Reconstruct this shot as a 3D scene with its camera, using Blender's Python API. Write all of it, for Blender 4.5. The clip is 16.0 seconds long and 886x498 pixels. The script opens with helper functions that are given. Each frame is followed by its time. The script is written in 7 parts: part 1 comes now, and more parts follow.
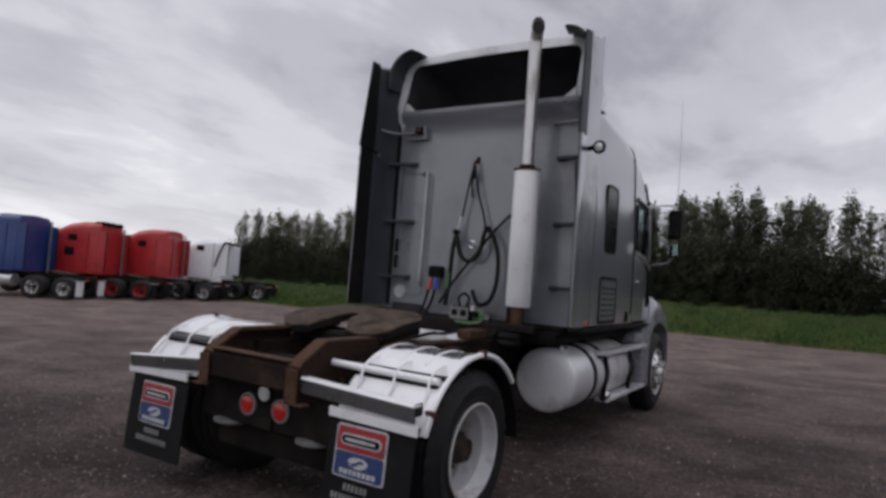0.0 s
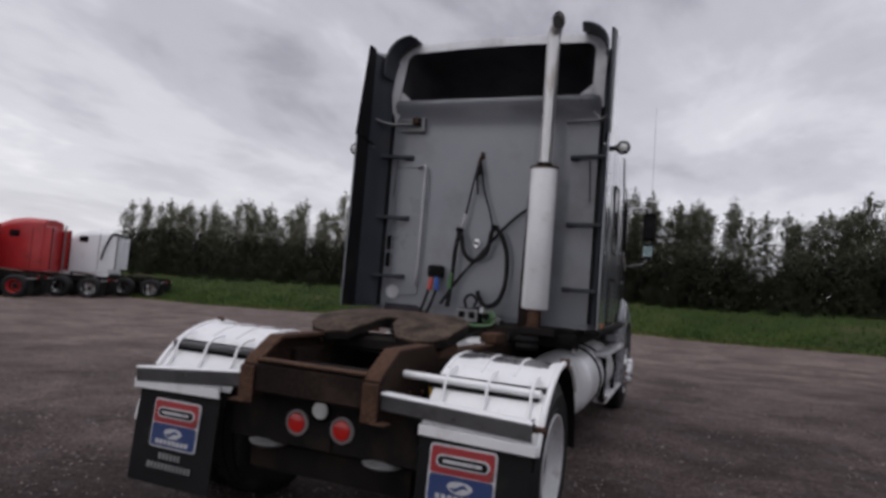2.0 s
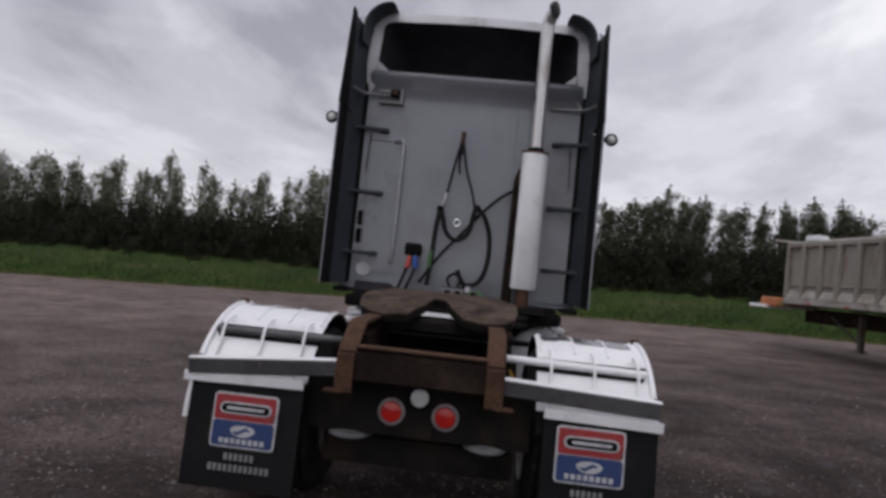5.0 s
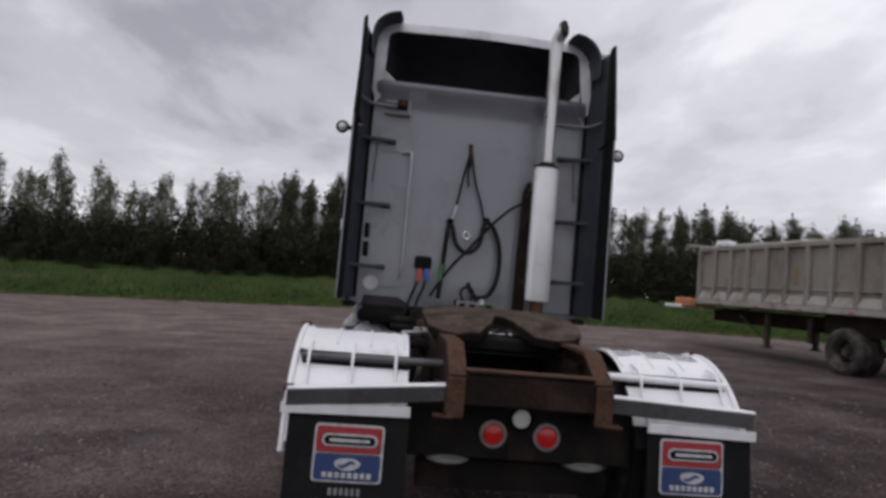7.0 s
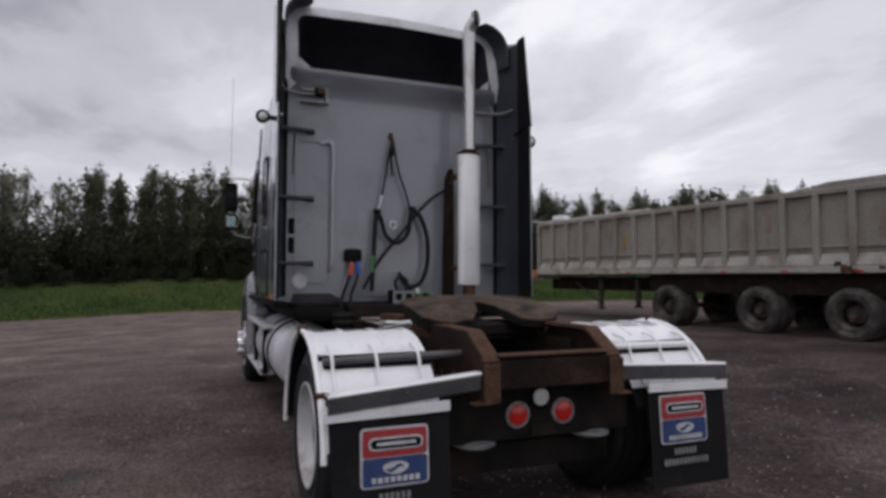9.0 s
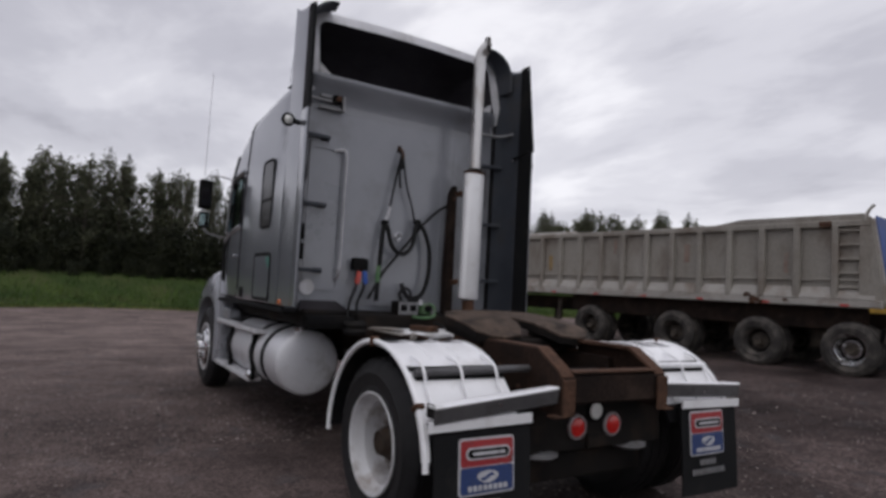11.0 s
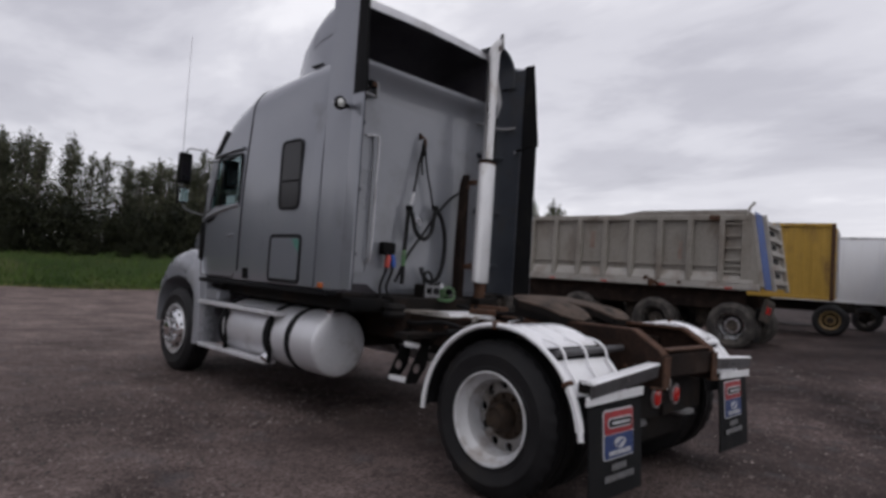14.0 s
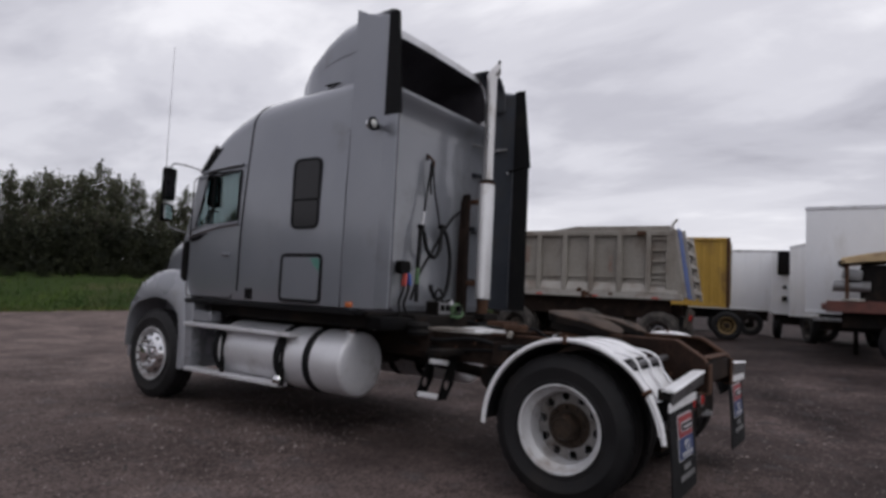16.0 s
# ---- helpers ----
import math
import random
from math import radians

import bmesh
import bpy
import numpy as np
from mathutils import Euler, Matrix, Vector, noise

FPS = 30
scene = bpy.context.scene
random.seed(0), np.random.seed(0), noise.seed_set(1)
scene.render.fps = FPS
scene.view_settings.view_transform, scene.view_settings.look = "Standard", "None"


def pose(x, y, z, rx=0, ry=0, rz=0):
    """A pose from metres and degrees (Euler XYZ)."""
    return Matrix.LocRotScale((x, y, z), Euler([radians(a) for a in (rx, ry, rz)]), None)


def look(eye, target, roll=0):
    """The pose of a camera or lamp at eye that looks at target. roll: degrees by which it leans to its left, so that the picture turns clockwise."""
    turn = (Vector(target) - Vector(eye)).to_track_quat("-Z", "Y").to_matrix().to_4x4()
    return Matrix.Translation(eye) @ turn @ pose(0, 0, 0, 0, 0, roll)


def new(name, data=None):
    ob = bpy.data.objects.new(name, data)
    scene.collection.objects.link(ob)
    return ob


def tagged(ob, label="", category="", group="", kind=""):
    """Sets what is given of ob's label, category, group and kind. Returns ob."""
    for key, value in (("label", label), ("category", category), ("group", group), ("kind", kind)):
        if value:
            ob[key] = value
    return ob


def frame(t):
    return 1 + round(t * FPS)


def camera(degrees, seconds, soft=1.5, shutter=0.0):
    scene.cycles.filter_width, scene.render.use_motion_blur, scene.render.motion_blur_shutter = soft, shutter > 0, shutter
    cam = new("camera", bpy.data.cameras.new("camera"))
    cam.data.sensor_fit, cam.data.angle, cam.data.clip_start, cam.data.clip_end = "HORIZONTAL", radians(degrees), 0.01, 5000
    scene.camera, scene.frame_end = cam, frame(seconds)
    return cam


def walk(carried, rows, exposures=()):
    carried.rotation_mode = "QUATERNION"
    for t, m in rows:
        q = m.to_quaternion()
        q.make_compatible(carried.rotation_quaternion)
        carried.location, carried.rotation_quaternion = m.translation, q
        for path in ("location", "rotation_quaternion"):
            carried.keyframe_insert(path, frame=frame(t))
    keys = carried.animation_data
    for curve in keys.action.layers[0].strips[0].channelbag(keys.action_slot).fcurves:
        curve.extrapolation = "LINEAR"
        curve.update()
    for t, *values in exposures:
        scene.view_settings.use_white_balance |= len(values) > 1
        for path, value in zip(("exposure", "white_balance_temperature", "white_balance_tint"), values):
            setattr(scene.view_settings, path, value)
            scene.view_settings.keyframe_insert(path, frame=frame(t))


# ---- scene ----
cam = camera(71.2, 16.0, soft=3.3)
PATH = [
    (0, (3.056, -3.594, 1.594), (2.006, -1.894, 1.689), 4.21),
    (0.5, (2.692, -3.610, 1.580), (1.687, -1.884, 1.679), 4.21),
    (1, (2.441, -3.680, 1.578), (1.486, -1.926, 1.680), 5.68),
    (1.5, (2.118, -3.776, 1.570), (1.289, -1.960, 1.704), 2.38),
    (2, (1.903, -3.819, 1.550), (1.168, -1.963, 1.659), 4.61),
    (2.5, (1.606, -3.781, 1.557), (0.975, -1.885, 1.647), 4.54),
    (3, (1.399, -3.807, 1.555), (0.810, -1.898, 1.651), 6.17),
    (3.5, (1.110, -3.914, 1.530), (0.623, -1.976, 1.600), 5.42),
    (6, (-0.287, -4.166, 1.470), (-0.270, -2.168, 1.557), 4.74),
    (6.5, (-0.602, -4.101, 1.477), (-0.536, -2.105, 1.582), 2.85),
    (7, (-0.824, -4.096, 1.471), (-0.641, -2.108, 1.582), 4.97),
    (7.5, (-1.141, -4.165, 1.468), (-0.730, -2.209, 1.549), 3.24),
    (8, (-1.367, -4.130, 1.466), (-0.824, -2.207, 1.554), 4.13),
    (8.5, (-1.631, -3.982, 1.451), (-0.971, -2.096, 1.543), 1.29),
    (11, (-2.902, -3.502, 1.466), (-1.853, -1.803, 1.596), 3.13),
    (11.5, (-3.253, -3.444, 1.459), (-2.099, -1.816, 1.589), 1.34),
    (12, (-3.450, -3.323, 1.455), (-2.282, -1.705, 1.586), 3.39),
    (12.5, (-3.717, -3.119, 1.441), (-2.496, -1.538, 1.548), 1.95),
    (13, (-3.900, -2.959, 1.444), (-2.596, -1.447, 1.559), 4.47),
    (13.5, (-4.195, -2.861, 1.451), (-2.788, -1.445, 1.579), 2.92),
    (14, (-4.369, -2.699, 1.430), (-2.954, -1.288, 1.516), 3.82),
    (14.5, (-4.549, -2.444, 1.426), (-3.075, -1.094, 1.492), 3.65),
    (15, (-4.732, -2.260, 1.424), (-3.184, -0.997, 1.519), 4.80),
    (15.5, (-5.058, -2.074, 1.448), (-3.422, -0.930, 1.560), 4.45),
    (16, (-5.253, -1.881, 1.399), (-3.623, -0.732, 1.548), 2.84),
]
walk(cam, [(t, look(eye, target, roll)) for t, eye, target, roll in PATH])


# ---- world and light ----
world = bpy.data.worlds.new("overcast_sky")
scene.world = world
world.use_nodes = True
wn, wl = world.node_tree.nodes, world.node_tree.links
wn.clear()
w_out = wn.new("ShaderNodeOutputWorld")
w_bg = wn.new("ShaderNodeBackground")
w_sky = wn.new("ShaderNodeTexSky")
w_sky.sky_type = "NISHITA"
w_sky.sun_disc = False
w_sky.sun_elevation, w_sky.sun_rotation = radians(48), radians(200)
w_tc = wn.new("ShaderNodeTexCoord")
# cloud layer: directions spread over a plane overhead, so that clouds shrink towards the horizon
w_sep = wn.new("ShaderNodeSeparateXYZ")
wl.new(w_tc.outputs["Generated"], w_sep.inputs[0])


def wmath(op, a, b=None, c=None):
    n = wn.new("ShaderNodeMath")
    n.operation = op
    for k, v in enumerate((a, b, c)):
        if v is None:
            continue
        if isinstance(v, (int, float)):
            n.inputs[k].default_value = v
        else:
            wl.new(v, n.inputs[k])
    return n.outputs[0]


w_up = wmath("ADD", wmath("MAXIMUM", w_sep.outputs["Z"], 0.0), 0.16)
w_vec = wn.new("ShaderNodeCombineXYZ")
wl.new(wmath("DIVIDE", w_sep.outputs["X"], w_up), w_vec.inputs[0])
wl.new(wmath("DIVIDE", w_sep.outputs["Y"], w_up), w_vec.inputs[1])


def wnoise(scale, detail, rough, distort, off):
    m = wn.new("ShaderNodeMapping")
    m.inputs["Location"].default_value = off
    m.inputs["Rotation"].default_value = (0, 0, 0.5)
    m.inputs["Scale"].default_value = (1.0, 0.62, 1.0)
    wl.new(w_vec.outputs[0], m.inputs[0])
    n = wn.new("ShaderNodeTexNoise")
    n.inputs["Scale"].default_value, n.inputs["Detail"].default_value = scale, detail
    n.inputs["Roughness"].default_value, n.inputs["Distortion"].default_value = rough, distort
    wl.new(m.outputs[0], n.inputs["Vector"])
    return n.outputs["Fac"]


def wramp(fac, stops):
    r = wn.new("ShaderNodeValToRGB")
    r.color_ramp.interpolation = "EASE"
    els = r.color_ramp.elements
    while len(els) < len(stops):
        els.new(0.5)
    for e, (p, c) in zip(els, stops):
        e.position, e.color = p, (*c, 1)
    wl.new(fac, r.inputs[0])
    return r.outputs["Color"]


c_mass = wnoise(0.55, 5.0, 0.52, 0.3, (3.1, 1.7, 0.0))
c_fine = wnoise(1.9, 6.0, 0.55, 0.25, (7.4, 2.2, 1.0))
c_sum = wmath("ADD", wmath("MULTIPLY", c_mass, 0.55), wmath("MULTIPLY", c_fine, 0.45))
c_col = wramp(c_sum, [(0.36, (0.352, 0.345, 0.400)), (0.45, (0.518, 0.512, 0.575)), (0.53, (0.667, 0.66, 0.722)), (0.63, (0.91, 0.90, 0.95))])
# brighter rim of sky above the horizon
w_rim = wn.new("ShaderNodeMix")
w_rim.data_type = "RGBA"
wl.new(wmath("MULTIPLY", wmath("POWER", wmath("SUBTRACT", 1.0, wmath("MINIMUM", wmath("ABSOLUTE", w_sep.outputs["Z"]), 1.0)), 7.0), 0.55), w_rim.inputs[0])
wl.new(c_col, w_rim.inputs["A"])
w_rim.inputs["B"].default_value = (0.93, 0.91, 0.95, 1)
w_mix = wn.new("ShaderNodeMix")
w_mix.data_type = "RGBA"
w_mix.inputs[0].default_value = 0.94
w_dim = wn.new("ShaderNodeMix")
w_dim.data_type, w_dim.blend_type = "RGBA", "MULTIPLY"
w_dim.inputs[0].default_value = 1.0
wl.new(w_sky.outputs[0], w_dim.inputs["A"])
w_dim.inputs["B"].default_value = (0.1, 0.1, 0.1, 1)
wl.new(w_dim.outputs["Result"], w_mix.inputs["A"])
wl.new(w_rim.outputs["Result"], w_mix.inputs["B"])
wl.new(w_mix.outputs["Result"], w_bg.inputs["Color"])
# an overcast sky is brightest overhead
w_top = wn.new("ShaderNodeMapRange")
w_top.interpolation_type = "SMOOTHSTEP"
w_top.inputs["From Min"].default_value, w_top.inputs["From Max"].default_value = 0.55, 0.95
w_top.inputs["To Min"].default_value, w_top.inputs["To Max"].default_value = 1.0, 1.55
wl.new(w_sep.outputs["Z"], w_top.inputs["Value"])
wl.new(wmath("MULTIPLY", wmath("MULTIPLY_ADD", w_sep.outputs["X"], 0.04, 1.03), w_top.outputs[0]), w_bg.inputs["Strength"])
wl.new(w_bg.outputs[0], w_out.inputs[0])

sun = new("sun", bpy.data.lights.new("sun", "SUN"))
sun.data.energy, sun.data.angle, sun.data.color = 0.5, radians(35), (1.0, 0.97, 0.93)
sun.matrix_world = look((-6, -14, 22), (0, 0, 0))
scene.view_settings.exposure = 0.0


# ---- materials ----
def surf(name, c1, c2, rough=(0.45, 0.65), metal=0.0, scale=3.0, fine=60.0, bump=0.15, grime=None, amount=0.0, gscale=2.0, vary=0.0, island=False, coat=0.0, spec=0.5, stretch=(1, 1, 1), streak=0.12):
    """A painted, metal, rubber or earthen surface: two tones, fine grain, relief, and grime in blotches."""
    m = bpy.data.materials.new(name)
    m.use_nodes = True
    nt = m.node_tree
    N, L = nt.nodes, nt.links
    bs = N["Principled BSDF"]
    tc = N.new("ShaderNodeTexCoord")
    mp = N.new("ShaderNodeMapping")
    mp.inputs["Scale"].default_value = stretch
    L.new(tc.outputs["Object"], mp.inputs[0])

    def noise_tex(s, d, r=0.55):
        n = N.new("ShaderNodeTexNoise")
        n.inputs["Scale"].default_value, n.inputs["Detail"].default_value, n.inputs["Roughness"].default_value = s, d, r
        L.new(mp.outputs[0], n.inputs["Vector"])
        return n.outputs["Fac"]

    def ramp(f, a, b):
        r = N.new("ShaderNodeMapRange")
        r.inputs["From Min"].default_value, r.inputs["From Max"].default_value = a, b
        L.new(f, r.inputs["Value"])
        return r.outputs[0]

    def mix(f, a, b, kind="MIX"):
        x = N.new("ShaderNodeMix")
        x.data_type, x.blend_type = "RGBA", kind
        if isinstance(f, float):
            x.inputs[0].default_value = f
        else:
            L.new(f, x.inputs[0])
        for sock, v in (("A", a), ("B", b)):
            if isinstance(v, tuple):
                x.inputs[sock].default_value = (*v, 1)
            else:
                L.new(v, x.inputs[sock])
        return x.outputs["Result"]

    big, small = noise_tex(scale, 5.0), noise_tex(fine, 3.0)
    col = mix(ramp(big, 0.36, 0.66), c1, c2)
    g = N.new("ShaderNodeMapRange")
    g.inputs["From Min"].default_value, g.inputs["From Max"].default_value = 0.3, 0.7
    g.inputs["To Min"].default_value, g.inputs["To Max"].default_value = 1.0 - streak, 1.0 + streak
    L.new(small, g.inputs["Value"])
    sc = N.new("ShaderNodeVectorMath")
    sc.operation = "SCALE"
    L.new(col, sc.inputs[0])
    L.new(g.outputs[0], sc.inputs["Scale"])
    col = sc.outputs[0]
    if vary or island:
        if island:
            o = N.new("ShaderNodeNewGeometry").outputs["Random Per Island"]
        else:
            o = N.new("ShaderNodeObjectInfo").outputs["Random"]
        v = N.new("ShaderNodeMapRange")
        v.inputs["To Min"].default_value, v.inputs["To Max"].default_value = 1.0 - vary, 1.0 + vary
        L.new(o, v.inputs["Value"])
        s2 = N.new("ShaderNodeVectorMath")
        s2.operation = "SCALE"
        L.new(col, s2.inputs[0])
        L.new(v.outputs[0], s2.inputs["Scale"])
        col = s2.outputs[0]
    ro = N.new("ShaderNodeMapRange")
    ro.inputs["From Min"].default_value, ro.inputs["From Max"].default_value = 0.3, 0.7
    ro.inputs["To Min"].default_value, ro.inputs["To Max"].default_value = rough
    L.new(big, ro.inputs["Value"])
    rough_out = ro.outputs[0]
    if grime:
        gm = ramp(noise_tex(gscale, 7.0, 0.62), 0.62 - 0.3 * amount, 0.78 - 0.2 * amount)
        gx = N.new("ShaderNodeMath")
        gx.operation = "MULTIPLY"
        L.new(gm, gx.inputs[0])
        gx.inputs[1].default_value = 0.85
        col = mix(gx.outputs[0], col, grime)
        rx = N.new("ShaderNodeMix")
        L.new(gx.outputs[0], rx.inputs[0])
        L.new(rough_out, rx.inputs[2])
        rx.inputs[3].default_value = 0.85
        rough_out = rx.outputs[0]
    L.new(col, bs.inputs["Base Color"])
    L.new(rough_out, bs.inputs["Roughness"])
    bs.inputs["Metallic"].default_value = metal
    bs.inputs["Specular IOR Level"].default_value = spec
    bs.inputs["Coat Weight"].default_value = coat
    bs.inputs["Coat Roughness"].default_value = 0.09
    if bump:
        b = N.new("ShaderNodeBump")
        b.inputs["Strength"].default_value, b.inputs["Distance"].default_value = bump, 0.01
        L.new(small, b.inputs["Height"])
        L.new(b.outputs[0], bs.inputs["Normal"])
    return m


M_STEEL = surf("dull_steel_bar", (0.20, 0.20, 0.205), (0.30, 0.30, 0.305), (0.35, 0.55), 0.5, 3.0, 90, 0.08, (0.14, 0.13, 0.12), 0.3, 6.0, streak=0.1)
M_PAINT = surf("grey_cab_paint", (0.196, 0.206, 0.234), (0.224, 0.234, 0.262), (0.28, 0.40), 0.4, 0.8, 140, 0.0, (0.175, 0.177, 0.19), 0.12, 1.3, coat=1.0, streak=0.04)
M_PAINT_BACK = surf("dull_grey_rear_panel", (0.182, 0.191, 0.215), (0.222, 0.230, 0.254), (0.24, 0.40), 0.0, 0.9, 120, 0.0, (0.13, 0.13, 0.137), 0.42, 1.3, coat=0.9, streak=0.05)
M_RIMPAINT = surf("pale_grey_fairing_edge", (0.50, 0.50, 0.52), (0.58, 0.58, 0.60), (0.35, 0.5), 0.0, 2.0, 90, 0.03, (0.3, 0.29, 0.28), 0.3, 3.0)
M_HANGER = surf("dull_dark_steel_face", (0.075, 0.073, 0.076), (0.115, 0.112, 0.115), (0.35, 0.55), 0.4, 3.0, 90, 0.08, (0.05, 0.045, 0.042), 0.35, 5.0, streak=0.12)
M_HOOD = surf("silver_grey_hood_paint", (0.235, 0.242, 0.265), (0.275, 0.282, 0.305), (0.22, 0.36), 0.2, 1.2, 120, 0.02, (0.20, 0.19, 0.18), 0.25, 1.6, coat=0.5, streak=0.04)
M_INNER = surf("dark_slate_extender_lining", (0.033, 0.038, 0.048), (0.050, 0.056, 0.068), (0.4, 0.6), 0.0, 2.0, 70, 0.08, (0.055, 0.053, 0.052), 0.25, 2.5, spec=0.3)
# tone for deep openings: their shade is put into this colour
M_CAVITY = surf("shaded_opening", (0.034, 0.031, 0.036), (0.050, 0.047, 0.052), (0.7, 0.9), 0.0, 3.0, 50, 0.1, spec=0.1)
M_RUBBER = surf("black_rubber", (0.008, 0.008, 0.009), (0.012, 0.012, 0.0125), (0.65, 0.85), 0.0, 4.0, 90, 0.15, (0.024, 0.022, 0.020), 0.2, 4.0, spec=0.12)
M_TYRE = surf("tyre_rubber", (0.0085, 0.0083, 0.0092), (0.014, 0.0135, 0.0145), (0.5, 0.7), 0.0, 5.0, 120, 0.2, (0.026, 0.023, 0.021), 0.28, 4.0, spec=0.3)
M_TYRE_DUST = surf("dusty_tyre_rubber", (0.034, 0.031, 0.029), (0.082, 0.075, 0.069), (0.75, 0.9), 0.0, 4.0, 90, 0.2, (0.13, 0.115, 0.10), 0.42, 4.0, spec=0.2)
M_BLACK = surf("black_steel", (0.006, 0.006, 0.0064), (0.010, 0.0096, 0.0096), (0.6, 0.8), 0.0, 5.0, 80, 0.15, (0.014, 0.011, 0.009), 0.15, 3.5, spec=0.07)
M_CHASSIS = surf("oily_black_chassis", (0.007, 0.0062, 0.006), (0.015, 0.0128, 0.0115), (0.6, 0.85), 0.0, 4.0, 60, 0.3, (0.032, 0.022, 0.016), 0.32, 3.0, spec=0.12)
M_FRAME = surf("dusty_brown_frame_rail", (0.012, 0.0082, 0.0068), (0.027, 0.0175, 0.0135), (0.7, 0.9), 0.0, 3.0, 45, 0.5, (0.045, 0.031, 0.024), 0.30, 5.0, streak=0.3, spec=0.12)
M_RUST = surf("rusty_brown_steel", (0.050, 0.027, 0.0175), (0.104, 0.055, 0.035), (0.75, 0.95), 0.0, 5.0, 45, 0.6, (0.016, 0.011, 0.009), 0.3, 5.0, streak=0.25, spec=0.2)
M_FIFTH = surf("dusty_greasy_plate", (0.052, 0.036, 0.027), (0.110, 0.080, 0.061), (0.7, 0.92), 0.05, 7.0, 45, 0.9, (0.012, 0.0095, 0.008), 0.55, 5.0, streak=0.35, spec=0.2)
M_WHITE = surf("white_painted_steel", (0.68, 0.68, 0.69), (0.76, 0.76, 0.77), (0.35, 0.55), 0.0, 3.0, 90, 0.04, (0.42, 0.40, 0.38), 0.3, 4.0, streak=0.05)
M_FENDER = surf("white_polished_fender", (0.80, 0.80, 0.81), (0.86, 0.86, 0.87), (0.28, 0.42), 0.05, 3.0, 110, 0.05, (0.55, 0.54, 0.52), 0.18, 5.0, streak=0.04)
M_ALU = surf("brushed_aluminium", (0.50, 0.50, 0.52), (0.60, 0.60, 0.62), (0.28, 0.46), 0.7, 2.0, 60, 0.06, (0.25, 0.235, 0.22), 0.3, 3.0, stretch=(6, 1, 1), streak=0.06)
M_TANK = surf("dull_aluminium_tank", (0.62, 0.62, 0.64), (0.70, 0.70, 0.72), (0.34, 0.48), 0.35, 2.0, 60, 0.05, (0.30, 0.28, 0.26), 0.28, 2.5, streak=0.05)
M_CHROME = surf("chrome", (0.72, 0.72, 0.73), (0.78, 0.78, 0.79), (0.1, 0.2), 1.0, 5.0, 80, 0.02, (0.3, 0.27, 0.24), 0.12, 6.0, streak=0.04)
M_STACK = surf("white_heat_shield", (0.74, 0.74, 0.75), (0.80, 0.80, 0.81), (0.3, 0.45), 0.1, 3.0, 120, 0.05, (0.55, 0.53, 0.50), 0.12, 5.0, streak=0.05)
M_PIPE = surf("brushed_exhaust_pipe", (0.58, 0.57, 0.56), (0.68, 0.67, 0.66), (0.25, 0.42), 0.8, 4.0, 90, 0.05, (0.30, 0.24, 0.19), 0.3, 4.0, stretch=(3, 3, 0.6))
M_SOOT = surf("sooty_pipe_end", (0.015, 0.014, 0.014), (0.05, 0.045, 0.042), (0.6, 0.8), 0.3, 9.0, 90, 0.1)
M_FLAP = surf("black_mud_flap_rubber", (0.0065, 0.0067, 0.0073), (0.0115, 0.0117, 0.0124), (0.6, 0.8), 0.0, 4.0, 80, 0.15, (0.028, 0.026, 0.024), 0.28, 3.0, spec=0.15)
M_RED = surf("red_emblem_field", (0.27, 0.020, 0.025), (0.34, 0.03, 0.032), (0.4, 0.6), 0.0, 6.0, 90, 0.03, (0.13, 0.06, 0.055), 0.3, 9.0)
M_BLUE = surf("blue_emblem_field", (0.013, 0.033, 0.115), (0.02, 0.044, 0.145), (0.4, 0.6), 0.0, 6.0, 90, 0.03, (0.05, 0.06, 0.11), 0.3, 9.0)
M_SILVER = surf("worn_silver_print", (0.48, 0.48, 0.50), (0.58, 0.58, 0.60), (0.35, 0.55), 0.2, 20.0, 90, 0.03, (0.2, 0.2, 0.2), 0.35, 12.0)
M_LENS = surf("red_lamp_lens", (0.44, 0.012, 0.010), (0.55, 0.020, 0.015), (0.15, 0.25), 0.0, 20.0, 120, 0.1, coat=0.4)
M_LENSW = surf("clear_lamp_lens", (0.62, 0.63, 0.60), (0.74, 0.74, 0.72), (0.15, 0.25), 0.0, 20.0, 120, 0.1, coat=0.8)
M_GROMMET = surf("pale_lamp_bezel", (0.22, 0.19, 0.19), (0.30, 0.26, 0.26), (0.4, 0.6), 0.1, 20.0, 90, 0.05)
M_AMBER = surf("amber_lens", (0.42, 0.10, 0.02), (0.50, 0.13, 0.03), (0.2, 0.3), 0.0, 20.0, 90, 0.05, coat=0.6)
M_SMOKE = surf("dark_tinted_glass", (0.008, 0.007, 0.009), (0.012, 0.011, 0.013), (0.12, 0.2), 0.0, 3.0, 30, 0.0, spec=0.3)
M_HOSE = surf("black_hose", (0.009, 0.009, 0.010), (0.016, 0.016, 0.016), (0.5, 0.7), 0.0, 9.0, 140, 0.15, spec=0.15)
M_GREEN = surf("green_plastic", (0.045, 0.13, 0.045), (0.10, 0.20, 0.085), (0.4, 0.55), 0.0, 12.0, 80, 0.05, (0.13, 0.14, 0.11), 0.45, 14.0)
M_BLUEPLASTIC = surf("blue_coupling", (0.03, 0.09, 0.36), (0.05, 0.12, 0.42), (0.35, 0.5), 0.0, 8.0, 80, 0.05)
M_REDPLASTIC = surf("red_coupling", (0.42, 0.06, 0.05), (0.50, 0.08, 0.06), (0.35, 0.5), 0.0, 8.0, 80, 0.05)
M_TEAL = surf("faded_teal_sticker", (0.06, 0.21, 0.17), (0.10, 0.27, 0.22), (0.4, 0.6), 0.0, 9.0, 60, 0.02, (0.2, 0.2, 0.2), 0.4, 20.0)
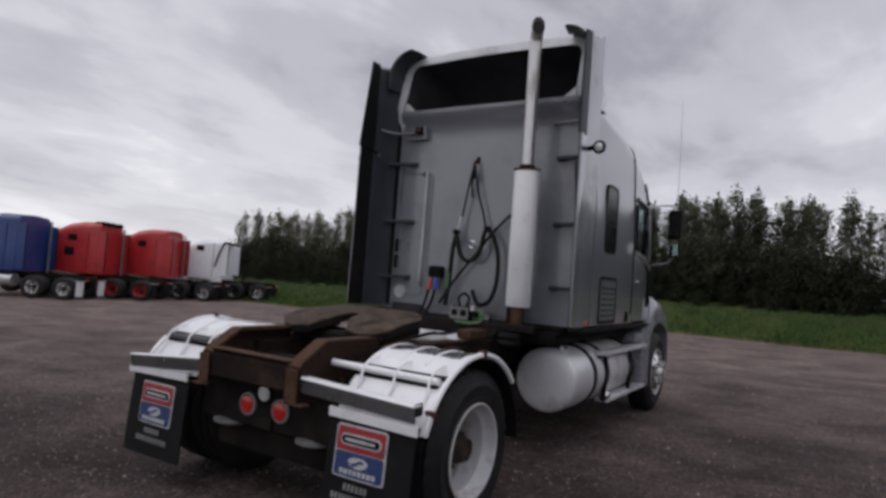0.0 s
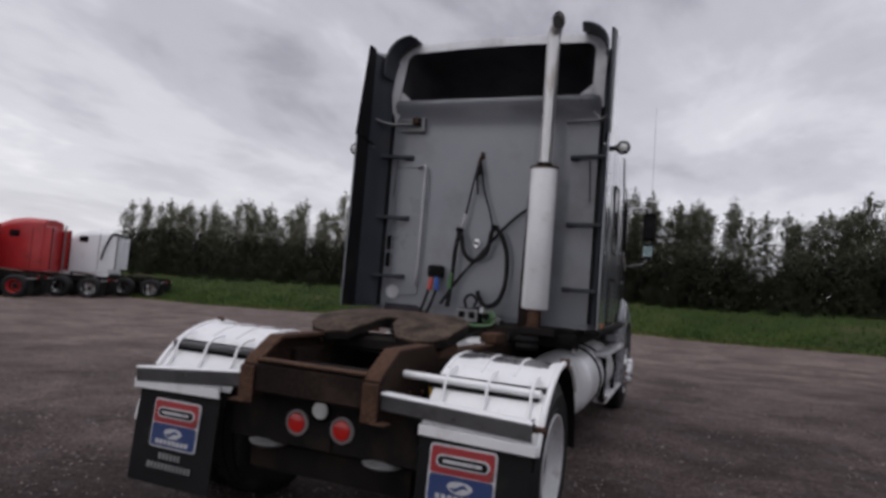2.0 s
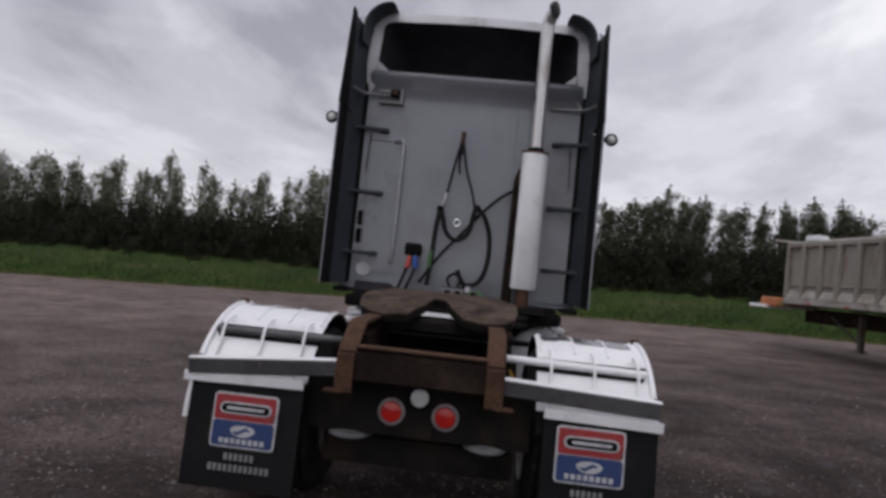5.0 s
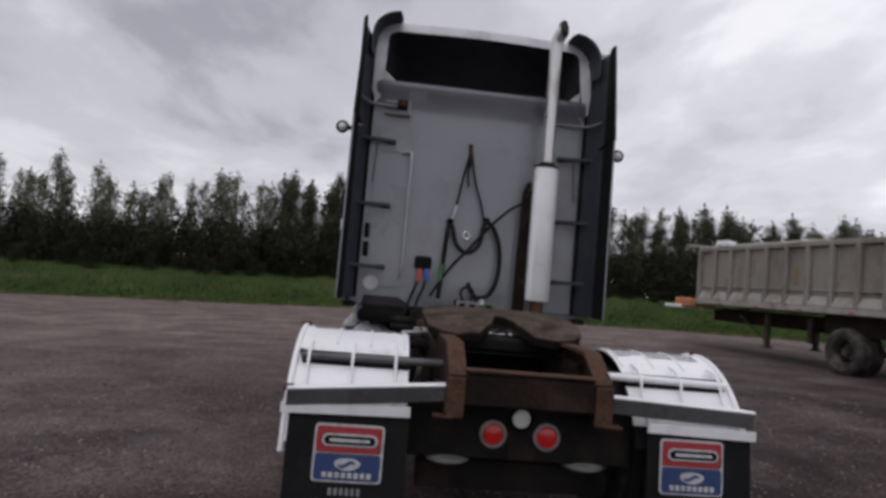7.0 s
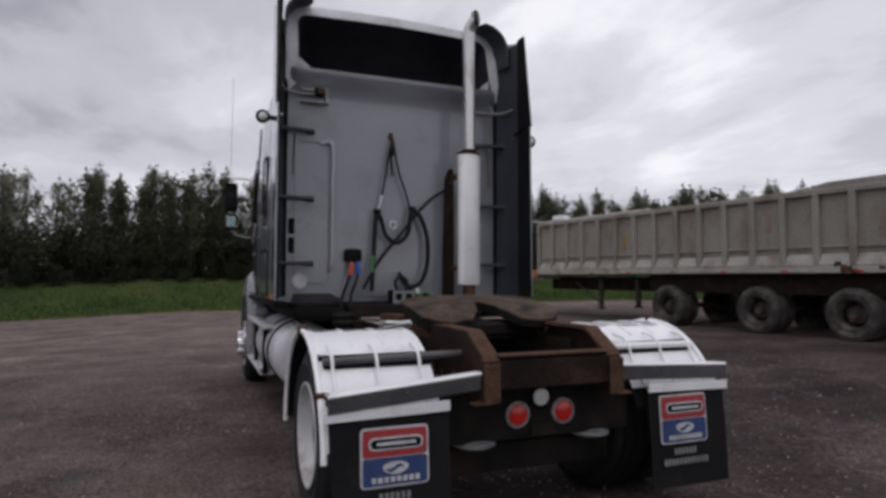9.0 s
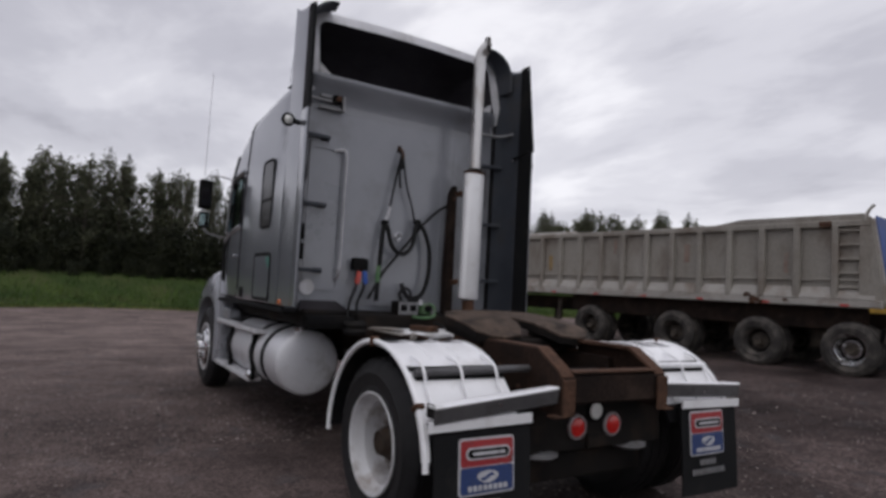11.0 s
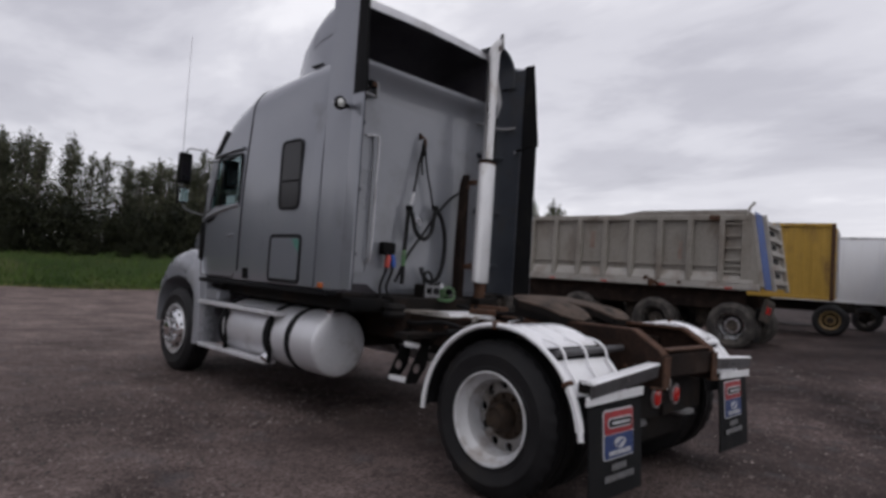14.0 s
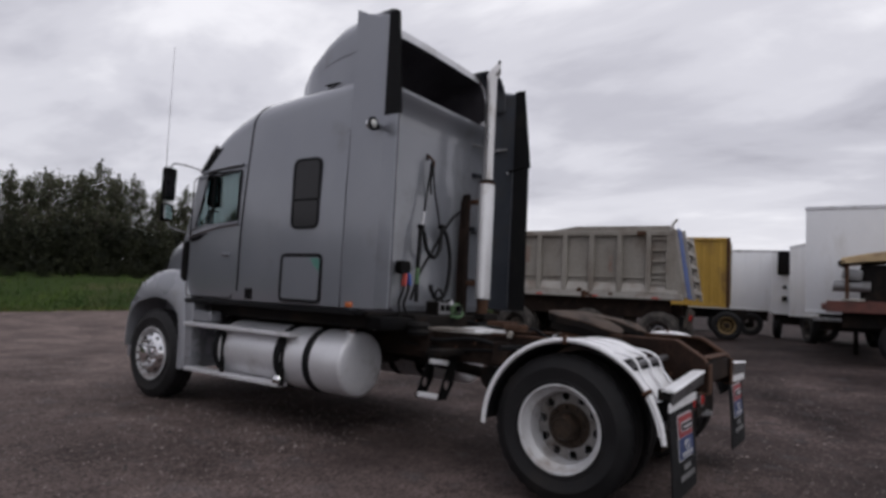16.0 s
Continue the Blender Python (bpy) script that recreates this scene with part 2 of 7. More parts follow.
# darker copy of the rust: the webs' shadow side put into the colour
M_RUSTDARK = surf("shaded_rusty_web", (0.016, 0.0095, 0.0070), (0.038, 0.021, 0.0145), (0.75, 0.95), 0.0, 4.0, 45, 0.6, (0.010, 0.008, 0.007), 0.4, 4.0, streak=0.3, spec=0.15)
M_BARE = surf("worn_bare_steel", (0.30, 0.30, 0.31), (0.42, 0.42, 0.43), (0.20, 0.34), 0.9, 4.0, 90, 0.06, (0.16, 0.15, 0.14), 0.35, 7.0, streak=0.1)
M_HUB = surf("rusty_hub", (0.024, 0.016, 0.011), (0.066, 0.040, 0.022), (0.6, 0.85), 0.2, 14.0, 90, 0.5, (0.012, 0.010, 0.009), 0.5, 12.0, streak=0.35)
M_WHEELW = surf("white_wheel_paint", (0.50, 0.50, 0.51), (0.60, 0.60, 0.61), (0.35, 0.5), 0.0, 4.0, 90, 0.04, (0.26, 0.22, 0.19), 0.38, 6.0, streak=0.06)
# disc tone holds the shade deep in the wheel, besides rusty grime
M_DISC = surf("shaded_grimy_disc", (0.20, 0.19, 0.185), (0.30, 0.285, 0.275), (0.5, 0.7), 0.0, 5.0, 90, 0.1, (0.075, 0.052, 0.036), 0.5, 7.0, streak=0.12)
M_TAN = surf("weathered_beige_box_paint", (0.215, 0.197, 0.170), (0.275, 0.256, 0.225), (0.55, 0.75), 0.0, 1.1, 30, 0.1, (0.15, 0.118, 0.092), 0.45, 1.8, stretch=(1, 1, 0.5), streak=0.14)
M_TANLOW = surf("dusty_pale_bottom_rail", (0.31, 0.292, 0.265), (0.385, 0.365, 0.335), (0.6, 0.8), 0.0, 1.5, 40, 0.1, (0.19, 0.15, 0.12), 0.45, 2.2)
M_TANSTAIN = surf("rust_stained_beige_paint", (0.20, 0.13, 0.10), (0.25, 0.19, 0.155), (0.6, 0.8), 0.0, 6.0, 40, 0.1, (0.22, 0.2, 0.175), 0.6, 9.0)
M_MUD = surf("muddy_underframe", (0.035, 0.028, 0.022), (0.075, 0.06, 0.047), (0.8, 0.95), 0.0, 3.0, 50, 0.3, (0.12, 0.10, 0.08), 0.3, 3.0)
M_YELRIM = surf("rusty_beige_rim", (0.22, 0.15, 0.06), (0.32, 0.22, 0.10), (0.6, 0.8), 0.0, 6.0, 60, 0.1, (0.1, 0.07, 0.05), 0.4, 6.0)
M_YELLOW = surf("faded_yellow_container_paint", (0.39, 0.235, 0.03), (0.46, 0.285, 0.05), (0.5, 0.7), 0.0, 1.0, 40, 0.05, (0.20, 0.115, 0.04), 0.32, 2.2, stretch=(1, 1, 0.5))
M_VAN = surf("white_trailer_panel", (0.74, 0.75, 0.77), (0.80, 0.81, 0.83), (0.35, 0.5), 0.0, 0.8, 40, 0.03, (0.62, 0.61, 0.59), 0.22, 1.2, stretch=(1, 1, 0.4), streak=0.03)
M_CABRED = surf("red_cab_paint", (0.38, 0.014, 0.018), (0.46, 0.02, 0.022), (0.3, 0.45), 0.0, 1.0, 60, 0.02, (0.2, 0.02, 0.02), 0.25, 1.5, coat=0.3)
M_CABBLUE = surf("deep_blue_cab_paint", (0.008, 0.032, 0.15), (0.012, 0.042, 0.19), (0.3, 0.45), 0.0, 1.0, 60, 0.02, (0.02, 0.035, 0.1), 0.25, 1.5, coat=0.3)
M_BLUEVINYL = surf("blue_vinyl_edge", (0.035, 0.075, 0.23), (0.055, 0.10, 0.28), (0.5, 0.7), 0.0, 2.0, 40, 0.05, (0.12, 0.13, 0.2), 0.35, 3.0)
M_HOODTAN = surf("dusty_tan_hood_paint", (0.30, 0.21, 0.10), (0.38, 0.28, 0.15), (0.5, 0.7), 0.0, 2.0, 40, 0.05, (0.16, 0.11, 0.07), 0.35, 3.0)
M_DECK = surf("red_brown_deck_paint", (0.10, 0.035, 0.028), (0.15, 0.055, 0.042), (0.6, 0.85), 0.0, 4.0, 40, 0.2, (0.05, 0.032, 0.026), 0.4, 5.0)
M_ORANGE = surf("faded_orange_paint", (0.42, 0.15, 0.06), (0.50, 0.19, 0.08), (0.5, 0.7), 0.0, 2.0, 40, 0.05, (0.2, 0.1, 0.06), 0.3, 3.0)
M_BARK = surf("grey_brown_bark", (0.07, 0.058, 0.047), (0.12, 0.105, 0.088), (0.8, 0.95), 0.0, 5.0, 40, 0.5, stretch=(1, 1, 0.25))
M_GRASS = surf("rough_grass", (0.024, 0.042, 0.011), (0.046, 0.068, 0.018), (0.8, 0.95), 0.0, 0.35, 14, 0.6, (0.075, 0.073, 0.032), 0.35, 0.6, spec=0.15, streak=0.35)
M_BLADE = surf("grass_blades", (0.030, 0.066, 0.012), (0.075, 0.118, 0.025), (0.6, 0.8), 0.0, 0.5, 20, 0.0, (0.11, 0.104, 0.044), 0.30, 0.8, vary=0.55, island=True, spec=0.2)
M_STRAW = surf("straw_grass_blades", (0.10, 0.115, 0.030), (0.20, 0.190, 0.075), (0.6, 0.8), 0.0, 0.9, 20, 0.0, (0.06, 0.085, 0.025), 0.35, 1.2, vary=0.5, island=True, spec=0.2)


def leaf_mat(name, a, b):
    m = surf(name, a, b, (0.5, 0.7), 0.0, 0.7, 12, 0.0, vary=0.6, island=True, spec=0.3)
    nt = m.node_tree
    bs = nt.nodes["Principled BSDF"]
    out = nt.nodes["Material Output"]
    tr = nt.nodes.new("ShaderNodeBsdfTranslucent")
    mx = nt.nodes.new("ShaderNodeMixShader")
    mx.inputs[0].default_value = 0.25
    src = bs.inputs["Base Color"].links[0].from_socket
    nt.links.new(src, tr.inputs[0])
    nt.links.new(bs.outputs[0], mx.inputs[1])
    nt.links.new(tr.outputs[0], mx.inputs[2])
    nt.links.new(mx.outputs[0], out.inputs[0])
    return m


# how each stand is lit goes into a pale and a dim leaf colour
M_LEAF = leaf_mat("poplar_leaves", (0.040, 0.047, 0.022), (0.215, 0.215, 0.150))
M_LEAFS = leaf_mat("dim_poplar_leaves", (0.020, 0.026, 0.012), (0.120, 0.126, 0.078))
# undergrowth green, darkened to hold the shade under the crowns
M_LEAFD = leaf_mat("shaded_shrub_leaves", (0.014, 0.018, 0.009), (0.040, 0.043, 0.020))


def glass_mat():
    m = bpy.data.materials.new("cab_window_glass")
    m.use_nodes = True
    nt = m.node_tree
    nt.nodes.remove(nt.nodes["Principled BSDF"])
    tr = nt.nodes.new("ShaderNodeBsdfTransparent")
    tr.inputs[0].default_value = (0.72, 0.90, 0.90, 1)
    gl = nt.nodes.new("ShaderNodeBsdfGlossy")
    gl.inputs["Roughness"].default_value = 0.03
    gl.inputs["Color"].default_value = (0.74, 0.94, 0.95, 1)
    fr = nt.nodes.new("ShaderNodeFresnel")
    fr.inputs[0].default_value = 2.3
    mx = nt.nodes.new("ShaderNodeMixShader")
    nt.links.new(fr.outputs[0], mx.inputs[0])
    nt.links.new(tr.outputs[0], mx.inputs[1])
    nt.links.new(gl.outputs[0], mx.inputs[2])
    nt.links.new(mx.outputs[0], nt.nodes["Material Output"].inputs[0])
    return m


M_GLASS = glass_mat()


def mirror_mat():
    m = bpy.data.materials.new("mirror_glass")
    m.use_nodes = True
    b = m.node_tree.nodes["Principled BSDF"]
    b.inputs["Base Color"].default_value = (0.8, 0.84, 0.84, 1)
    b.inputs["Metallic"].default_value, b.inputs["Roughness"].default_value = 1.0, 0.03
    return m


M_MIRROR = mirror_mat()


def yard_mat():
    """Worn, dusty asphalt: brown-grey with pale grit, dark oil stains and damp patches."""
    m = surf("dusty_asphalt_yard", (0.0215, 0.0152, 0.0144), (0.063, 0.0470, 0.0442), (0.8, 0.95), 0.0, 0.42, 14, 1.0, (0.026, 0.0190, 0.0178), 0.55, 1.6, spec=0.08, streak=0.5)
    nt = m.node_tree
    N, L = nt.nodes, nt.links
    bs = N["Principled BSDF"]
    src = bs.inputs["Base Color"].links[0].from_socket
    tc = N.new("ShaderNodeTexCoord")
    # pale grit
    vo = N.new("ShaderNodeTexVoronoi")
    vo.inputs["Scale"].default_value = 38.0
    L.new(tc.outputs["Object"], vo.inputs["Vector"])
    mr = N.new("ShaderNodeMapRange")
    mr.inputs["From Min"].default_value, mr.inputs["From Max"].default_value = 0.18, 0.05
    L.new(vo.outputs["Distance"], mr.inputs["Value"])
    pick = N.new("ShaderNodeMapRange")
    pick.inputs["From Min"].default_value, pick.inputs["From Max"].default_value = 0.62, 0.95
    L.new(vo.outputs["Color"], pick.inputs["Value"])
    mu = N.new("ShaderNodeMath")
    mu.operation = "MULTIPLY"
    L.new(mr.outputs[0], mu.inputs[0])
    L.new(pick.outputs[0], mu.inputs[1])
    x = N.new("ShaderNodeMix")
    x.data_type = "RGBA"
    L.new(mu.outputs[0], x.inputs[0])
    L.new(src, x.inputs["A"])
    x.inputs["B"].default_value = (0.24, 0.225, 0.21, 1)
    # dark spots of oil
    no = N.new("ShaderNodeTexNoise")
    no.inputs["Scale"].default_value, no.inputs["Detail"].default_value = 1.7, 4.0
    L.new(tc.outputs["Object"], no.inputs["Vector"])
    om = N.new("ShaderNodeMapRange")
    om.inputs["From Min"].default_value, om.inputs["From Max"].default_value = 0.66, 0.74
    om.inputs["To Max"].default_value = 0.7
    L.new(no.outputs["Fac"], om.inputs["Value"])
    y = N.new("ShaderNodeMix")
    y.data_type = "RGBA"
    L.new(om.outputs[0], y.inputs[0])
    L.new(x.outputs["Result"], y.inputs["A"])
    y.inputs["B"].default_value = (0.028, 0.026, 0.025, 1)
    # brightness ramp put into the colour: paler towards the bank and towards -x
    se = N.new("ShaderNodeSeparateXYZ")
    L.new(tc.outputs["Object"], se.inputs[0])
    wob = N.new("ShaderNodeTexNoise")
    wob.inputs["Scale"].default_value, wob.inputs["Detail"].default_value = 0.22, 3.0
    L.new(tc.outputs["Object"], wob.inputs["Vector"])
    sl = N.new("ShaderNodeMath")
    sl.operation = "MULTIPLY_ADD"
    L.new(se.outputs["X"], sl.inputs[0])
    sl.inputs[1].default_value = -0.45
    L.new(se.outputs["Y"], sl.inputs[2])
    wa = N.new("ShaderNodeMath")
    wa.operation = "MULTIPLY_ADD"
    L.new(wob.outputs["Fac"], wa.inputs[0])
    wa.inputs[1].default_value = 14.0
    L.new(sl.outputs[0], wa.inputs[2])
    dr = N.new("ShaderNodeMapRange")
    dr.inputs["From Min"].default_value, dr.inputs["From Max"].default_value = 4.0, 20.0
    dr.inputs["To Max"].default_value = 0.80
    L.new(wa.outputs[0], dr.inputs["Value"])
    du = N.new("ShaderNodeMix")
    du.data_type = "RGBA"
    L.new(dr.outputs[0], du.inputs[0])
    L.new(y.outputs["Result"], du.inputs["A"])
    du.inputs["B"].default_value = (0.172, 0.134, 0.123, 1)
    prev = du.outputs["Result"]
    # broad patches, long wheel-swept streaks, coarse and fine grit
    for sc_, de, lo, hi, st, turn in ((0.9, 5.0, 0.70, 1.30, (1, 1, 1), 0.0), (1.1, 4.0, 0.88, 1.13, (0.3, 1.5, 1), 0.35), (5.5, 5.0, 0.84, 1.16, (1, 1, 1), 0.0), (38.0, 3.0, 0.48, 1.52, (1, 1, 1), 0.0)):
        mp = N.new("ShaderNodeMapping")
        mp.inputs["Scale"].default_value = st
        mp.inputs["Rotation"].default_value = (0, 0, turn)
        L.new(tc.outputs["Object"], mp.inputs[0])
        g = N.new("ShaderNodeTexNoise")
        g.inputs["Scale"].default_value, g.inputs["Detail"].default_value = sc_, de
        g.inputs["Distortion"].default_value = 0.6
        L.new(mp.outputs[0], g.inputs["Vector"])
        gr = N.new("ShaderNodeMapRange")
        gr.inputs["From Min"].default_value, gr.inputs["From Max"].default_value = 0.34, 0.66
        gr.inputs["To Min"].default_value, gr.inputs["To Max"].default_value = lo, hi
        L.new(g.outputs["Fac"], gr.inputs["Value"])
        mul = N.new("ShaderNodeVectorMath")
        mul.operation = "SCALE"
        L.new(prev, mul.inputs[0])
        L.new(gr.outputs[0], mul.inputs["Scale"])
        prev = mul.outputs[0]
    # cool grey worn spots
    cg = N.new("ShaderNodeTexNoise")
    cg.inputs["Scale"].default_value, cg.inputs["Detail"].default_value = 3.2, 4.0
    L.new(tc.outputs["Object"], cg.inputs["Vector"])
    cr = N.new("ShaderNodeMapRange")
    cr.inputs["From Min"].default_value, cr.inputs["From Max"].default_value = 0.56, 0.72
    cr.inputs["To Max"].default_value = 0.45
    L.new(cg.outputs["Fac"], cr.inputs["Value"])
    cm = N.new("ShaderNodeMix")
    cm.data_type = "RGBA"
    L.new(cr.outputs[0], cm.inputs[0])
    L.new(prev, cm.inputs["A"])
    cm.inputs["B"].default_value = (0.078, 0.074, 0.078, 1)
    L.new(cm.outputs["Result"], bs.inputs["Base Color"])
    return m


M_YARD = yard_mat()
M_STONE = surf("pale_gravel", (0.070, 0.056, 0.051), (0.17, 0.142, 0.132), (0.8, 0.95), 0.0, 4.0, 60, 0.3, vary=0.7, island=True)


# ---- mesh helpers ----
def part(name, bm, mat, parent=None, label="", angle=35.0, smooth=True):
    """Links a bmesh as one mesh object under a thing or a part."""
    bmesh.ops.recalc_face_normals(bm, faces=bm.faces)
    me = bpy.data.meshes.new(name)
    bm.to_mesh(me)
    bm.free()
    me.materials.append(mat)
    if smooth:
        me.shade_smooth()
        me.set_sharp_from_angle(angle=radians(angle))
    ob = new(name, me)
    if parent is not None:
        ob.parent = parent
    if label:
        ob["label"] = label
    return ob


def share(name, me, parent, m=None, label=""):
    ob = new(name, me)
    ob.parent = parent
    if m is not None:
        ob.matrix_basis = m
    if label:
        ob["label"] = label
    return ob


def box(bm, c, s, bev=0.0, rot=(0, 0, 0), seg=1):
    m = pose(*c, *rot) @ Matrix.Diagonal((*s, 1))
    r = bmesh.ops.create_cube(bm, size=1.0, matrix=m)
    if bev:
        es = list({e for v in r["verts"] for e in v.link_edges})
        bmesh.ops.bevel(bm, geom=es, offset=bev, segments=seg, affect="EDGES", profile=0.6)
    return bm


def boxed(c, s, bev=0.004, rot=(0, 0, 0), seg=1):
    return box(bmesh.new(), c, s, bev, rot, seg)


def span(x0, x1, y0, y1, z0, z1, bev=0.004, seg=1):
    return boxed(((x0 + x1) / 2, (y0 + y1) / 2, (z0 + z1) / 2), (abs(x1 - x0), abs(y1 - y0), abs(z1 - z0)), bev, seg=seg)


def cyl(bm, p0, p1, r0, r1=None, n=16):
    p0, p1 = Vector(p0), Vector(p1)
    d = p1 - p0
    m = Matrix.Translation((p0 + p1) / 2) @ d.to_track_quat("Z", "Y").to_matrix().to_4x4()
    bmesh.ops.create_cone(bm, cap_ends=True, segments=n, radius1=r0, radius2=r0 if r1 is None else r1, depth=d.length, matrix=m)
    return bm


def loft(bm, rings, closed=True, cap=True):
    """Skins rings of equal length; closed joins the last point of a ring to its first."""
    rows = [[bm.verts.new(p) for p in r] for r in rings]
    n = len(rows[0])
    for a, b in zip(rows, rows[1:]):
        for i in range(n if closed else n - 1):
            j = (i + 1) % n
            bm.faces.new((a[i], a[j], b[j], b[i]))
    if cap and closed:
        bm.faces.new(rows[0])
        bm.faces.new(rows[-1])
    return rows


def lathe(bm, prof, m, n=48, wob=None):
    """Turns (radius, along) about the z axis of m; wob may change a radius by its index and step."""
    rings = []
    for k, (r, h) in enumerate(prof):
        ring = []
        for i in range(n):
            a = 2 * math.pi * i / n
            q = r if wob is None else wob(k, i, r)
            ring.append(m @ Vector((q * math.cos(a), q * math.sin(a), h)))
        rings.append(ring)
    loft(bm, rings, True, False)
    return bm


def smooth_line(pts, k=6):
    """A smooth curve through the points."""
    p = [Vector(q) for q in pts]
    p = [2 * p[0] - p[1]] + p + [2 * p[-1] - p[-2]]
    out = []
    for i in range(1, len(p) - 2):
        for s in range(k):
            t = s / k
            out.append(0.5 * (2 * p[i] + (p[i + 1] - p[i - 1]) * t + (2 * p[i - 1] - 5 * p[i] + 4 * p[i + 1] - p[i + 2]) * t * t + (3 * p[i] - p[i - 1] - 3 * p[i + 1] + p[i + 2]) * t ** 3))
    return out + [p[-2]]


def tube(bm, pts, r, n=8, k=6, taper=None):
    line = smooth_line(pts, k) if k > 1 else [Vector(q) for q in pts]
    up = Vector((0.123, 0.31, 0.94)).normalized()
    rings = []
    for i, q in enumerate(line):
        d = (line[min(i + 1, len(line) - 1)] - line[max(i - 1, 0)]).normalized()
        a = d.cross(up).normalized()
        b = d.cross(a)
        rr = r if taper is None else r * taper(i / (len(line) - 1))
        rings.append([q + rr * (math.cos(2 * math.pi * j / n) * a + math.sin(2 * math.pi * j / n) * b) for j in range(n)])
    loft(bm, rings)
    return bm


def prism(bm, pts, off):
    """A flat outline given thickness along off."""
    off = Vector(off)
    a = [bm.verts.new(Vector(p)) for p in pts]
    b = [bm.verts.new(Vector(p) + off) for p in pts]
    bm.faces.new(a)
    bm.faces.new(b[::-1])
    for i in range(len(a)):
        j = (i + 1) % len(a)
        bm.faces.new((a[i], a[j], b[j], b[i]))
    return bm


def round_rect(w, h, r, k=4):
    out = []
    for cx, cy, a0 in ((w / 2 - r, h / 2 - r, 0), (-w / 2 + r, h / 2 - r, 90), (-w / 2 + r, -h / 2 + r, 180), (w / 2 - r, -h / 2 + r, 270)):
        for i in range(k + 1):
            a = radians(a0 + 90 * i / k)
            out.append((cx + r * math.cos(a), cy + r * math.sin(a)))
    return out


def side_panel(x, yc, zc, w, h, r, t):
    """A rounded panel on a side wall, t thick, outwards from x."""
    s = 1 if x > 0 else -1
    return prism(bmesh.new(), [(x, yc + a, zc + b) for a, b in round_rect(w, h, r)], (s * t, 0, 0))


def back_panel(xc, y, zc, w, h, r, t):
    """A rounded panel on a rear wall, t thick, towards -y."""
    return prism(bmesh.new(), [(xc + a, y, zc + b) for a, b in round_rect(w, h, r)], (0, -t, 0))


def ring_panel(x, yc, zc, w, h, r, t, band):
    """A rounded frame on a side wall."""
    s = 1 if x > 0 else -1
    bm = bmesh.new()
    o, i = round_rect(w, h, r), round_rect(w - 2 * band, h - 2 * band, max(r - band, 0.004))
    rows = []
    for pts, dx in ((o, 0), (o, t), (i, t), (i, 0)):
        rows.append([bm.verts.new((x + s * dx, yc + a, zc + b)) for a, b in pts])
    n = len(o)
    for a, b in ((0, 1), (1, 2), (2, 3), (3, 0)):
        for k in range(n):
            j = (k + 1) % n
            bm.faces.new((rows[a][k], rows[a][j], rows[b][j], rows[b][k]))
    return bm


def smoothstep(a, b, x):
    t = min(max((x - a) / (b - a), 0.0), 1.0)
    return t * t * (3 - 2 * t)


# ---- ground ----
def bank_foot(x):
    """How far off the bank begins, with a bay behind the truck."""
    return 21.0 + 3.2 * math.exp(-((x + 2.0) / (9.5 if x < -2 else 6.0)) ** 2)


def yard_z(x, y):
    """The yard falls a little across, and a grass bank rises behind it."""
    z = (0.027 if x > 0 else 0.021) * x * smoothstep(1.5, 7.0, abs(x))
    z = max(min(z, 0.30), -0.62)
    edge = bank_foot(x) + 0.2 + 0.9 * math.sin(x * 0.11 + 0.6) + 0.35 * math.sin(x * 0.43)
    z += 0.043 * smoothstep(1.5, 4.6, y) * (1 - smoothstep(7.0, 13.0, y)) * (1 - smoothstep(3.0, 8.0, abs(x)))
    return z + 1.35 * smoothstep(edge, edge + 7.5, y)


def axis_steps(lo, hi, near, fine):
    out, v = [], 0.0
    while v < hi:
        out.append(v)
        v += fine if v < near else max(fine, (v - near) * 0.25 + fine)
    out.append(hi)
    neg, v = [], -fine
    while v > lo:
        neg.append(v)
        v -= fine if -v < near else max(fine, (-v - near) * 0.25 + fine)
    neg.append(lo)
    return sorted(neg) + out


xs, ys = axis_steps(-1500, 1500, 45, 0.75), axis_steps(-1500, 1500, 40, 0.75)
verts = [(x, y, yard_z(x, y) + 0.012 * noise.noise((x * 0.35, y * 0.35, 0.0))) for y in ys for x in xs]
nx = len(xs)
faces = [(j * nx + i, j * nx + i + 1, (j + 1) * nx + i + 1, (j + 1) * nx + i) for j in range(len(ys) - 1) for i in range(nx - 1)]
me = bpy.data.meshes.new("ground")
me.from_pydata(verts, [], faces)
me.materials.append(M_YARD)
me.shade_smooth()
ground = tagged(new("ground", me), "worn brown-grey asphalt yard with pale grit", "ground", kind="structure")

# grass bank over the ground sheet
gx = [-95 + 0.8 * i for i in range(226)]
gy = [0.0, 0.12, 0.3, 0.6, 1.0, 1.5, 2.1, 2.8, 3.6, 4.5, 5.5, 6.5, 7.5, 9.0, 12.0, 18.0, 30.0, 60.0, 140.0]


def bank_edge(x):
    return bank_foot(x) + 0.9 * math.sin(x * 0.11 + 0.6) + 0.35 * math.sin(x * 0.43) + 0.35 * noise.noise((x * 0.8, 3.0, 0.0))


verts = []
for d in gy:
    for x in gx:
        y = bank_edge(x) + d
        verts.append((x, y, yard_z(x, y) + (0.005 if d == 0 else 0.03 + 0.05 * (noise.noise((x * 0.7, y * 0.7, 2.0)) + 0.5) * min(d, 1))))
ng = len(gx)
faces = [(j * ng + i, j * ng + i + 1, (j + 1) * ng + i + 1, (j + 1) * ng + i) for j in range(len(gy) - 1) for i in range(ng - 1)]
me = bpy.data.meshes.new("grass_bank")
me.from_pydata(verts, [], faces)
me.materials.append(M_GRASS)
me.shade_smooth()
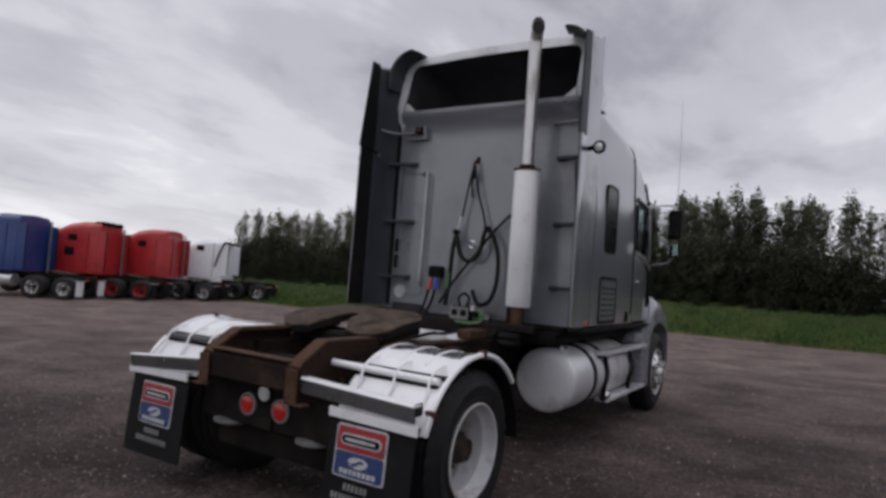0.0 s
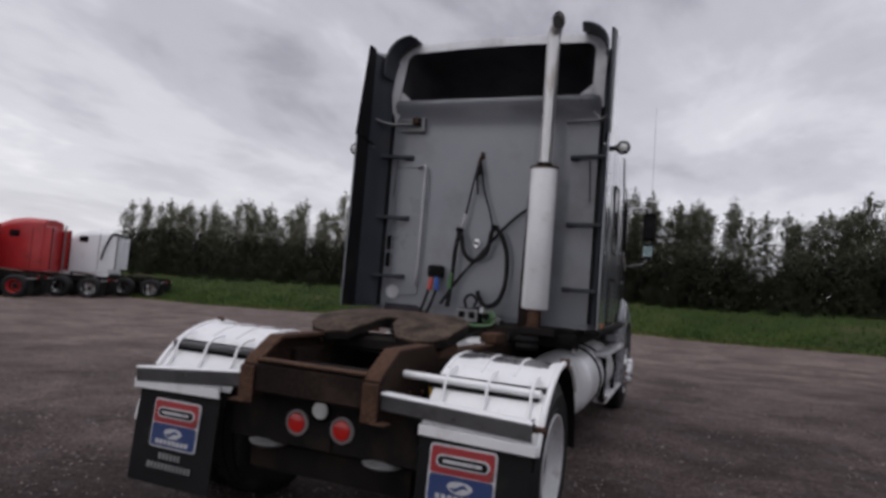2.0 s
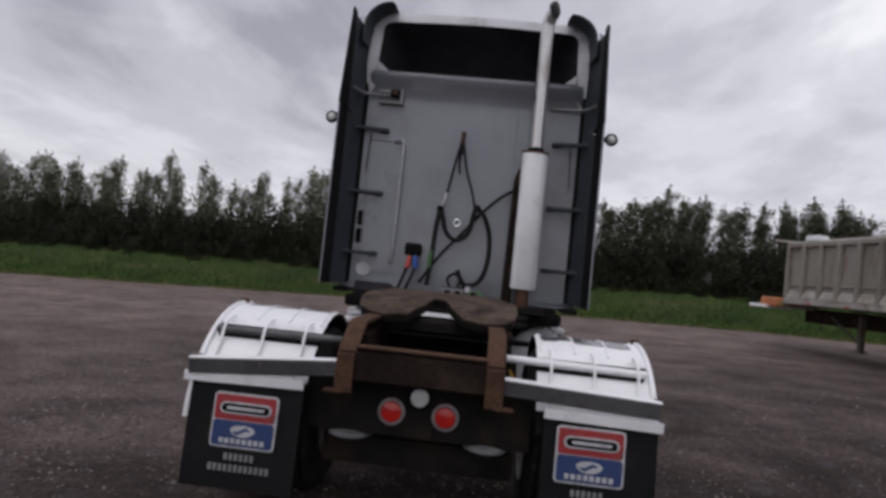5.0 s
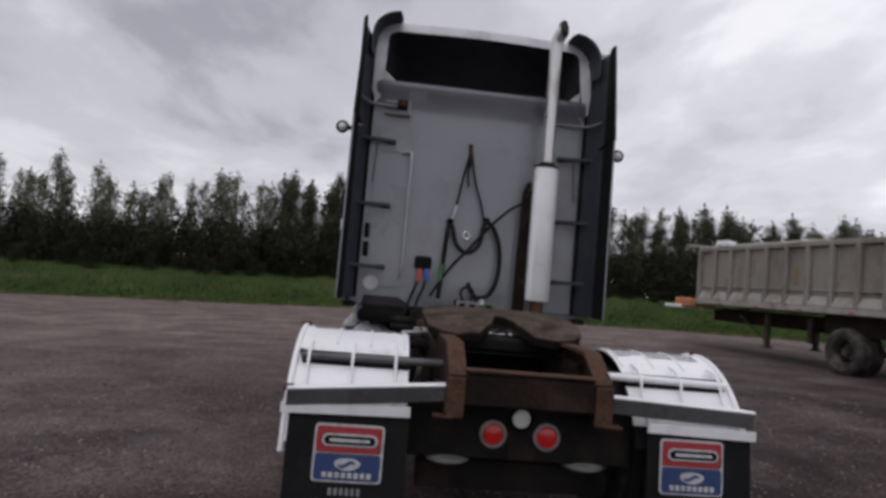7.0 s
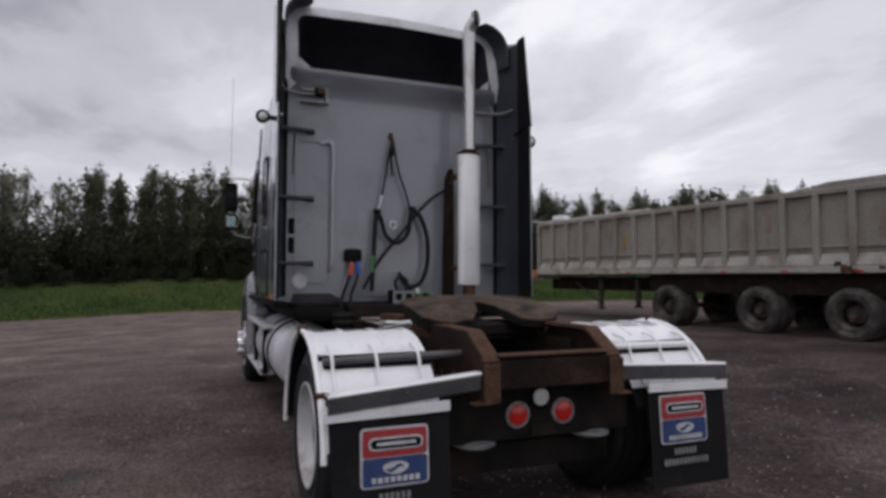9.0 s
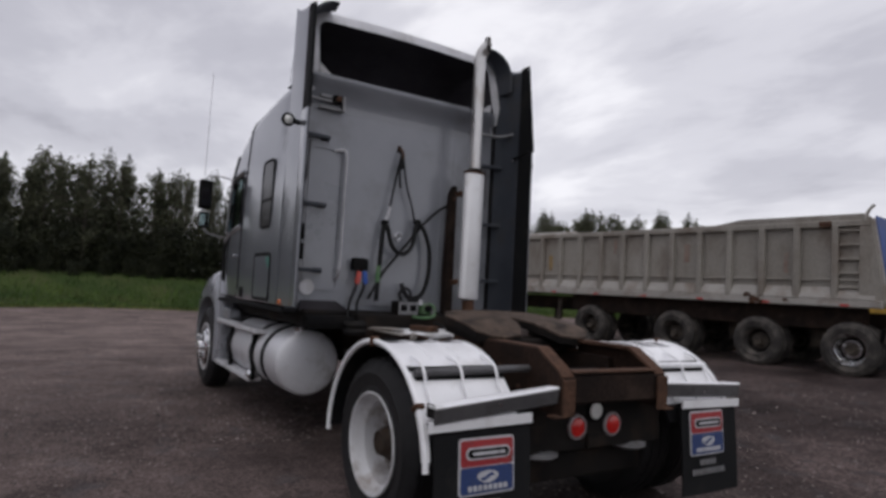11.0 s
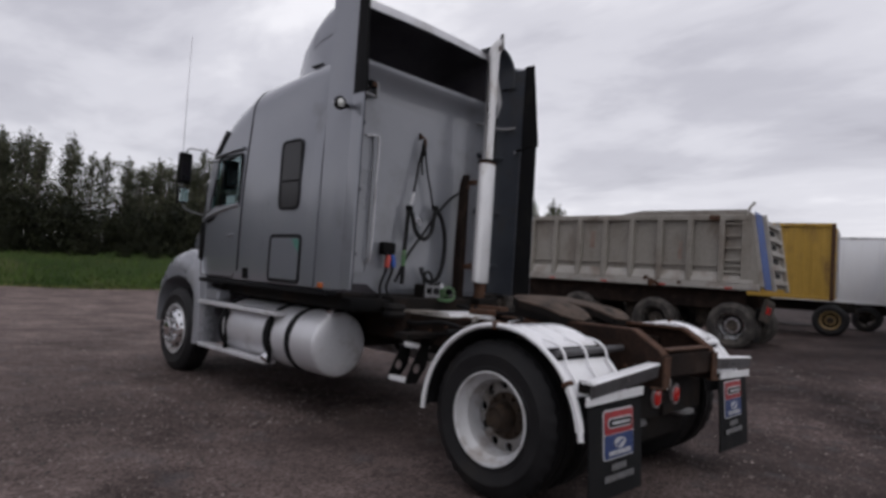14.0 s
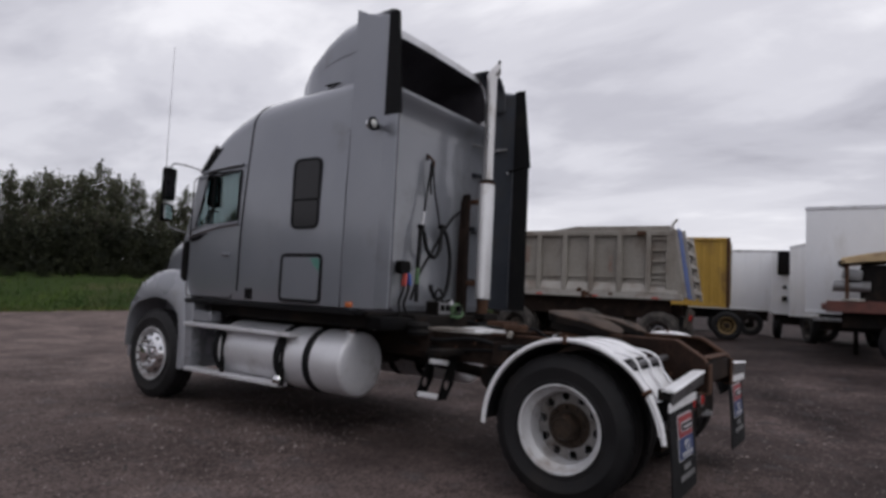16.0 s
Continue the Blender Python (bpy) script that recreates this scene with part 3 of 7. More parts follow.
tagged(new("grass_bank", me), "low bank of rough green grass beside the yard", "grass bank", kind="structure")


# ---- wheels ----
AX = Matrix.Rotation(radians(-90), 4, "Y")  # turns local z to -x, the outer side of a wheel on the left


def tyre_mesh(width, radius, inner, mat, n=96):
    """Tyre about the x axis, its outer wall at -width/2, with bead ring, sidewall ribs and shoulder lugs."""
    w, r, i = width / 2, radius, inner
    prof = [(i, -w + 0.035), (i + 0.012, -w + 0.012), (i + 0.030, -w + 0.006), (i + 0.034, -w - 0.002), (i + 0.046, -w - 0.003), (i + 0.050, -w + 0.001)]
    prof += [(i + 0.075, -w - 0.005), (r - 0.115, -w - 0.009), (r - 0.105, -w - 0.013), (r - 0.095, -w - 0.013), (r - 0.088, -w - 0.006), (r - 0.06, -w + 0.004), (r - 0.020, -w + 0.020), (r - 0.002, -w + 0.040)]
    lug = len(prof) - 1
    for c in (-0.55, 0.0, 0.55):
        prof += [(r, c * w - 0.008), (r - 0.014, c * w - 0.006), (r - 0.014, c * w + 0.006), (r, c * w + 0.008)]
    prof += [(q, -h) for q, h in prof[lug::-1]]
    last = len(prof)

    def wob(k, s, q):
        return q - 0.012 if s % 3 == 0 and (k in (lug - 1, lug, lug + 1) or last - k in (lug, lug + 1, lug + 2)) else q

    bm = lathe(bmesh.new(), prof, AX, n, wob)
    bmesh.ops.recalc_face_normals(bm, faces=bm.faces)
    me = bpy.data.meshes.new("tyre")
    bm.to_mesh(me)
    bm.free()
    me.materials.append(mat)
    me.shade_smooth()
    me.set_sharp_from_angle(angle=radians(32))
    return me


def rim_mesh(mat, deep, n=120, holes=10, disc=None):
    """Disc wheel about the x axis: rolled flange, barrel, and a disc with oval hand holes, set in by deep (0: proud)."""
    bm = bmesh.new()
    f = -0.135
    barrel = [(0.288, f + 0.012), (0.303, f - 0.002), (0.307, f - 0.010), (0.303, f - 0.017), (0.292, f - 0.016), (0.283, f + 0.002), (0.279, f + 0.034), (0.262, f + 0.050), (0.256, f + 0.060), (0.250, f + 0.066), (0.247, f + deep * 0.75), (0.240, f + deep)]
    lathe(bm, [(r, -h) for r, h in barrel], AX, n)
    lathe(bm, [(0.292, -f - 0.012), (0.292, f + 0.02), (0.262, f + 0.03)], AX, n)
    d = f + deep
    step = n // holes
    half, mid = (4 if n > 100 else 3), step // 2
    rows = [[], [], [], []]
    for i in range(n):
        u = ((i % step) - mid) / half
        gap = 0.003 + (0.029 * math.sqrt(1 - u * u) if abs(u) < 1 else 0.0)
        for row, (r, h) in enumerate(((0.240, d), (0.205 + gap, d - 0.004), (0.205 - gap, d - 0.006), (0.105, d - 0.006))):
            a = 2 * math.pi * i / n
            rows[row].append(bm.verts.new(AX @ Vector((r * math.cos(a), r * math.sin(a), -h))))
    for a in range(3):
        for i in range(n):
            j = (i + 1) % n
            if a == 1 and mid - half <= i % step < mid + half:
                # a hand hole, with an edge turned inwards
                q = (rows[1][i], rows[1][j], rows[2][j], rows[2][i])
                back = [bm.verts.new(v.co + Vector((0.02, 0, 0))) for v in q]
                for e in (0, 2):
                    bm.faces.new((q[e], q[(e + 1) % 4], back[(e + 1) % 4], back[e]))
                continue
            bm.faces.new((rows[a][i], rows[a][j], rows[a + 1][j], rows[a + 1][i])).material_index = 1
    bmesh.ops.recalc_face_normals(bm, faces=bm.faces)
    me = bpy.data.meshes.new("rim")
    bm.to_mesh(me)
    bm.free()
    me.materials.append(mat)
    me.materials.append(disc or mat)
    me.shade_smooth()
    me.set_sharp_from_angle(angle=radians(40))
    return me


def hub_mesh(mat, base, out, rad=0.105):
    """Hub from the disc outwards, with a ring of studs, about the x axis; base and out are x places."""
    bm = bmesh.new()
    lathe(bm, [(0.158, -base), (0.158, -base + 0.006), (0.12, -base + 0.012), (rad, -base + 0.02), (rad * 0.95, -(base * 0.35 + out * 0.65)), (rad * 0.7, -out + 0.012), (rad * 0.62, -out), (0.001, -out)], AX, 24)
    bmesh.ops.recalc_face_normals(bm, faces=bm.faces)
    me = bpy.data.meshes.new("hub")
    bm.to_mesh(me)
    bm.free()
    me.materials.append(mat)
    me.shade_smooth()
    me.set_sharp_from_angle(angle=radians(35))
    return me


TYRE = tyre_mesh(0.285, 0.515, 0.288, M_TYRE)
TYRE_DUST = tyre_mesh(0.285, 0.51, 0.288, M_TYRE_DUST, 60)
RIM_DUAL = rim_mesh(M_WHEELW, 0.185, 160, 10, M_DISC)
RIM_DUST = rim_mesh(M_TYRE_DUST, 0.17, 40)
RIM_ALU = rim_mesh(M_CHROME, 0.16, 40)
RIM_YEL = rim_mesh(M_YELRIM, 0.15, 40)
RIM_REDW = rim_mesh(M_CABRED, 0.16, 40)
HUB_RUST = hub_mesh(M_HUB, 0.044, -0.080, 0.100)
bm = cyl(bmesh.new(), (0.0, 0, 0), (-0.035, 0, 0), 0.016, 0.013, 6)
NUT = bpy.data.meshes.new("wheel_nut")
bm.to_mesh(NUT)
bm.free()
NUT.materials.append(M_HUB)
# dark ring added behind the hand holes to keep their inside dark
bm = lathe(bmesh.new(), [(0.10, 0.02), (0.225, 0.02), (0.225, 0.06), (0.10, 0.06)], pose(0, 0, 0, 0, 90) @ pose(0, 0, 0.085), 28)
DRUM = bpy.data.meshes.new("brake_drum")
bm.to_mesh(DRUM)
bm.free()
DRUM.materials.append(M_CHASSIS)
HUB_BLACK = hub_mesh(M_CHASSIS, 0.03, -0.09)
HUB_MUD = hub_mesh(M_MUD, 0.03, -0.09)


def wheel(parent, x, y, z, tyre, rim, hub, right=False, spin=0.0, label=""):
    """One wheel as a part of a vehicle: rim, with its tyre and hub under it."""
    w = share("wheel", rim, parent, pose(x, y, z, 0, 0, 180 if right else 0) @ pose(0, 0, 0, spin), label)
    share("tyre", tyre, w)
    share("brake_drum", DRUM, w)
    if hub is not None:
        share("hub", hub, w)
    if hub is HUB_RUST and rim is RIM_DUAL:
        for i in range(10):
            a = 2 * math.pi * i / 10
            share("wheel_nut", NUT, w, pose(0.042, 0.130 * math.cos(a), 0.130 * math.sin(a)))
        for i in range(8):
            a = 2 * math.pi * (i + 0.5) / 8
            share("hub_bolt", NUT, w, pose(-0.062, 0.05 * math.cos(a), 0.05 * math.sin(a)) @ Matrix.Diagonal((0.7, 0.7, 0.7, 1)))
    return w


# ---- the grey tractor ----
truck = tagged(new("semi_truck"), "grey single-axle sleeper tractor with white rear fenders standing in the yard", "truck")
CB = 2.05  # rear wall of the sleeper
KX = 1.09  # half width of the sleeper against its first section

# cab and sleeper shell: half sections from the floor's middle up to the roof's middle
ROWS_Z = (1.34, 1.6, 1.86, 2.06, 2.31, 2.60)


def cab_ring(y, w, zt, r, lean=0.0):
    half = [(0.0, 1.22), (w - 0.06, 1.22), (w - 0.012, 1.245)]
    for z in ROWS_Z:
        half.append((w - 0.03 * smoothstep(2.2, 3.3, z), z))
    wt = w - 0.03 * smoothstep(2.2, 3.3, zt - r)
    half.append((wt, zt - r))
    for i in range(1, 7):
        a = radians(90 * i / 6)
        half.append((wt - r * (1 - math.cos(a)), zt - r * (1 - math.sin(a))))
    half.append((wt * 0.35, zt + 0.03))
    half.append((0.0, zt + 0.04))
    pts = half + [(-x, z) for x, z in half[-2:0:-1]]
    return [(x, y + lean * max(0.0, zt - max(z, 1.95)), z) for x, z in pts]


bm = bmesh.new()
rings = [cab_ring(CB, 1.06 * KX, 3.34, 0.10), cab_ring(CB + 0.012, 1.085 * KX, 3.37, 0.13), cab_ring(CB + 0.05, 1.10 * KX, 3.38, 0.15)]
for y, w, zt, r in ((2.2, 1.105, 3.39, 0.17), (2.5, 1.105, 3.395, 0.20), (2.9, 1.105, 3.385, 0.24), (3.15, 1.105, 3.38, 0.27), (3.4, 1.10, 3.385, 0.30), (3.58, 1.095, 3.36, 0.32), (3.64, 1.0925, 3.35, 0.33), (3.9, 1.082, 3.265, 0.33), (4.08, 1.075, 3.165, 0.31), (4.25, 1.065, 3.01, 0.26), (4.40, 1.05, 2.87, 0.18)):
    rings.append(cab_ring(y, w * KX, zt, r))
rings.append(cab_ring(4.43, 1.0 * KX, 2.74, 0.12, 0.42))
rows = loft(bm, rings, True, False)
bm.faces.new(rows[0])
gone = [f for f in bm.faces if abs(f.calc_center_median().x) > 0.9 and 3.64 < f.calc_center_median().y < 4.40 and 2.06 < f.calc_center_median().z < 2.60]
bmesh.ops.delete(bm, geom=gone, context="FACES")
cab = part("cab", bm, M_PAINT, truck, "grey metallic sleeper cab body", 30)
bm = span(-0.98, 0.98, 4.66, 4.72, 1.22, 1.96)
part("firewall", bm, M_BLACK, truck)
g = part("windscreen", prism(bmesh.new(), [(-0.93, 4.73, 1.97), (0.93, 4.73, 1.97), (0.86, 4.47, 2.66), (-0.86, 4.47, 2.66)], (0, 0.006, 0.002)), M_GLASS, cab, "clear windscreen")
g.visible_shadow = False
# partition and inside of the driver's cab
part("cab_partition", span(-1.04, 1.04, 3.54, 3.58, 1.25, 3.1), M_BLACK, truck)
part("seat", boxed((-0.55, 3.86, 1.66), (0.5, 0.16, 0.6), 0.05, (-10, 0, 0), 2), M_RUBBER, truck)
part("seat", boxed((0.55, 3.86, 1.66), (0.5, 0.16, 0.6), 0.05, (-10, 0, 0), 2), M_RUBBER, truck)
part("dashboard", span(-1.0, 1.0, 4.45, 4.75, 1.5, 2.0, 0.05, 2), M_BLACK, truck)
# rear wall skin, duller than the sides, framed by its moulded edge
part("rear_wall", prism(bmesh.new(), [(a, CB - 0.002, 2.335 + b) for a, b in round_rect(2.20, 2.14, 0.07)], (0, -0.012, 0)), M_PAINT_BACK, cab, "dull grey moulded rear wall")
# pressed vertical seams in the rear wall
for x in (0.46, 0.60):
    part("wall_seam", boxed((x, CB - 0.014, 2.30), (0.018, 0.007, 2.0), 0.003), M_PAINT_BACK, cab)
part("access_panel", ring_panel(-0.001, 0, 0, 0.34, 1.35, 0.05, 0.012, 0.012), M_PAINT_BACK, cab).matrix_basis = pose(-0.83, CB - 0.014, 2.07, 0, 0, 90)



def door_x(y):
    """Half width of the cab beside the doors."""
    return 1.196 - 0.062 * (y - 3.64)


def loft_panel(s):
    """Raised rear corner of the sleeper's side."""
    bm = bmesh.new()
    rings = []
    for z, yf in ((1.25, 2.30), (1.7, 2.29), (2.3, 2.27), (2.7, 2.255), (2.84, 2.23), (2.885, 2.17)):
        x = 1.2045 - 0.0327 * smoothstep(2.2, 3.3, z)
        rings.append([(s * (x - 0.02), 2.09, z), (s * (x + 0.004), 2.09, z), (s * (x + 0.004), yf - 0.09, z), (s * (x + 0.0015), yf - 0.03, z), (s * (x - 0.002), yf + 0.02, z), (s * (x - 0.02), yf + 0.02, z)])
    loft(bm, rings)
    return bm


# seam between cab and sleeper, over the roof
part("cab_seam", tube(bmesh.new(), cab_ring(3.50, 1.0975 * KX, 3.371, 0.31, 0.055)[3:-2], 0.008, 6, 2), M_RUBBER, cab)
for s in (-1, 1):
    # door outline; slanted window with a quarter light behind the front pillar
    part("door_seam", ring_panel(s * KX * 1.082, 4.09, 1.92, 0.84, 1.34, 0.06, 0.006, 0.012), M_BLACK, cab)
    g = part("door_window", prism(bmesh.new(), [(s * door_x(y), y, z) for y, z in ((3.66, 2.085), (3.665, 2.595), (4.125, 2.595), (4.135, 2.055))], (s * -0.005, 0, 0)), M_GLASS, cab, "pale green door glass")
    g.visible_shadow = False
    part("quarter_window", prism(bmesh.new(), [(s * door_x(y), y, z) for y, z in ((4.14, 2.05), (4.14, 2.60), (4.26, 2.60), (4.455, 2.04))], (s * -0.005, 0, 0)), M_GLASS, cab, "pale green quarter light").visible_shadow = False
    part("vent_bar", tube(bmesh.new(), [(s * (door_x(y) + 0.002), y, z) for y, z in ((4.145, 2.05), (4.14, 2.32), (4.13, 2.60))], 0.015, 8, 2), M_BLACK, cab)
    part("front_pillar", prism(bmesh.new(), [(s * (door_x(y) - 0.02), y, z) for y, z in ((4.25, 2.62), (4.47, 2.62), (4.63, 2.00), (4.445, 2.02))], (s * 0.028, 0, 0)), M_PAINT, cab, "slanted grey front pillar")
    part("window_frame", tube(bmesh.new(), [(s * (door_x(y) + 0.001), y, z) for y, z in ((3.65, 2.07), (3.648, 2.3), (3.65, 2.58), (3.68, 2.612), (4.0, 2.615), (4.255, 2.612), (4.35, 2.34), (4.455, 2.035))], 0.013, 8, 2), M_RUBBER, cab)
    part("belt_moulding", tube(bmesh.new(), [(s * (door_x(y) + 0.002), y, z) for y, z in ((3.62, 2.055), (3.9, 2.035), (4.15, 2.005), (4.4, 1.965), (4.60, 1.915))], 0.024, 10, 3), M_PAINT, cab)
    part("mirror_notch", prism(bmesh.new(), [(s * (door_x(y) - 0.01), y, z) for y, z in ((4.20, 1.965), (4.56, 1.90), (4.52, 1.865), (4.34, 1.90))], (s * 0.016, 0, 0)), M_BLACK, cab)
    part("drip_rail", tube(bmesh.new(), [(s * (door_x(y) + 0.004), y, z) for y, z in ((3.62, 2.675), (3.9, 2.672), (4.2, 2.66), (4.40, 2.64))], 0.018, 8, 3), M_PAINT, cab)
    part("door_handle", boxed((s * KX * 1.10, 3.80, 1.72), (0.03, 0.13, 0.035), 0.01), M_PAINT, cab)
    part("corner_panel", loft_panel(s), M_PAINT, cab, "", 40)
    # sleeper window of two tinted panes
    part("window_frame", ring_panel(s * KX * 1.098, 2.61, 2.31, 0.385, 0.69, 0.08, 0.016, 0.025), M_RUBBER, cab)
    part("sleeper_window", side_panel(s * KX * 1.099, 2.61, 2.31, 0.35, 0.65, 0.06, 0.010), M_SMOKE, cab, "dark tinted sleeper window")
    part("window_bar", boxed((s * KX * 1.110, 2.61, 2.25), (0.012, 0.35, 0.02), 0.003), M_RUBBER, cab)
    # luggage hatch
    part("luggage_hatch", side_panel(s * KX * 1.103, 2.62, 1.495, 0.53, 0.42, 0.05, 0.008), M_PAINT, cab)
    part("hatch_seal", ring_panel(s * KX * 1.101, 2.62, 1.495, 0.58, 0.47, 0.065, 0.012, 0.034), M_RUBBER, cab)
    part("marker_lamp", boxed((s * KX * 1.112, 1.955, 1.275), (0.03, 0.085, 0.05), 0.012, seg=2), M_AMBER, cab, "amber side marker lamp")
    part("side_vent", boxed((s * KX * 1.104, 3.38, 1.32), (0.014, 0.11, 0.11), 0.006), M_BLACK, cab)
    part("sill", boxed((s * KX * 1.04, 3.2, 1.205), (0.13, 2.6, 0.05), 0.012), M_RUBBER, cab)
part("hatch_sticker", prism(bmesh.new(), [(-1.1135 * KX, 2.37, 1.56), (-1.1135 * KX, 2.365, 1.66), (-1.1135 * KX, 2.40, 1.69), (-1.1135 * KX, 2.49, 1.685), (-1.1135 * KX, 2.44, 1.62)], (-0.002, 0, 0)), M_TEAL, cab, "torn teal sticker")
for k in range(6):
    part("louvre", boxed((1.115 * KX, 2.62, 1.345 + 0.055 * k), (0.014, 0.40, 0.024), 0.004, (0, 25, 0)), M_INNER, cab)
# visor over the windscreen: a pale shell; a black body draws its shaded underside
bm = bmesh.new()
loft(bm, [[(x, y + 0.06 * (1 - (x / 1.15) ** 2), z) for y, z in ((4.34, 2.655), (4.45, 2.66), (4.33, 2.78), (4.20, 2.915), (4.12, 2.90), (4.03, 2.905), (4.16, 2.80))] for x in (-1.15, -0.6, 0.0, 0.6, 1.15)])
visor = part("sun_visor", bm, M_BLACK, cab, "windscreen visor, its shaded underside a black body behind a pale shell")
bm = bmesh.new()
loft(bm, [[(x, y + 0.06 * (1 - (x / 1.15) ** 2), z) for y, z in ((4.455, 2.655), (4.475, 2.665), (4.36, 2.80), (4.215, 2.955), (4.20, 2.945), (4.34, 2.79))] for x in (-1.14, -0.6, 0.0, 0.6, 1.14)])
part("visor_shell", bm, M_RIMPAINT, visor)
for x in (-0.7, -0.35, 0.0, 0.35, 0.7):
    part("roof_lamp", boxed((x, 4.22, 3.075), (0.12, 0.1, 0.05), 0.02, (20, 0, 0), 2), M_AMBER, cab)

# ---- roof fairing, hollow and open at the back ----
F_STEPS = ((3.18, 0.68, 3.40, 0.10), (3.14, 0.83, 3.53, 0.16), (3.06, 0.92, 3.67, 0.20), (2.90, 0.98, 3.82, 0.22), (2.64, 1.04, 3.96, 0.24), (2.40, 1.075, 4.04, 0.25), (2.20, 1.095, 4.065, 0.25))


def arch(w, zt, r, base, k=8):
    half = [(w, base), (w, base + (zt - r - base) * 0.5), (w, zt - r)]
    for i in range(1, k + 1):
        a = radians(90 * i / k)
        half.append((w - r * (1 - math.cos(a)), zt - r * (1 - math.sin(a))))
    half.append((w * 0.35, zt + 0.02))
    return half + [(0.0, zt + 0.025)] + [(-x, z) for x, z in half[::-1]]


def rim_y(z):
    """The rear edge of the fairing leans forwards with height."""
    return 1.925 + 0.24 * max(0.0, z - 3.41) + 0.5 * max(0.0, 3.41 - z)


bm = bmesh.new()
loft(bm, [[(x, y, z) for x, z in arch(w, zt, r, 3.2)] for y, w, zt, r in F_STEPS] + [[(x, rim_y(z) + 0.03, z) for x, z in arch(1.105, 4.07, 0.25, 3.2)]], False, False)
fairing = part("roof_fairing", bm, M_PAINT, truck, "hollow grey roof fairing open at the rear", 40)
# light rim round the opening, and the dark hollow behind it
o = arch(1.105, 4.07, 0.25, 3.18)
i_ = arch(0.985, 3.965, 0.10, 3.42)
i_[0], i_[-1] = (0.875, 3.415), (-0.875, 3.415)
i_[1], i_[-2] = (0.99, 3.52), (-0.99, 3.52)
bm = bmesh.new()
loft(bm, [[(x, rim_y(z) + 0.06, z) for x, z in o], [(x, rim_y(z) + 0.012, z) for x, z in o], [(x * 0.995, rim_y(z), z - 0.012) for x, z in o], [(x, rim_y(z) + 0.005, z) for x, z in i_], [(x, rim_y(z) + 0.075, z) for x, z in i_]], False, False)
part("fairing_rim", bm, M_RIMPAINT, fairing, "pale grey rim of the fairing opening", 40)
bm = bmesh.new()
rings = []
for x, k in ((-1.10, 0.3), (-1.0, 1.0), (-0.5, 1.0), (0.0, 1.0), (0.5, 1.0), (1.0, 1.0), (1.10, 0.3)):
    rings.append([(x, 2.036 - k * d, z) for d, z in ((0.098, 3.42), (0.110, 3.412), (0.115, 3.395), (0.105, 3.36), (0.075, 3.315), (0.042, 3.27), (0.018, 3.22), (0.005, 3.16), (0.001, 3.10))] + [(x, 2.06, 3.10), (x, 2.06, 3.42)])
loft(bm, rings)
part("lower_lip", bm, M_PAINT_BACK, fairing, "", 60)
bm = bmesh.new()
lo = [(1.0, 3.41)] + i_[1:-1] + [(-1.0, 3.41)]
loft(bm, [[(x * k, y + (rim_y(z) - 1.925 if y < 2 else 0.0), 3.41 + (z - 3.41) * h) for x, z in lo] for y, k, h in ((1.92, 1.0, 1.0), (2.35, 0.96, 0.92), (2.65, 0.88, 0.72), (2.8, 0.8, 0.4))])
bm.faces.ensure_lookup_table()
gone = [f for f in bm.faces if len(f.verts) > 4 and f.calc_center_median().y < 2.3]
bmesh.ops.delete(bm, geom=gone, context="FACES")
part("fairing_hollow", bm, M_CAVITY, fairing, "inside of the roof fairing, its depth shade coloured in")
for s in (-1, 1):
    part("fairing_slit", boxed((s * 1.045, 2.47, 3.40), (0.10, 0.20, 0.008), 0.003), M_BLACK, fairing)

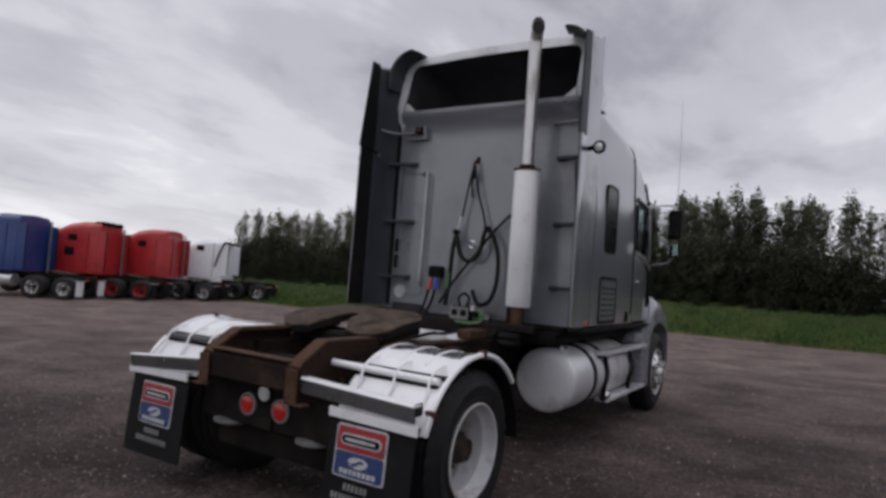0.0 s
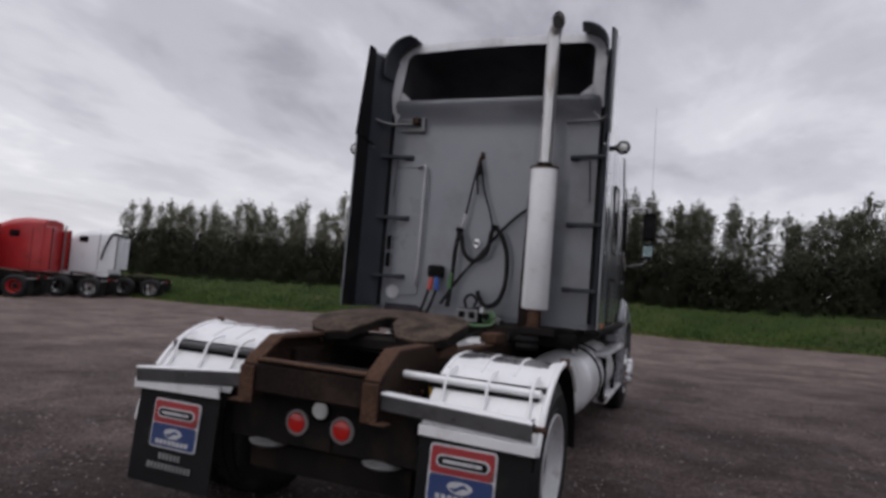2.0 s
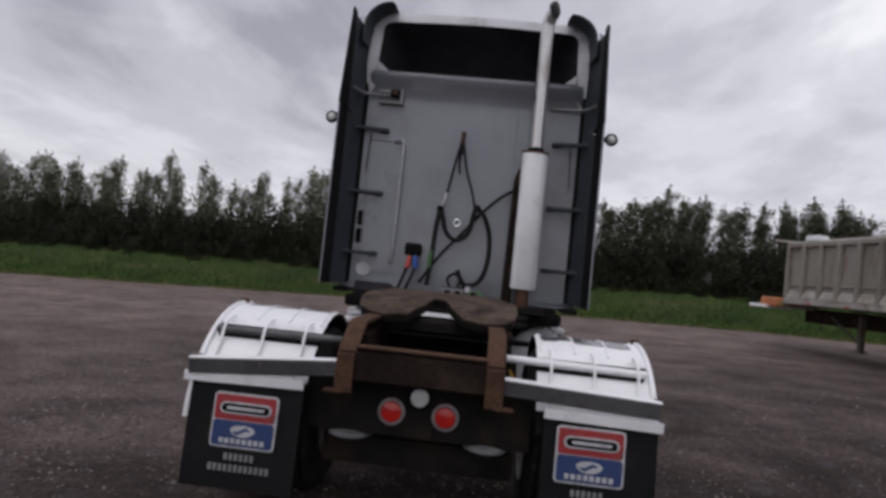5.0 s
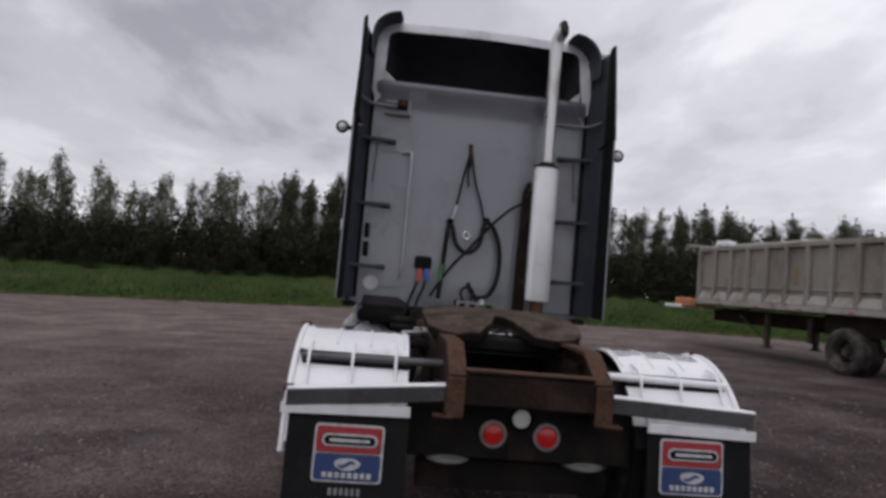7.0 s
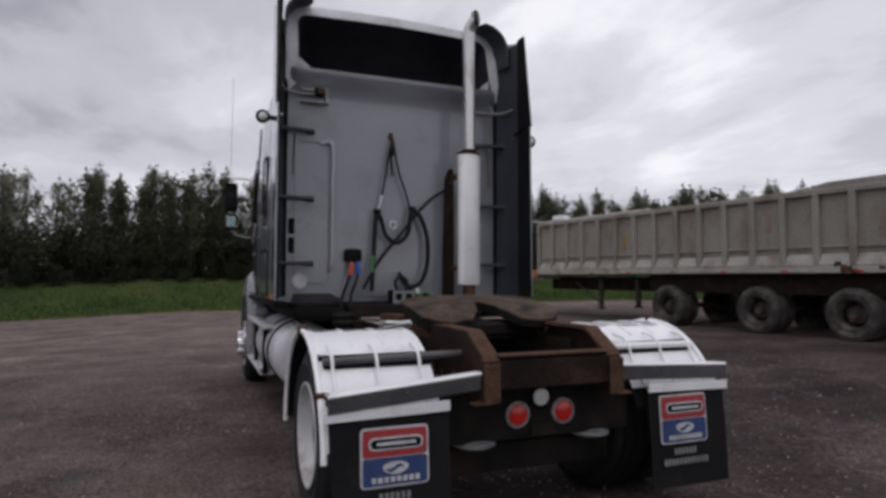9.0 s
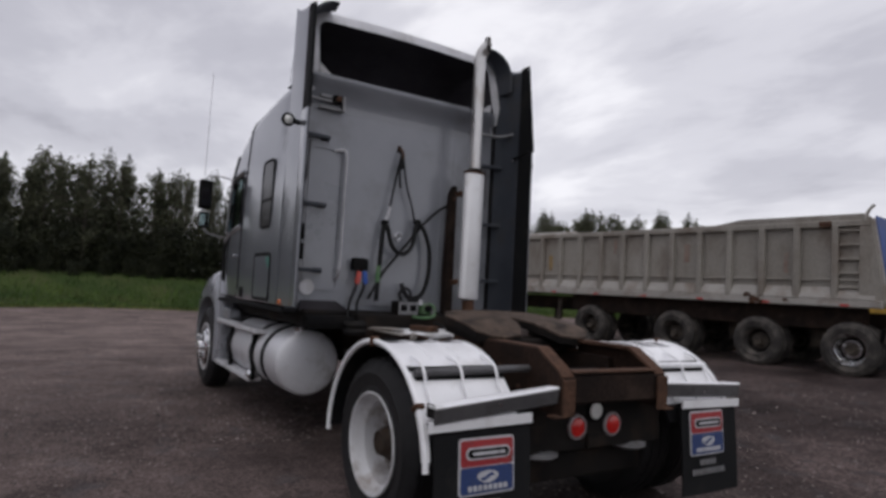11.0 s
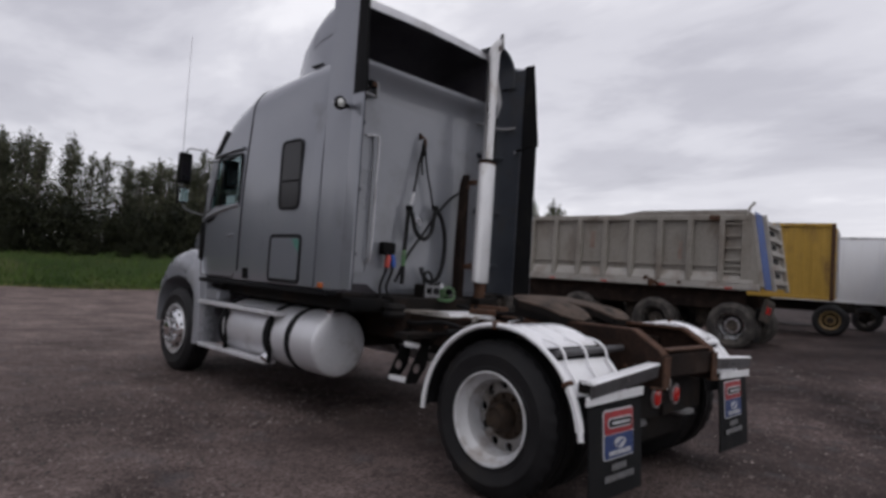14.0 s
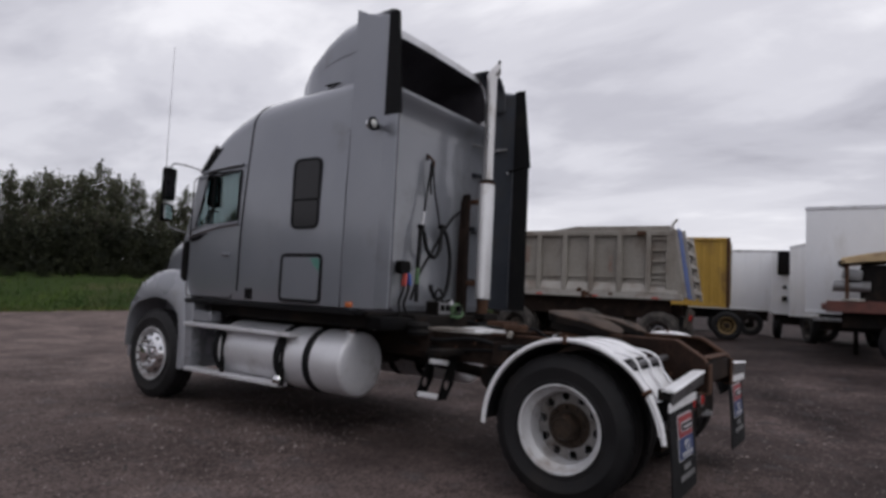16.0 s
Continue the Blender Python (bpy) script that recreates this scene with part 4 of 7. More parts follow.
# ---- side extenders ----
for s in (-1, 1):
    bm = bmesh.new()
    plan = [(1.205, 2.07), (1.214, 1.92), (1.219, 1.78), (1.222, 1.65)]
    inner = [(1.075, 2.04), (1.125, 1.985), (1.165, 1.89), (1.188, 1.75), (1.198, 1.65)]
    tops = (4.01, 3.93, 3.87, 3.87)
    rings = []
    for z in (1.25, 1.6, 2.2, 2.95, 3.4, 3.80, 3.90):
        hi = z > 3.85
        rings.append([(s * x, y, tops[k] if hi else z) for k, (x, y) in enumerate(plan)] + [(s * (x - 0.02), y, tops[k] if hi else z) for k, (x, y) in reversed(list(enumerate(plan)))])
    loft(bm, rings)
    ex = part("side_extender", bm, M_PAINT, truck, "grey side extender panel with black rubber trailing edge", 30)
    bm = bmesh.new()
    loft(bm, [[(s * x, y, z) for x, y in inner] for z in (1.27, 2.0, 2.9, 3.86)], False, False)
    part("lining", bm, M_INNER, ex, "dark slate inner lining")
    # black tube painted in for the dark gap between wall and lining
    part("joint_seal", tube(bmesh.new(), [(s * 1.092, CB - 0.030, z) for z in (1.28, 2.0, 2.7, 3.40)], 0.022, 8, 2), M_RUBBER, ex, "black strip drawn for the dark gap along the wall")
    # rubber edges, the upper one wider
    for z0, z1, ya, yb, xa, xb in ((1.26, 2.945, 1.495, 1.505, 1.238, 1.232), (2.95, 3.89, 1.48, 1.575, 1.230, 1.205)):
        bm = bmesh.new()
        loft(bm, [[(s * 1.210, 1.70, z), (s * 1.225, 1.652, z), (s * x1, y1, z), (s * (x1 - 0.014), y1 - 0.004, z), (s * 1.195, 1.65, z), (s * 1.190, 1.70, z)] for z, y1, x1 in ((z0, ya, xa), ((z0 + z1) / 2, (ya + yb) / 2, (xa + xb) / 2), (z1, yb, xb))])
        part("rubber_edge", bm, (M_RUBBER if s < 0 else M_INNER) if z0 > 2 else M_PAINT, ex)
        bm = bmesh.new()
        loft(bm, [[(s * 1.188, 1.69, z), (s * (x1 - 0.018), y1 - 0.010, z), (s * (x1 - 0.022), y1 - 0.008, z), (s * 1.184, 1.688, z)] for z, y1, x1 in ((z0, ya, xa), (z1, yb, xb))])
        part("edge_lining", bm, M_RUBBER, ex, "black rubber inner edge")
    # curled top that carries on the fairing's corner
    bm = bmesh.new()
    a = [(x * s, z) for x, z in arch(1.112, 4.08, 0.25, 3.5)[1:11]]
    loft(bm, [[(x, 2.04, z) for x, z in a], [(x * 1.01, 1.90, z) for x, z in a], [(x * 1.025, 1.80 + 0.12 * max(0, z - 3.8), z) for x, z in a], [(x * 1.013, 1.81 + 0.12 * max(0, z - 3.8), z - 0.015) for x, z in a], [(x * 0.985, 2.02, z - 0.02) for x, z in a]], False, False)
    part("curled_top", bm, M_INNER, ex)
    # painted flare that lifts the fairing's corner into the curled top
    bm = bmesh.new()
    flare = []
    for y, w, zt in ((2.64, 1.042, 3.965), (2.42, 1.078, 4.045), (2.22, 1.10, 4.072), (2.05, 1.112, 4.086), (1.92, 1.118, 4.09)):
        flare.append([(x * s, y, z) for x, z in arch(w, zt, 0.25, 3.5)[1:11]])
    loft(bm, flare, False, False)
    part("corner_flare", bm, M_PAINT, ex)
    # stays between wall and extender
    for z, mat in ((2.83, M_INNER), (2.19, M_INNER), (1.58, M_INNER)):
        bm = boxed((s * 1.005, CB - 0.085, z), (0.36, 0.05, 0.035), 0.006, (0, 0, s * -10))
        box(bm, (s * 0.86, CB - 0.03, z), (0.08, 0.04, 0.05), 0.006)
        part("stay", bm, mat, ex)
    bm = tube(bmesh.new(), [(s * 0.77, CB - 0.03, 3.175), (s * 0.82, CB - 0.07, 3.175), (s * 1.03, CB - 0.12, 3.165), (s * 1.12, CB - 0.17, 3.17), (s * 1.19, CB - 0.26, 3.19)], 0.016)
    part("stay", bm, M_STEEL, ex, "dull steel stay")
    part("strut", tube(bmesh.new(), [(s * 1.215, 1.53, 2.965), (s * 1.19, 1.64, 2.94), (s * 1.165, 1.76, 2.905)], 0.012, 8, 2), M_BLACK, ex)
    part("latch_rod", tube(bmesh.new(), [(s * 1.0, CB - 0.03, 2.80), (s * 1.012, CB - 0.025, 2.60), (s * 1.02, CB - 0.025, 2.41)], 0.007, 6, 2), M_HANGER, ex)
    part("rivet", cyl(bmesh.new(), (s * 1.16, 1.75, 2.90), (s * 1.19, 1.75, 2.90), 0.02), M_CHROME, ex)
    # load lamp on a stalk
    lamp = part("load_lamp", lathe(bmesh.new(), [(0.046 + 0.015 * math.cos(a), 0.018 * math.sin(a)) for a in [2 * math.pi * q / 10 for q in range(11)]], pose(s * 1.33, 1.69, 2.85, 90), 24), M_BLACK, ex, "round load lamp in a black ring")
    part("lens", lathe(bmesh.new(), [(0.001, 0.03), (0.025, 0.026), (0.040, 0.012), (0.040, -0.012), (0.025, -0.026), (0.001, -0.03)], pose(s * 1.33, 1.69, 2.85, 90), 20), M_LENSW, lamp)
    part("stalk", cyl(bmesh.new(), (s * 1.20, 1.74, 2.85), (s * 1.28, 1.70, 2.85), 0.022), M_BLACK, lamp)
    part("lamp_back", lathe(bmesh.new(), [(0.052, 0.0), (0.048, 0.03), (0.03, 0.055), (0.001, 0.06)], pose(s * 1.33, 1.695, 2.85, -90), 20), M_CHROME, lamp)

# ---- fittings on the rear wall ----
bm = tube(bmesh.new(), [(-0.76, CB - 0.02, 2.72), (-0.70, CB - 0.05, 2.735), (-0.655, CB - 0.075, 2.69), (-0.655, CB - 0.075, 2.3), (-0.655, CB - 0.075, 1.8), (-0.665, CB - 0.07, 1.56), (-0.68, CB - 0.015, 1.50)], 0.0125)
part("grab_handle", bm, M_ALU, truck, "tall bent chrome grab handle")
part("wall_disc", cyl(bmesh.new(), (-0.945, CB - 0.01, 1.42), (-0.945, CB - 0.028, 1.42), 0.075, 0.07, 24), M_RIMPAINT, truck, "pale round cover plate")
for z in (1.93, 1.75):
    v = part("rear_vent", back_panel(-1.02, CB - 0.012, z, 0.07, 0.15, 0.02, 0.008), M_BLACK, truck)
    for k in range(4):
        part("slat", boxed((-1.02, CB - 0.022, z - 0.05 + 0.033 * k), (0.055, 0.01, 0.012), 0.002, (30, 0, 0)), M_BLACK, v)
wl_ = part("work_lamp", boxed((-0.79, CB - 0.09, 3.20), (0.09, 0.05, 0.08), 0.015, (0, 0, 6), 2), M_BLACK, truck, "small black work lamp with a red lens")
part("lens", boxed((-0.785, CB - 0.12, 3.20), (0.05, 0.02, 0.05), 0.008), M_RUST, wl_)
part("bracket", boxed((-0.86, CB - 0.06, 3.22), (0.2, 0.03, 0.03), 0.005), M_STEEL, wl_)
part("bracket", boxed((-0.83, CB - 0.06, 3.11), (0.26, 0.03, 0.025), 0.005), M_STEEL, wl_)
part("bracket", boxed((-0.72, CB - 0.06, 3.17), (0.025, 0.06, 0.15), 0.005), M_STEEL, wl_)
# a dark slab on the wall stands for the dark opening
part("wall_cutout", prism(bmesh.new(), [(-1.02, CB - 0.016, 1.20), (-1.0, CB - 0.016, 1.30), (-0.66, CB - 0.016, 1.30), (-0.50, CB - 0.016, 1.20)], (0, -0.03, 0)), M_CAVITY, truck, "dark slab for the cut-out at the foot of the wall")
# hose hanger and air lines
hook = part("hose_hanger", tube(bmesh.new(), [(-0.065, CB - 0.015, 2.86), (-0.065, CB - 0.05, 2.85), (-0.065, CB - 0.10, 2.80), (-0.065, CB - 0.10, 2.75), (-0.065, CB - 0.07, 2.735)], 0.013, 10), M_RUST, truck, "small rusty hose hook")
part("foot_plate", boxed((-0.065, CB - 0.017, 2.855), (0.045, 0.012, 0.07), 0.004), M_FRAME, hook)
part("cord_knot", boxed((-0.068, CB - 0.085, 2.71), (0.040, 0.05, 0.14), 0.018, (0, 4, 0), 2), M_HOSE, hook)
Y = CB - 0.085
LINES = {
    "hanger_cord": [((-0.07, Y, 2.80), (-0.12, Y, 2.55), (-0.17, Y, 2.25), (-0.21, Y, 2.07)), ((-0.06, Y, 2.80), (0.0, Y, 2.50), (0.07, Y, 2.30), (0.12, Y, 2.12)), ((-0.075, Y, 2.8), (-0.08, Y, 2.6), (-0.065, Y, 2.45))],
    "air_hose": [((-0.23, Y, 2.10), (-0.19, Y - 0.03, 2.02), (-0.14, Y - 0.04, 1.86), (-0.03, Y - 0.05, 1.79), (0.08, Y - 0.04, 1.88), (0.12, Y - 0.03, 2.08), (0.16, Y - 0.02, 2.13)), ((0.14, Y, 2.13), (0.22, Y - 0.02, 2.05), (0.29, Y - 0.03, 1.85), (0.29, Y - 0.03, 1.58), (0.22, Y - 0.03, 1.40), (0.10, Y - 0.02, 1.36), (0.03, Y, 1.44), (0.01, Y, 1.50)), ((-0.22, Y, 2.10), (-0.245, Y - 0.02, 1.9), (-0.26, Y - 0.02, 1.6), (-0.28, Y - 0.04, 1.32))],
    "air_line": [((0.50, Y, 2.34), (0.36, Y, 2.25), (0.18, Y, 2.07), (0.02, Y, 1.87), (-0.2, Y, 1.60), (-0.36, Y - 0.03, 1.34))],
}
for kind, sets in LINES.items():
    for pts in sets:
        part(kind, tube(bmesh.new(), pts, {"hanger_cord": 0.011, "air_hose": 0.023, "air_line": 0.015}[kind]), M_HOSE, truck)
for x, z in ((-0.22, 2.09), (0.14, 2.13)):
    part("hose_clip", boxed((x, Y - 0.01, z), (0.07, 0.07, 0.05), 0.015), M_BLACK, truck)
part("clip_ring", lathe(bmesh.new(), [(0.034 + 0.009 * math.cos(a), 0.009 * math.sin(a)) for a in [2 * math.pi * q / 8 for q in range(9)]], pose(-0.045, Y + 0.03, 1.965, 90), 16), M_CHROME, truck)
part("cord_end", tube(bmesh.new(), [(-0.17, Y - 0.005, 2.25), (-0.19, Y - 0.005, 2.16), (-0.21, Y - 0.005, 2.09)], 0.016), M_ALU, truck)
ph = part("coupling_holder", boxed((-0.45, CB - 0.07, 1.66), (0.17, 0.09, 0.13), 0.035, seg=2), M_BLACK, truck, "black holder with red and blue air couplings")
part("coupling", boxed((-0.48, CB - 0.12, 1.53), (0.045, 0.05, 0.13), 0.02, (0, 8, 0), 2), M_REDPLASTIC, ph, "red air coupling")
part("coupling", boxed((-0.41, CB - 0.12, 1.535), (0.045, 0.05, 0.13), 0.02, (0, -8, 0), 2), M_BLUEPLASTIC, ph, "blue air coupling")
part("air_hose", tube(bmesh.new(), [(-0.48, CB - 0.1, 1.62), (-0.50, CB - 0.13, 1.45), (-0.55, CB - 0.12, 1.30), (-0.60, CB - 0.2, 1.15)], 0.014), M_HOSE, truck)
part("air_hose", tube(bmesh.new(), [(-0.41, CB - 0.1, 1.62), (-0.42, CB - 0.13, 1.45), (-0.48, CB - 0.13, 1.28), (-0.5, CB - 0.25, 1.15)], 0.014), M_HOSE, truck)
# valve box with green parts on the deck
vb = part("valve_box", span(-0.12, 0.10, 1.76, 1.92, 1.20, 1.33, 0.012), M_CHASSIS, truck, "dark valve box with a grey face plate")
part("face_plate", span(-0.115, 0.095, 1.754, 1.759, 1.205, 1.325, 0.002), M_STEEL, vb)
part("cap", boxed((-0.06, 1.750, 1.27), (0.06, 0.03, 0.06), 0.008), M_BLACK, vb)
part("cap", boxed((0.04, 1.750, 1.27), (0.06, 0.03, 0.06), 0.008), M_BLACK, vb)
gv = part("green_valve", boxed((0.19, 1.800, 1.26), (0.11, 0.10, 0.11), 0.03, (0, 0, 12), 2), M_GREEN, truck, "dusty green valve body")
part("collar", cyl(bmesh.new(), (0.19, 1.730, 1.27), (0.19, 1.690, 1.27), 0.035, 0.03, 12), M_BLACK, gv)
part("collar", cyl(bmesh.new(), (0.13, 1.780, 1.30), (0.13, 1.780, 1.35), 0.028, 0.024, 12), M_ALU, gv)
part("fitting", boxed((0.275, 1.800, 1.24), (0.07, 0.06, 0.06), 0.015, (0, 20, 0), 2), M_STEEL, gv)
part("loop_hose", tube(bmesh.new(), [(-0.05, 1.840, 1.33), (-0.07, 1.840, 1.41), (-0.01, 1.840, 1.46), (0.05, 1.840, 1.41), (0.03, 1.820, 1.33), (0.12, 1.780, 1.35)], 0.014), M_HOSE, gv)
part("loop_hose", tube(bmesh.new(), [(0.28, 1.800, 1.24), (0.36, 1.780, 1.22), (0.42, 1.730, 1.14), (0.45, 1.580, 1.08)], 0.016), M_HOSE, gv)
part("green_hose", tube(bmesh.new(), [(0.22, 1.780, 1.32), (0.27, 1.740, 1.28), (0.25, 1.710, 1.20), (0.12, 1.680, 1.18), (0.0, 1.680, 1.19)], 0.014), M_GREEN, truck)
part("green_hose", tube(bmesh.new(), [(-0.268, Y - 0.03, 1.66), (-0.272, Y - 0.03, 1.58), (-0.275, Y - 0.035, 1.50)], 0.024), M_GREEN, truck)

# ---- exhaust stack ----
SX, SY = 0.645, 1.71
stack = part("exhaust_muffler", lathe(bmesh.new(), [(0.06, 1.375), (0.100, 1.38), (0.108, 1.39), (0.108, 2.655), (0.100, 2.67), (0.06, 2.672)], pose(SX, SY, 0, 0, 0, 10) @ Matrix.Diagonal((1.11, 0.72, 1, 1)), 32), M_STACK, truck, "tall exhaust stack with a white perforated heat shield")
bm = bmesh.new()
part("pipe", tube(bm, [(SX, SY, 2.66), (SX, SY, 3.2), (SX, SY, 3.872)], 0.060, 24, 3), M_PIPE, stack, "brushed steel exhaust pipe")
# bent tip with an upright cut, sharp at its upper lip
D = Vector((0.55, -0.83, 0)).normalized()
S = Vector((0, 0, 1)).cross(D)
rings, mouth = [], []
for k in range(9):
    phi = radians(45) * k / 8
    ax = D * math.sin(phi) + Vector((0, 0, 1)) * math.cos(phi)
    nn = D * math.cos(phi) - Vector((0, 0, 1)) * math.sin(phi)
    c = Vector((SX, SY, 3.865)) + D * 0.14 * (1 - math.cos(phi)) + Vector((0, 0, 0.14 * math.sin(phi)))
    rings.append([c + (S * math.cos(2 * math.pi * i / 24) + nn * math.sin(2 * math.pi * i / 24)) * 0.0615 for i in range(24)])
rings.append([p + ax * ((0.094 - (p - Vector((SX, SY, 0))).dot(D)) / ax.dot(D)) for p in rings[-1]])
bm = bmesh.new()
loft(bm, rings, True, False)
part("bent_tip", bm, M_PIPE, stack, "bent pipe end with an upright cut")
mid = sum(rings[-1], Vector()) / 24
bm = bmesh.new()
loft(bm, [[mid + (p - mid) * 0.985 - D * 0.001 for p in rings[-1]], [mid + (p - mid) * 0.93 - D * 0.03 for p in rings[-1]]], True, False)
bm.faces.new([bm.verts.new(mid + (p - mid) * 0.93 - D * 0.03) for p in rings[-1]])
part("sooty_mouth", bm, M_SOOT, stack, "sooty inside of the pipe end")
part("clamp", lathe(bmesh.new(), [(0.060, 2.67), (0.072, 2.675), (0.072, 2.71), (0.060, 2.715)], pose(SX, SY, 0), 20), M_BLACK, stack)
bm = prism(bmesh.new(), [(0.455, CB - 0.20, 1.19), (0.555, CB - 0.20, 1.19), (0.545, CB - 0.20, 2.545), (0.515, CB - 0.20, 2.545), (0.475, CB - 0.20, 2.44), (0.462, CB - 0.20, 1.7)], (0, 0.10, 0))
bmesh.ops.bevel(bm, geom=bm.edges[:], offset=0.012, segments=2, affect="EDGES")
mount = part("stack_mount", bm, M_FRAME, stack, "sooty brown upright behind the muffler", 40)
for z in (2.46, 1.55):
    part("mount_arm", boxed((0.575, CB - 0.22, z), (0.13, 0.14, 0.05), 0.012, (0, -8, 0), 2), M_RUST, mount)
part("mount_bolt", cyl(bmesh.new(), (0.505, CB - 0.20, 2.40), (0.505, CB - 0.22, 2.40), 0.018, n=6), M_RUST, mount)
part("band", lathe(bmesh.new(), [(0.109, 2.66), (0.115, 2.66), (0.115, 2.68), (0.109, 2.68)], pose(SX, SY, 0, 0, 0, 10) @ Matrix.Diagonal((1.11, 0.72, 1, 1)), 24), M_RUST, stack)
part("elbow", tube(bmesh.new(), [(SX, SY, 1.40), (SX, SY, 1.24), (SX - 0.03, SY + 0.04, 1.12), (SX - 0.15, SY + 0.2, 1.05)], 0.062, 16), M_RUST, stack)
part("stack_base", span(0.55, 0.86, 1.62, 1.86, 1.15, 1.22, 0.01), M_CHASSIS, stack)

# ---- chassis ----
for s in (-1, 1):
    bm = span(s * 0.37, s * 0.445, -0.45, 5.6, 0.80, 1.06, 0.01)
    part("frame_rail", bm, M_FRAME, truck, "long dark steel frame rail")
    # sloped rear end of the rail: a web with flanges turned inwards along its edge
    prof = [(-0.10, 1.150), (-0.65, 1.150), (-0.845, 1.030), (-0.872, 0.990), (-0.885, 0.79)]
    bm = prism(bmesh.new(), [(s * 0.418, y, z) for y, z in prof] + [(s * 0.418, -0.5, 0.79), (s * 0.418, -0.10, 0.80)], (s * 0.030, 0, 0))
    bmesh.ops.bevel(bm, geom=bm.edges[:], offset=0.005, segments=1, affect="EDGES")
    web = part("rail_end", bm, M_RUSTDARK, truck, "rusty sloped rear end of the frame rail")
    bm = bmesh.new()
    loft(bm, [[(s * 0.440, y, z + 0.004), (s * 0.345, y, z + 0.004), (s * 0.345, y + 0.006, z - 0.016), (s * 0.440, y + 0.006, z - 0.016)] for y, z in ((-0.10, 1.152), (-0.635, 1.152), (-0.66, 1.146), (-0.842, 1.034), (-0.868, 1.004))])
    part("rail_flange", bm, M_RUST, web)
    part("rail_flange", span(s * 0.350, s * 0.4465, -0.893, -0.879, 0.785, 0.995, 0.005), M_RUST, web)
    part("foot_plate", boxed((s * 0.455, -0.86, 0.788), (0.10, 0.07, 0.014), 0.004), M_RUST, web)
    for y, z in ((-0.62, 0.9), (-0.5, 0.9), (-0.3, 1.0), (-0.3, 0.88)):
        part("bolt", cyl(bmesh.new(), (s * 0.447, y, z), (s * 0.462, y, z), 0.016, n=6), M_RUST, truck)
# dark face, lighter cap: the beam's lit top edge is in these colours
part("cross_beam", span(-0.417, 0.417, -0.868, -0.795, 0.845, 1.010, 0.012), M_FRAME, truck, "rusty rear cross beam")
part("cross_beam", span(-0.352, 0.352, -0.80, -0.45, 0.84, 0.86, 0.006), M_FRAME, truck)
part("beam_cap", span(-0.352, 0.352, -0.878, -0.790, 1.024, 1.038, 0.005), M_RUST, truck)
part("lamp_panel", span(-0.62, 0.62, -0.70, -0.685, 0.535, 0.85, 0.006), M_CHASSIS, truck, "black rear lamp panel")
for y in (0.35, 0.8, 1.5, 2.4, 3.4):
    part("cross_member", span(-0.37, 0.37, y - 0.05, y + 0.05, 0.84, 1.0, 0.01), M_CHASSIS, truck)
for x, z, mat, r in ((-0.15, 0.675, M_LENS, 0.058), (0.15, 0.675, M_LENS, 0.058), (0.0, 0.767, M_LENSW, 0.052)):
    lamp = part("tail_lamp" if mat is M_LENS else "reversing_lamp", lathe(bmesh.new(), [(r + 0.017, 0.0), (r + 0.017, 0.014), (r + 0.004, 0.02), (r, 0.014)], pose(x, -0.70, z, 90), 28), M_GROMMET if mat is M_LENS else M_BLACK, truck, "round red tail lamp in a pale bezel" if mat is M_LENS else "round clear reversing lamp")
    part("lens", lathe(bmesh.new(), [(r, 0.012), (r * 0.92, 0.022), (r * 0.6, 0.028), (0.001, 0.030)], pose(x, -0.70, z, 90), 28), mat, lamp)
# added dark block, filling in the black shadow below the lamps
part("suspension_beam", span(-0.55, 0.55, -0.60, -0.48, 0.33, 0.50, 0.03, 2), M_CHASSIS, truck)
for s in (-1, 1):
    part("brake_chamber", lathe(bmesh.new(), [(0.001, -0.14), (0.07, -0.13), (0.085, -0.08), (0.085, 0.10), (0.06, 0.13), (0.001, 0.14)], pose(s * 0.30, -0.30, 0.52, 90), 18), M_CHASSIS, truck)
    part("spring_seat", boxed((s * 0.42, -0.02, 0.66), (0.16, 0.34, 0.14), 0.03, seg=2), M_CHASSIS, truck)
part("torque_box", span(-0.36, 0.36, -0.42, -0.34, 0.60, 0.98, 0.02), M_CHASSIS, truck)
part("plate_bracket", boxed((0.01, -0.71, 0.585), (0.16, 0.03, 0.09), 0.008), M_CHASSIS, truck)
for s in (-1, 1):
    part("air_bag_cap", lathe(bmesh.new(), [(0.001, -0.03), (0.09, -0.026), (0.125, -0.008), (0.125, 0.012), (0.09, 0.025), (0.001, 0.028)], pose(s * 0.385, -0.62, 0.522), 28), M_STEEL, truck, "dull steel air spring cap")
    part("air_spring", lathe(bmesh.new(), [(0.10, 0.56), (0.125, 0.60), (0.125, 0.70), (0.10, 0.76)], pose(s * 0.40, -0.5, 0.0), 24), M_RUBBER, truck)
    part("suspension_arm", boxed((s * 0.42, 0.05, 0.5), (0.10, 1.3, 0.09), 0.015, (2, 0, 0)), M_CHASSIS, truck)
part("rear_axle", cyl(bmesh.new(), (-0.95, -0.083, 0.52), (0.95, -0.083, 0.52), 0.08), M_CHASSIS, truck)
bm = bmesh.new()
bmesh.ops.create_uvsphere(bm, u_segments=20, v_segments=12, radius=0.24, matrix=pose(0, -0.06, 0.53))
part("differential", bm, M_CHASSIS, truck)
part("drive_shaft", cyl(bmesh.new(), (0, 0.2, 0.58), (0, 2.6, 0.78), 0.055), M_CHASSIS, truck)
part("gearbox", boxed((0, 3.2, 0.88), (0.55, 1.4, 0.5), 0.06, seg=2), M_CHASSIS, truck)
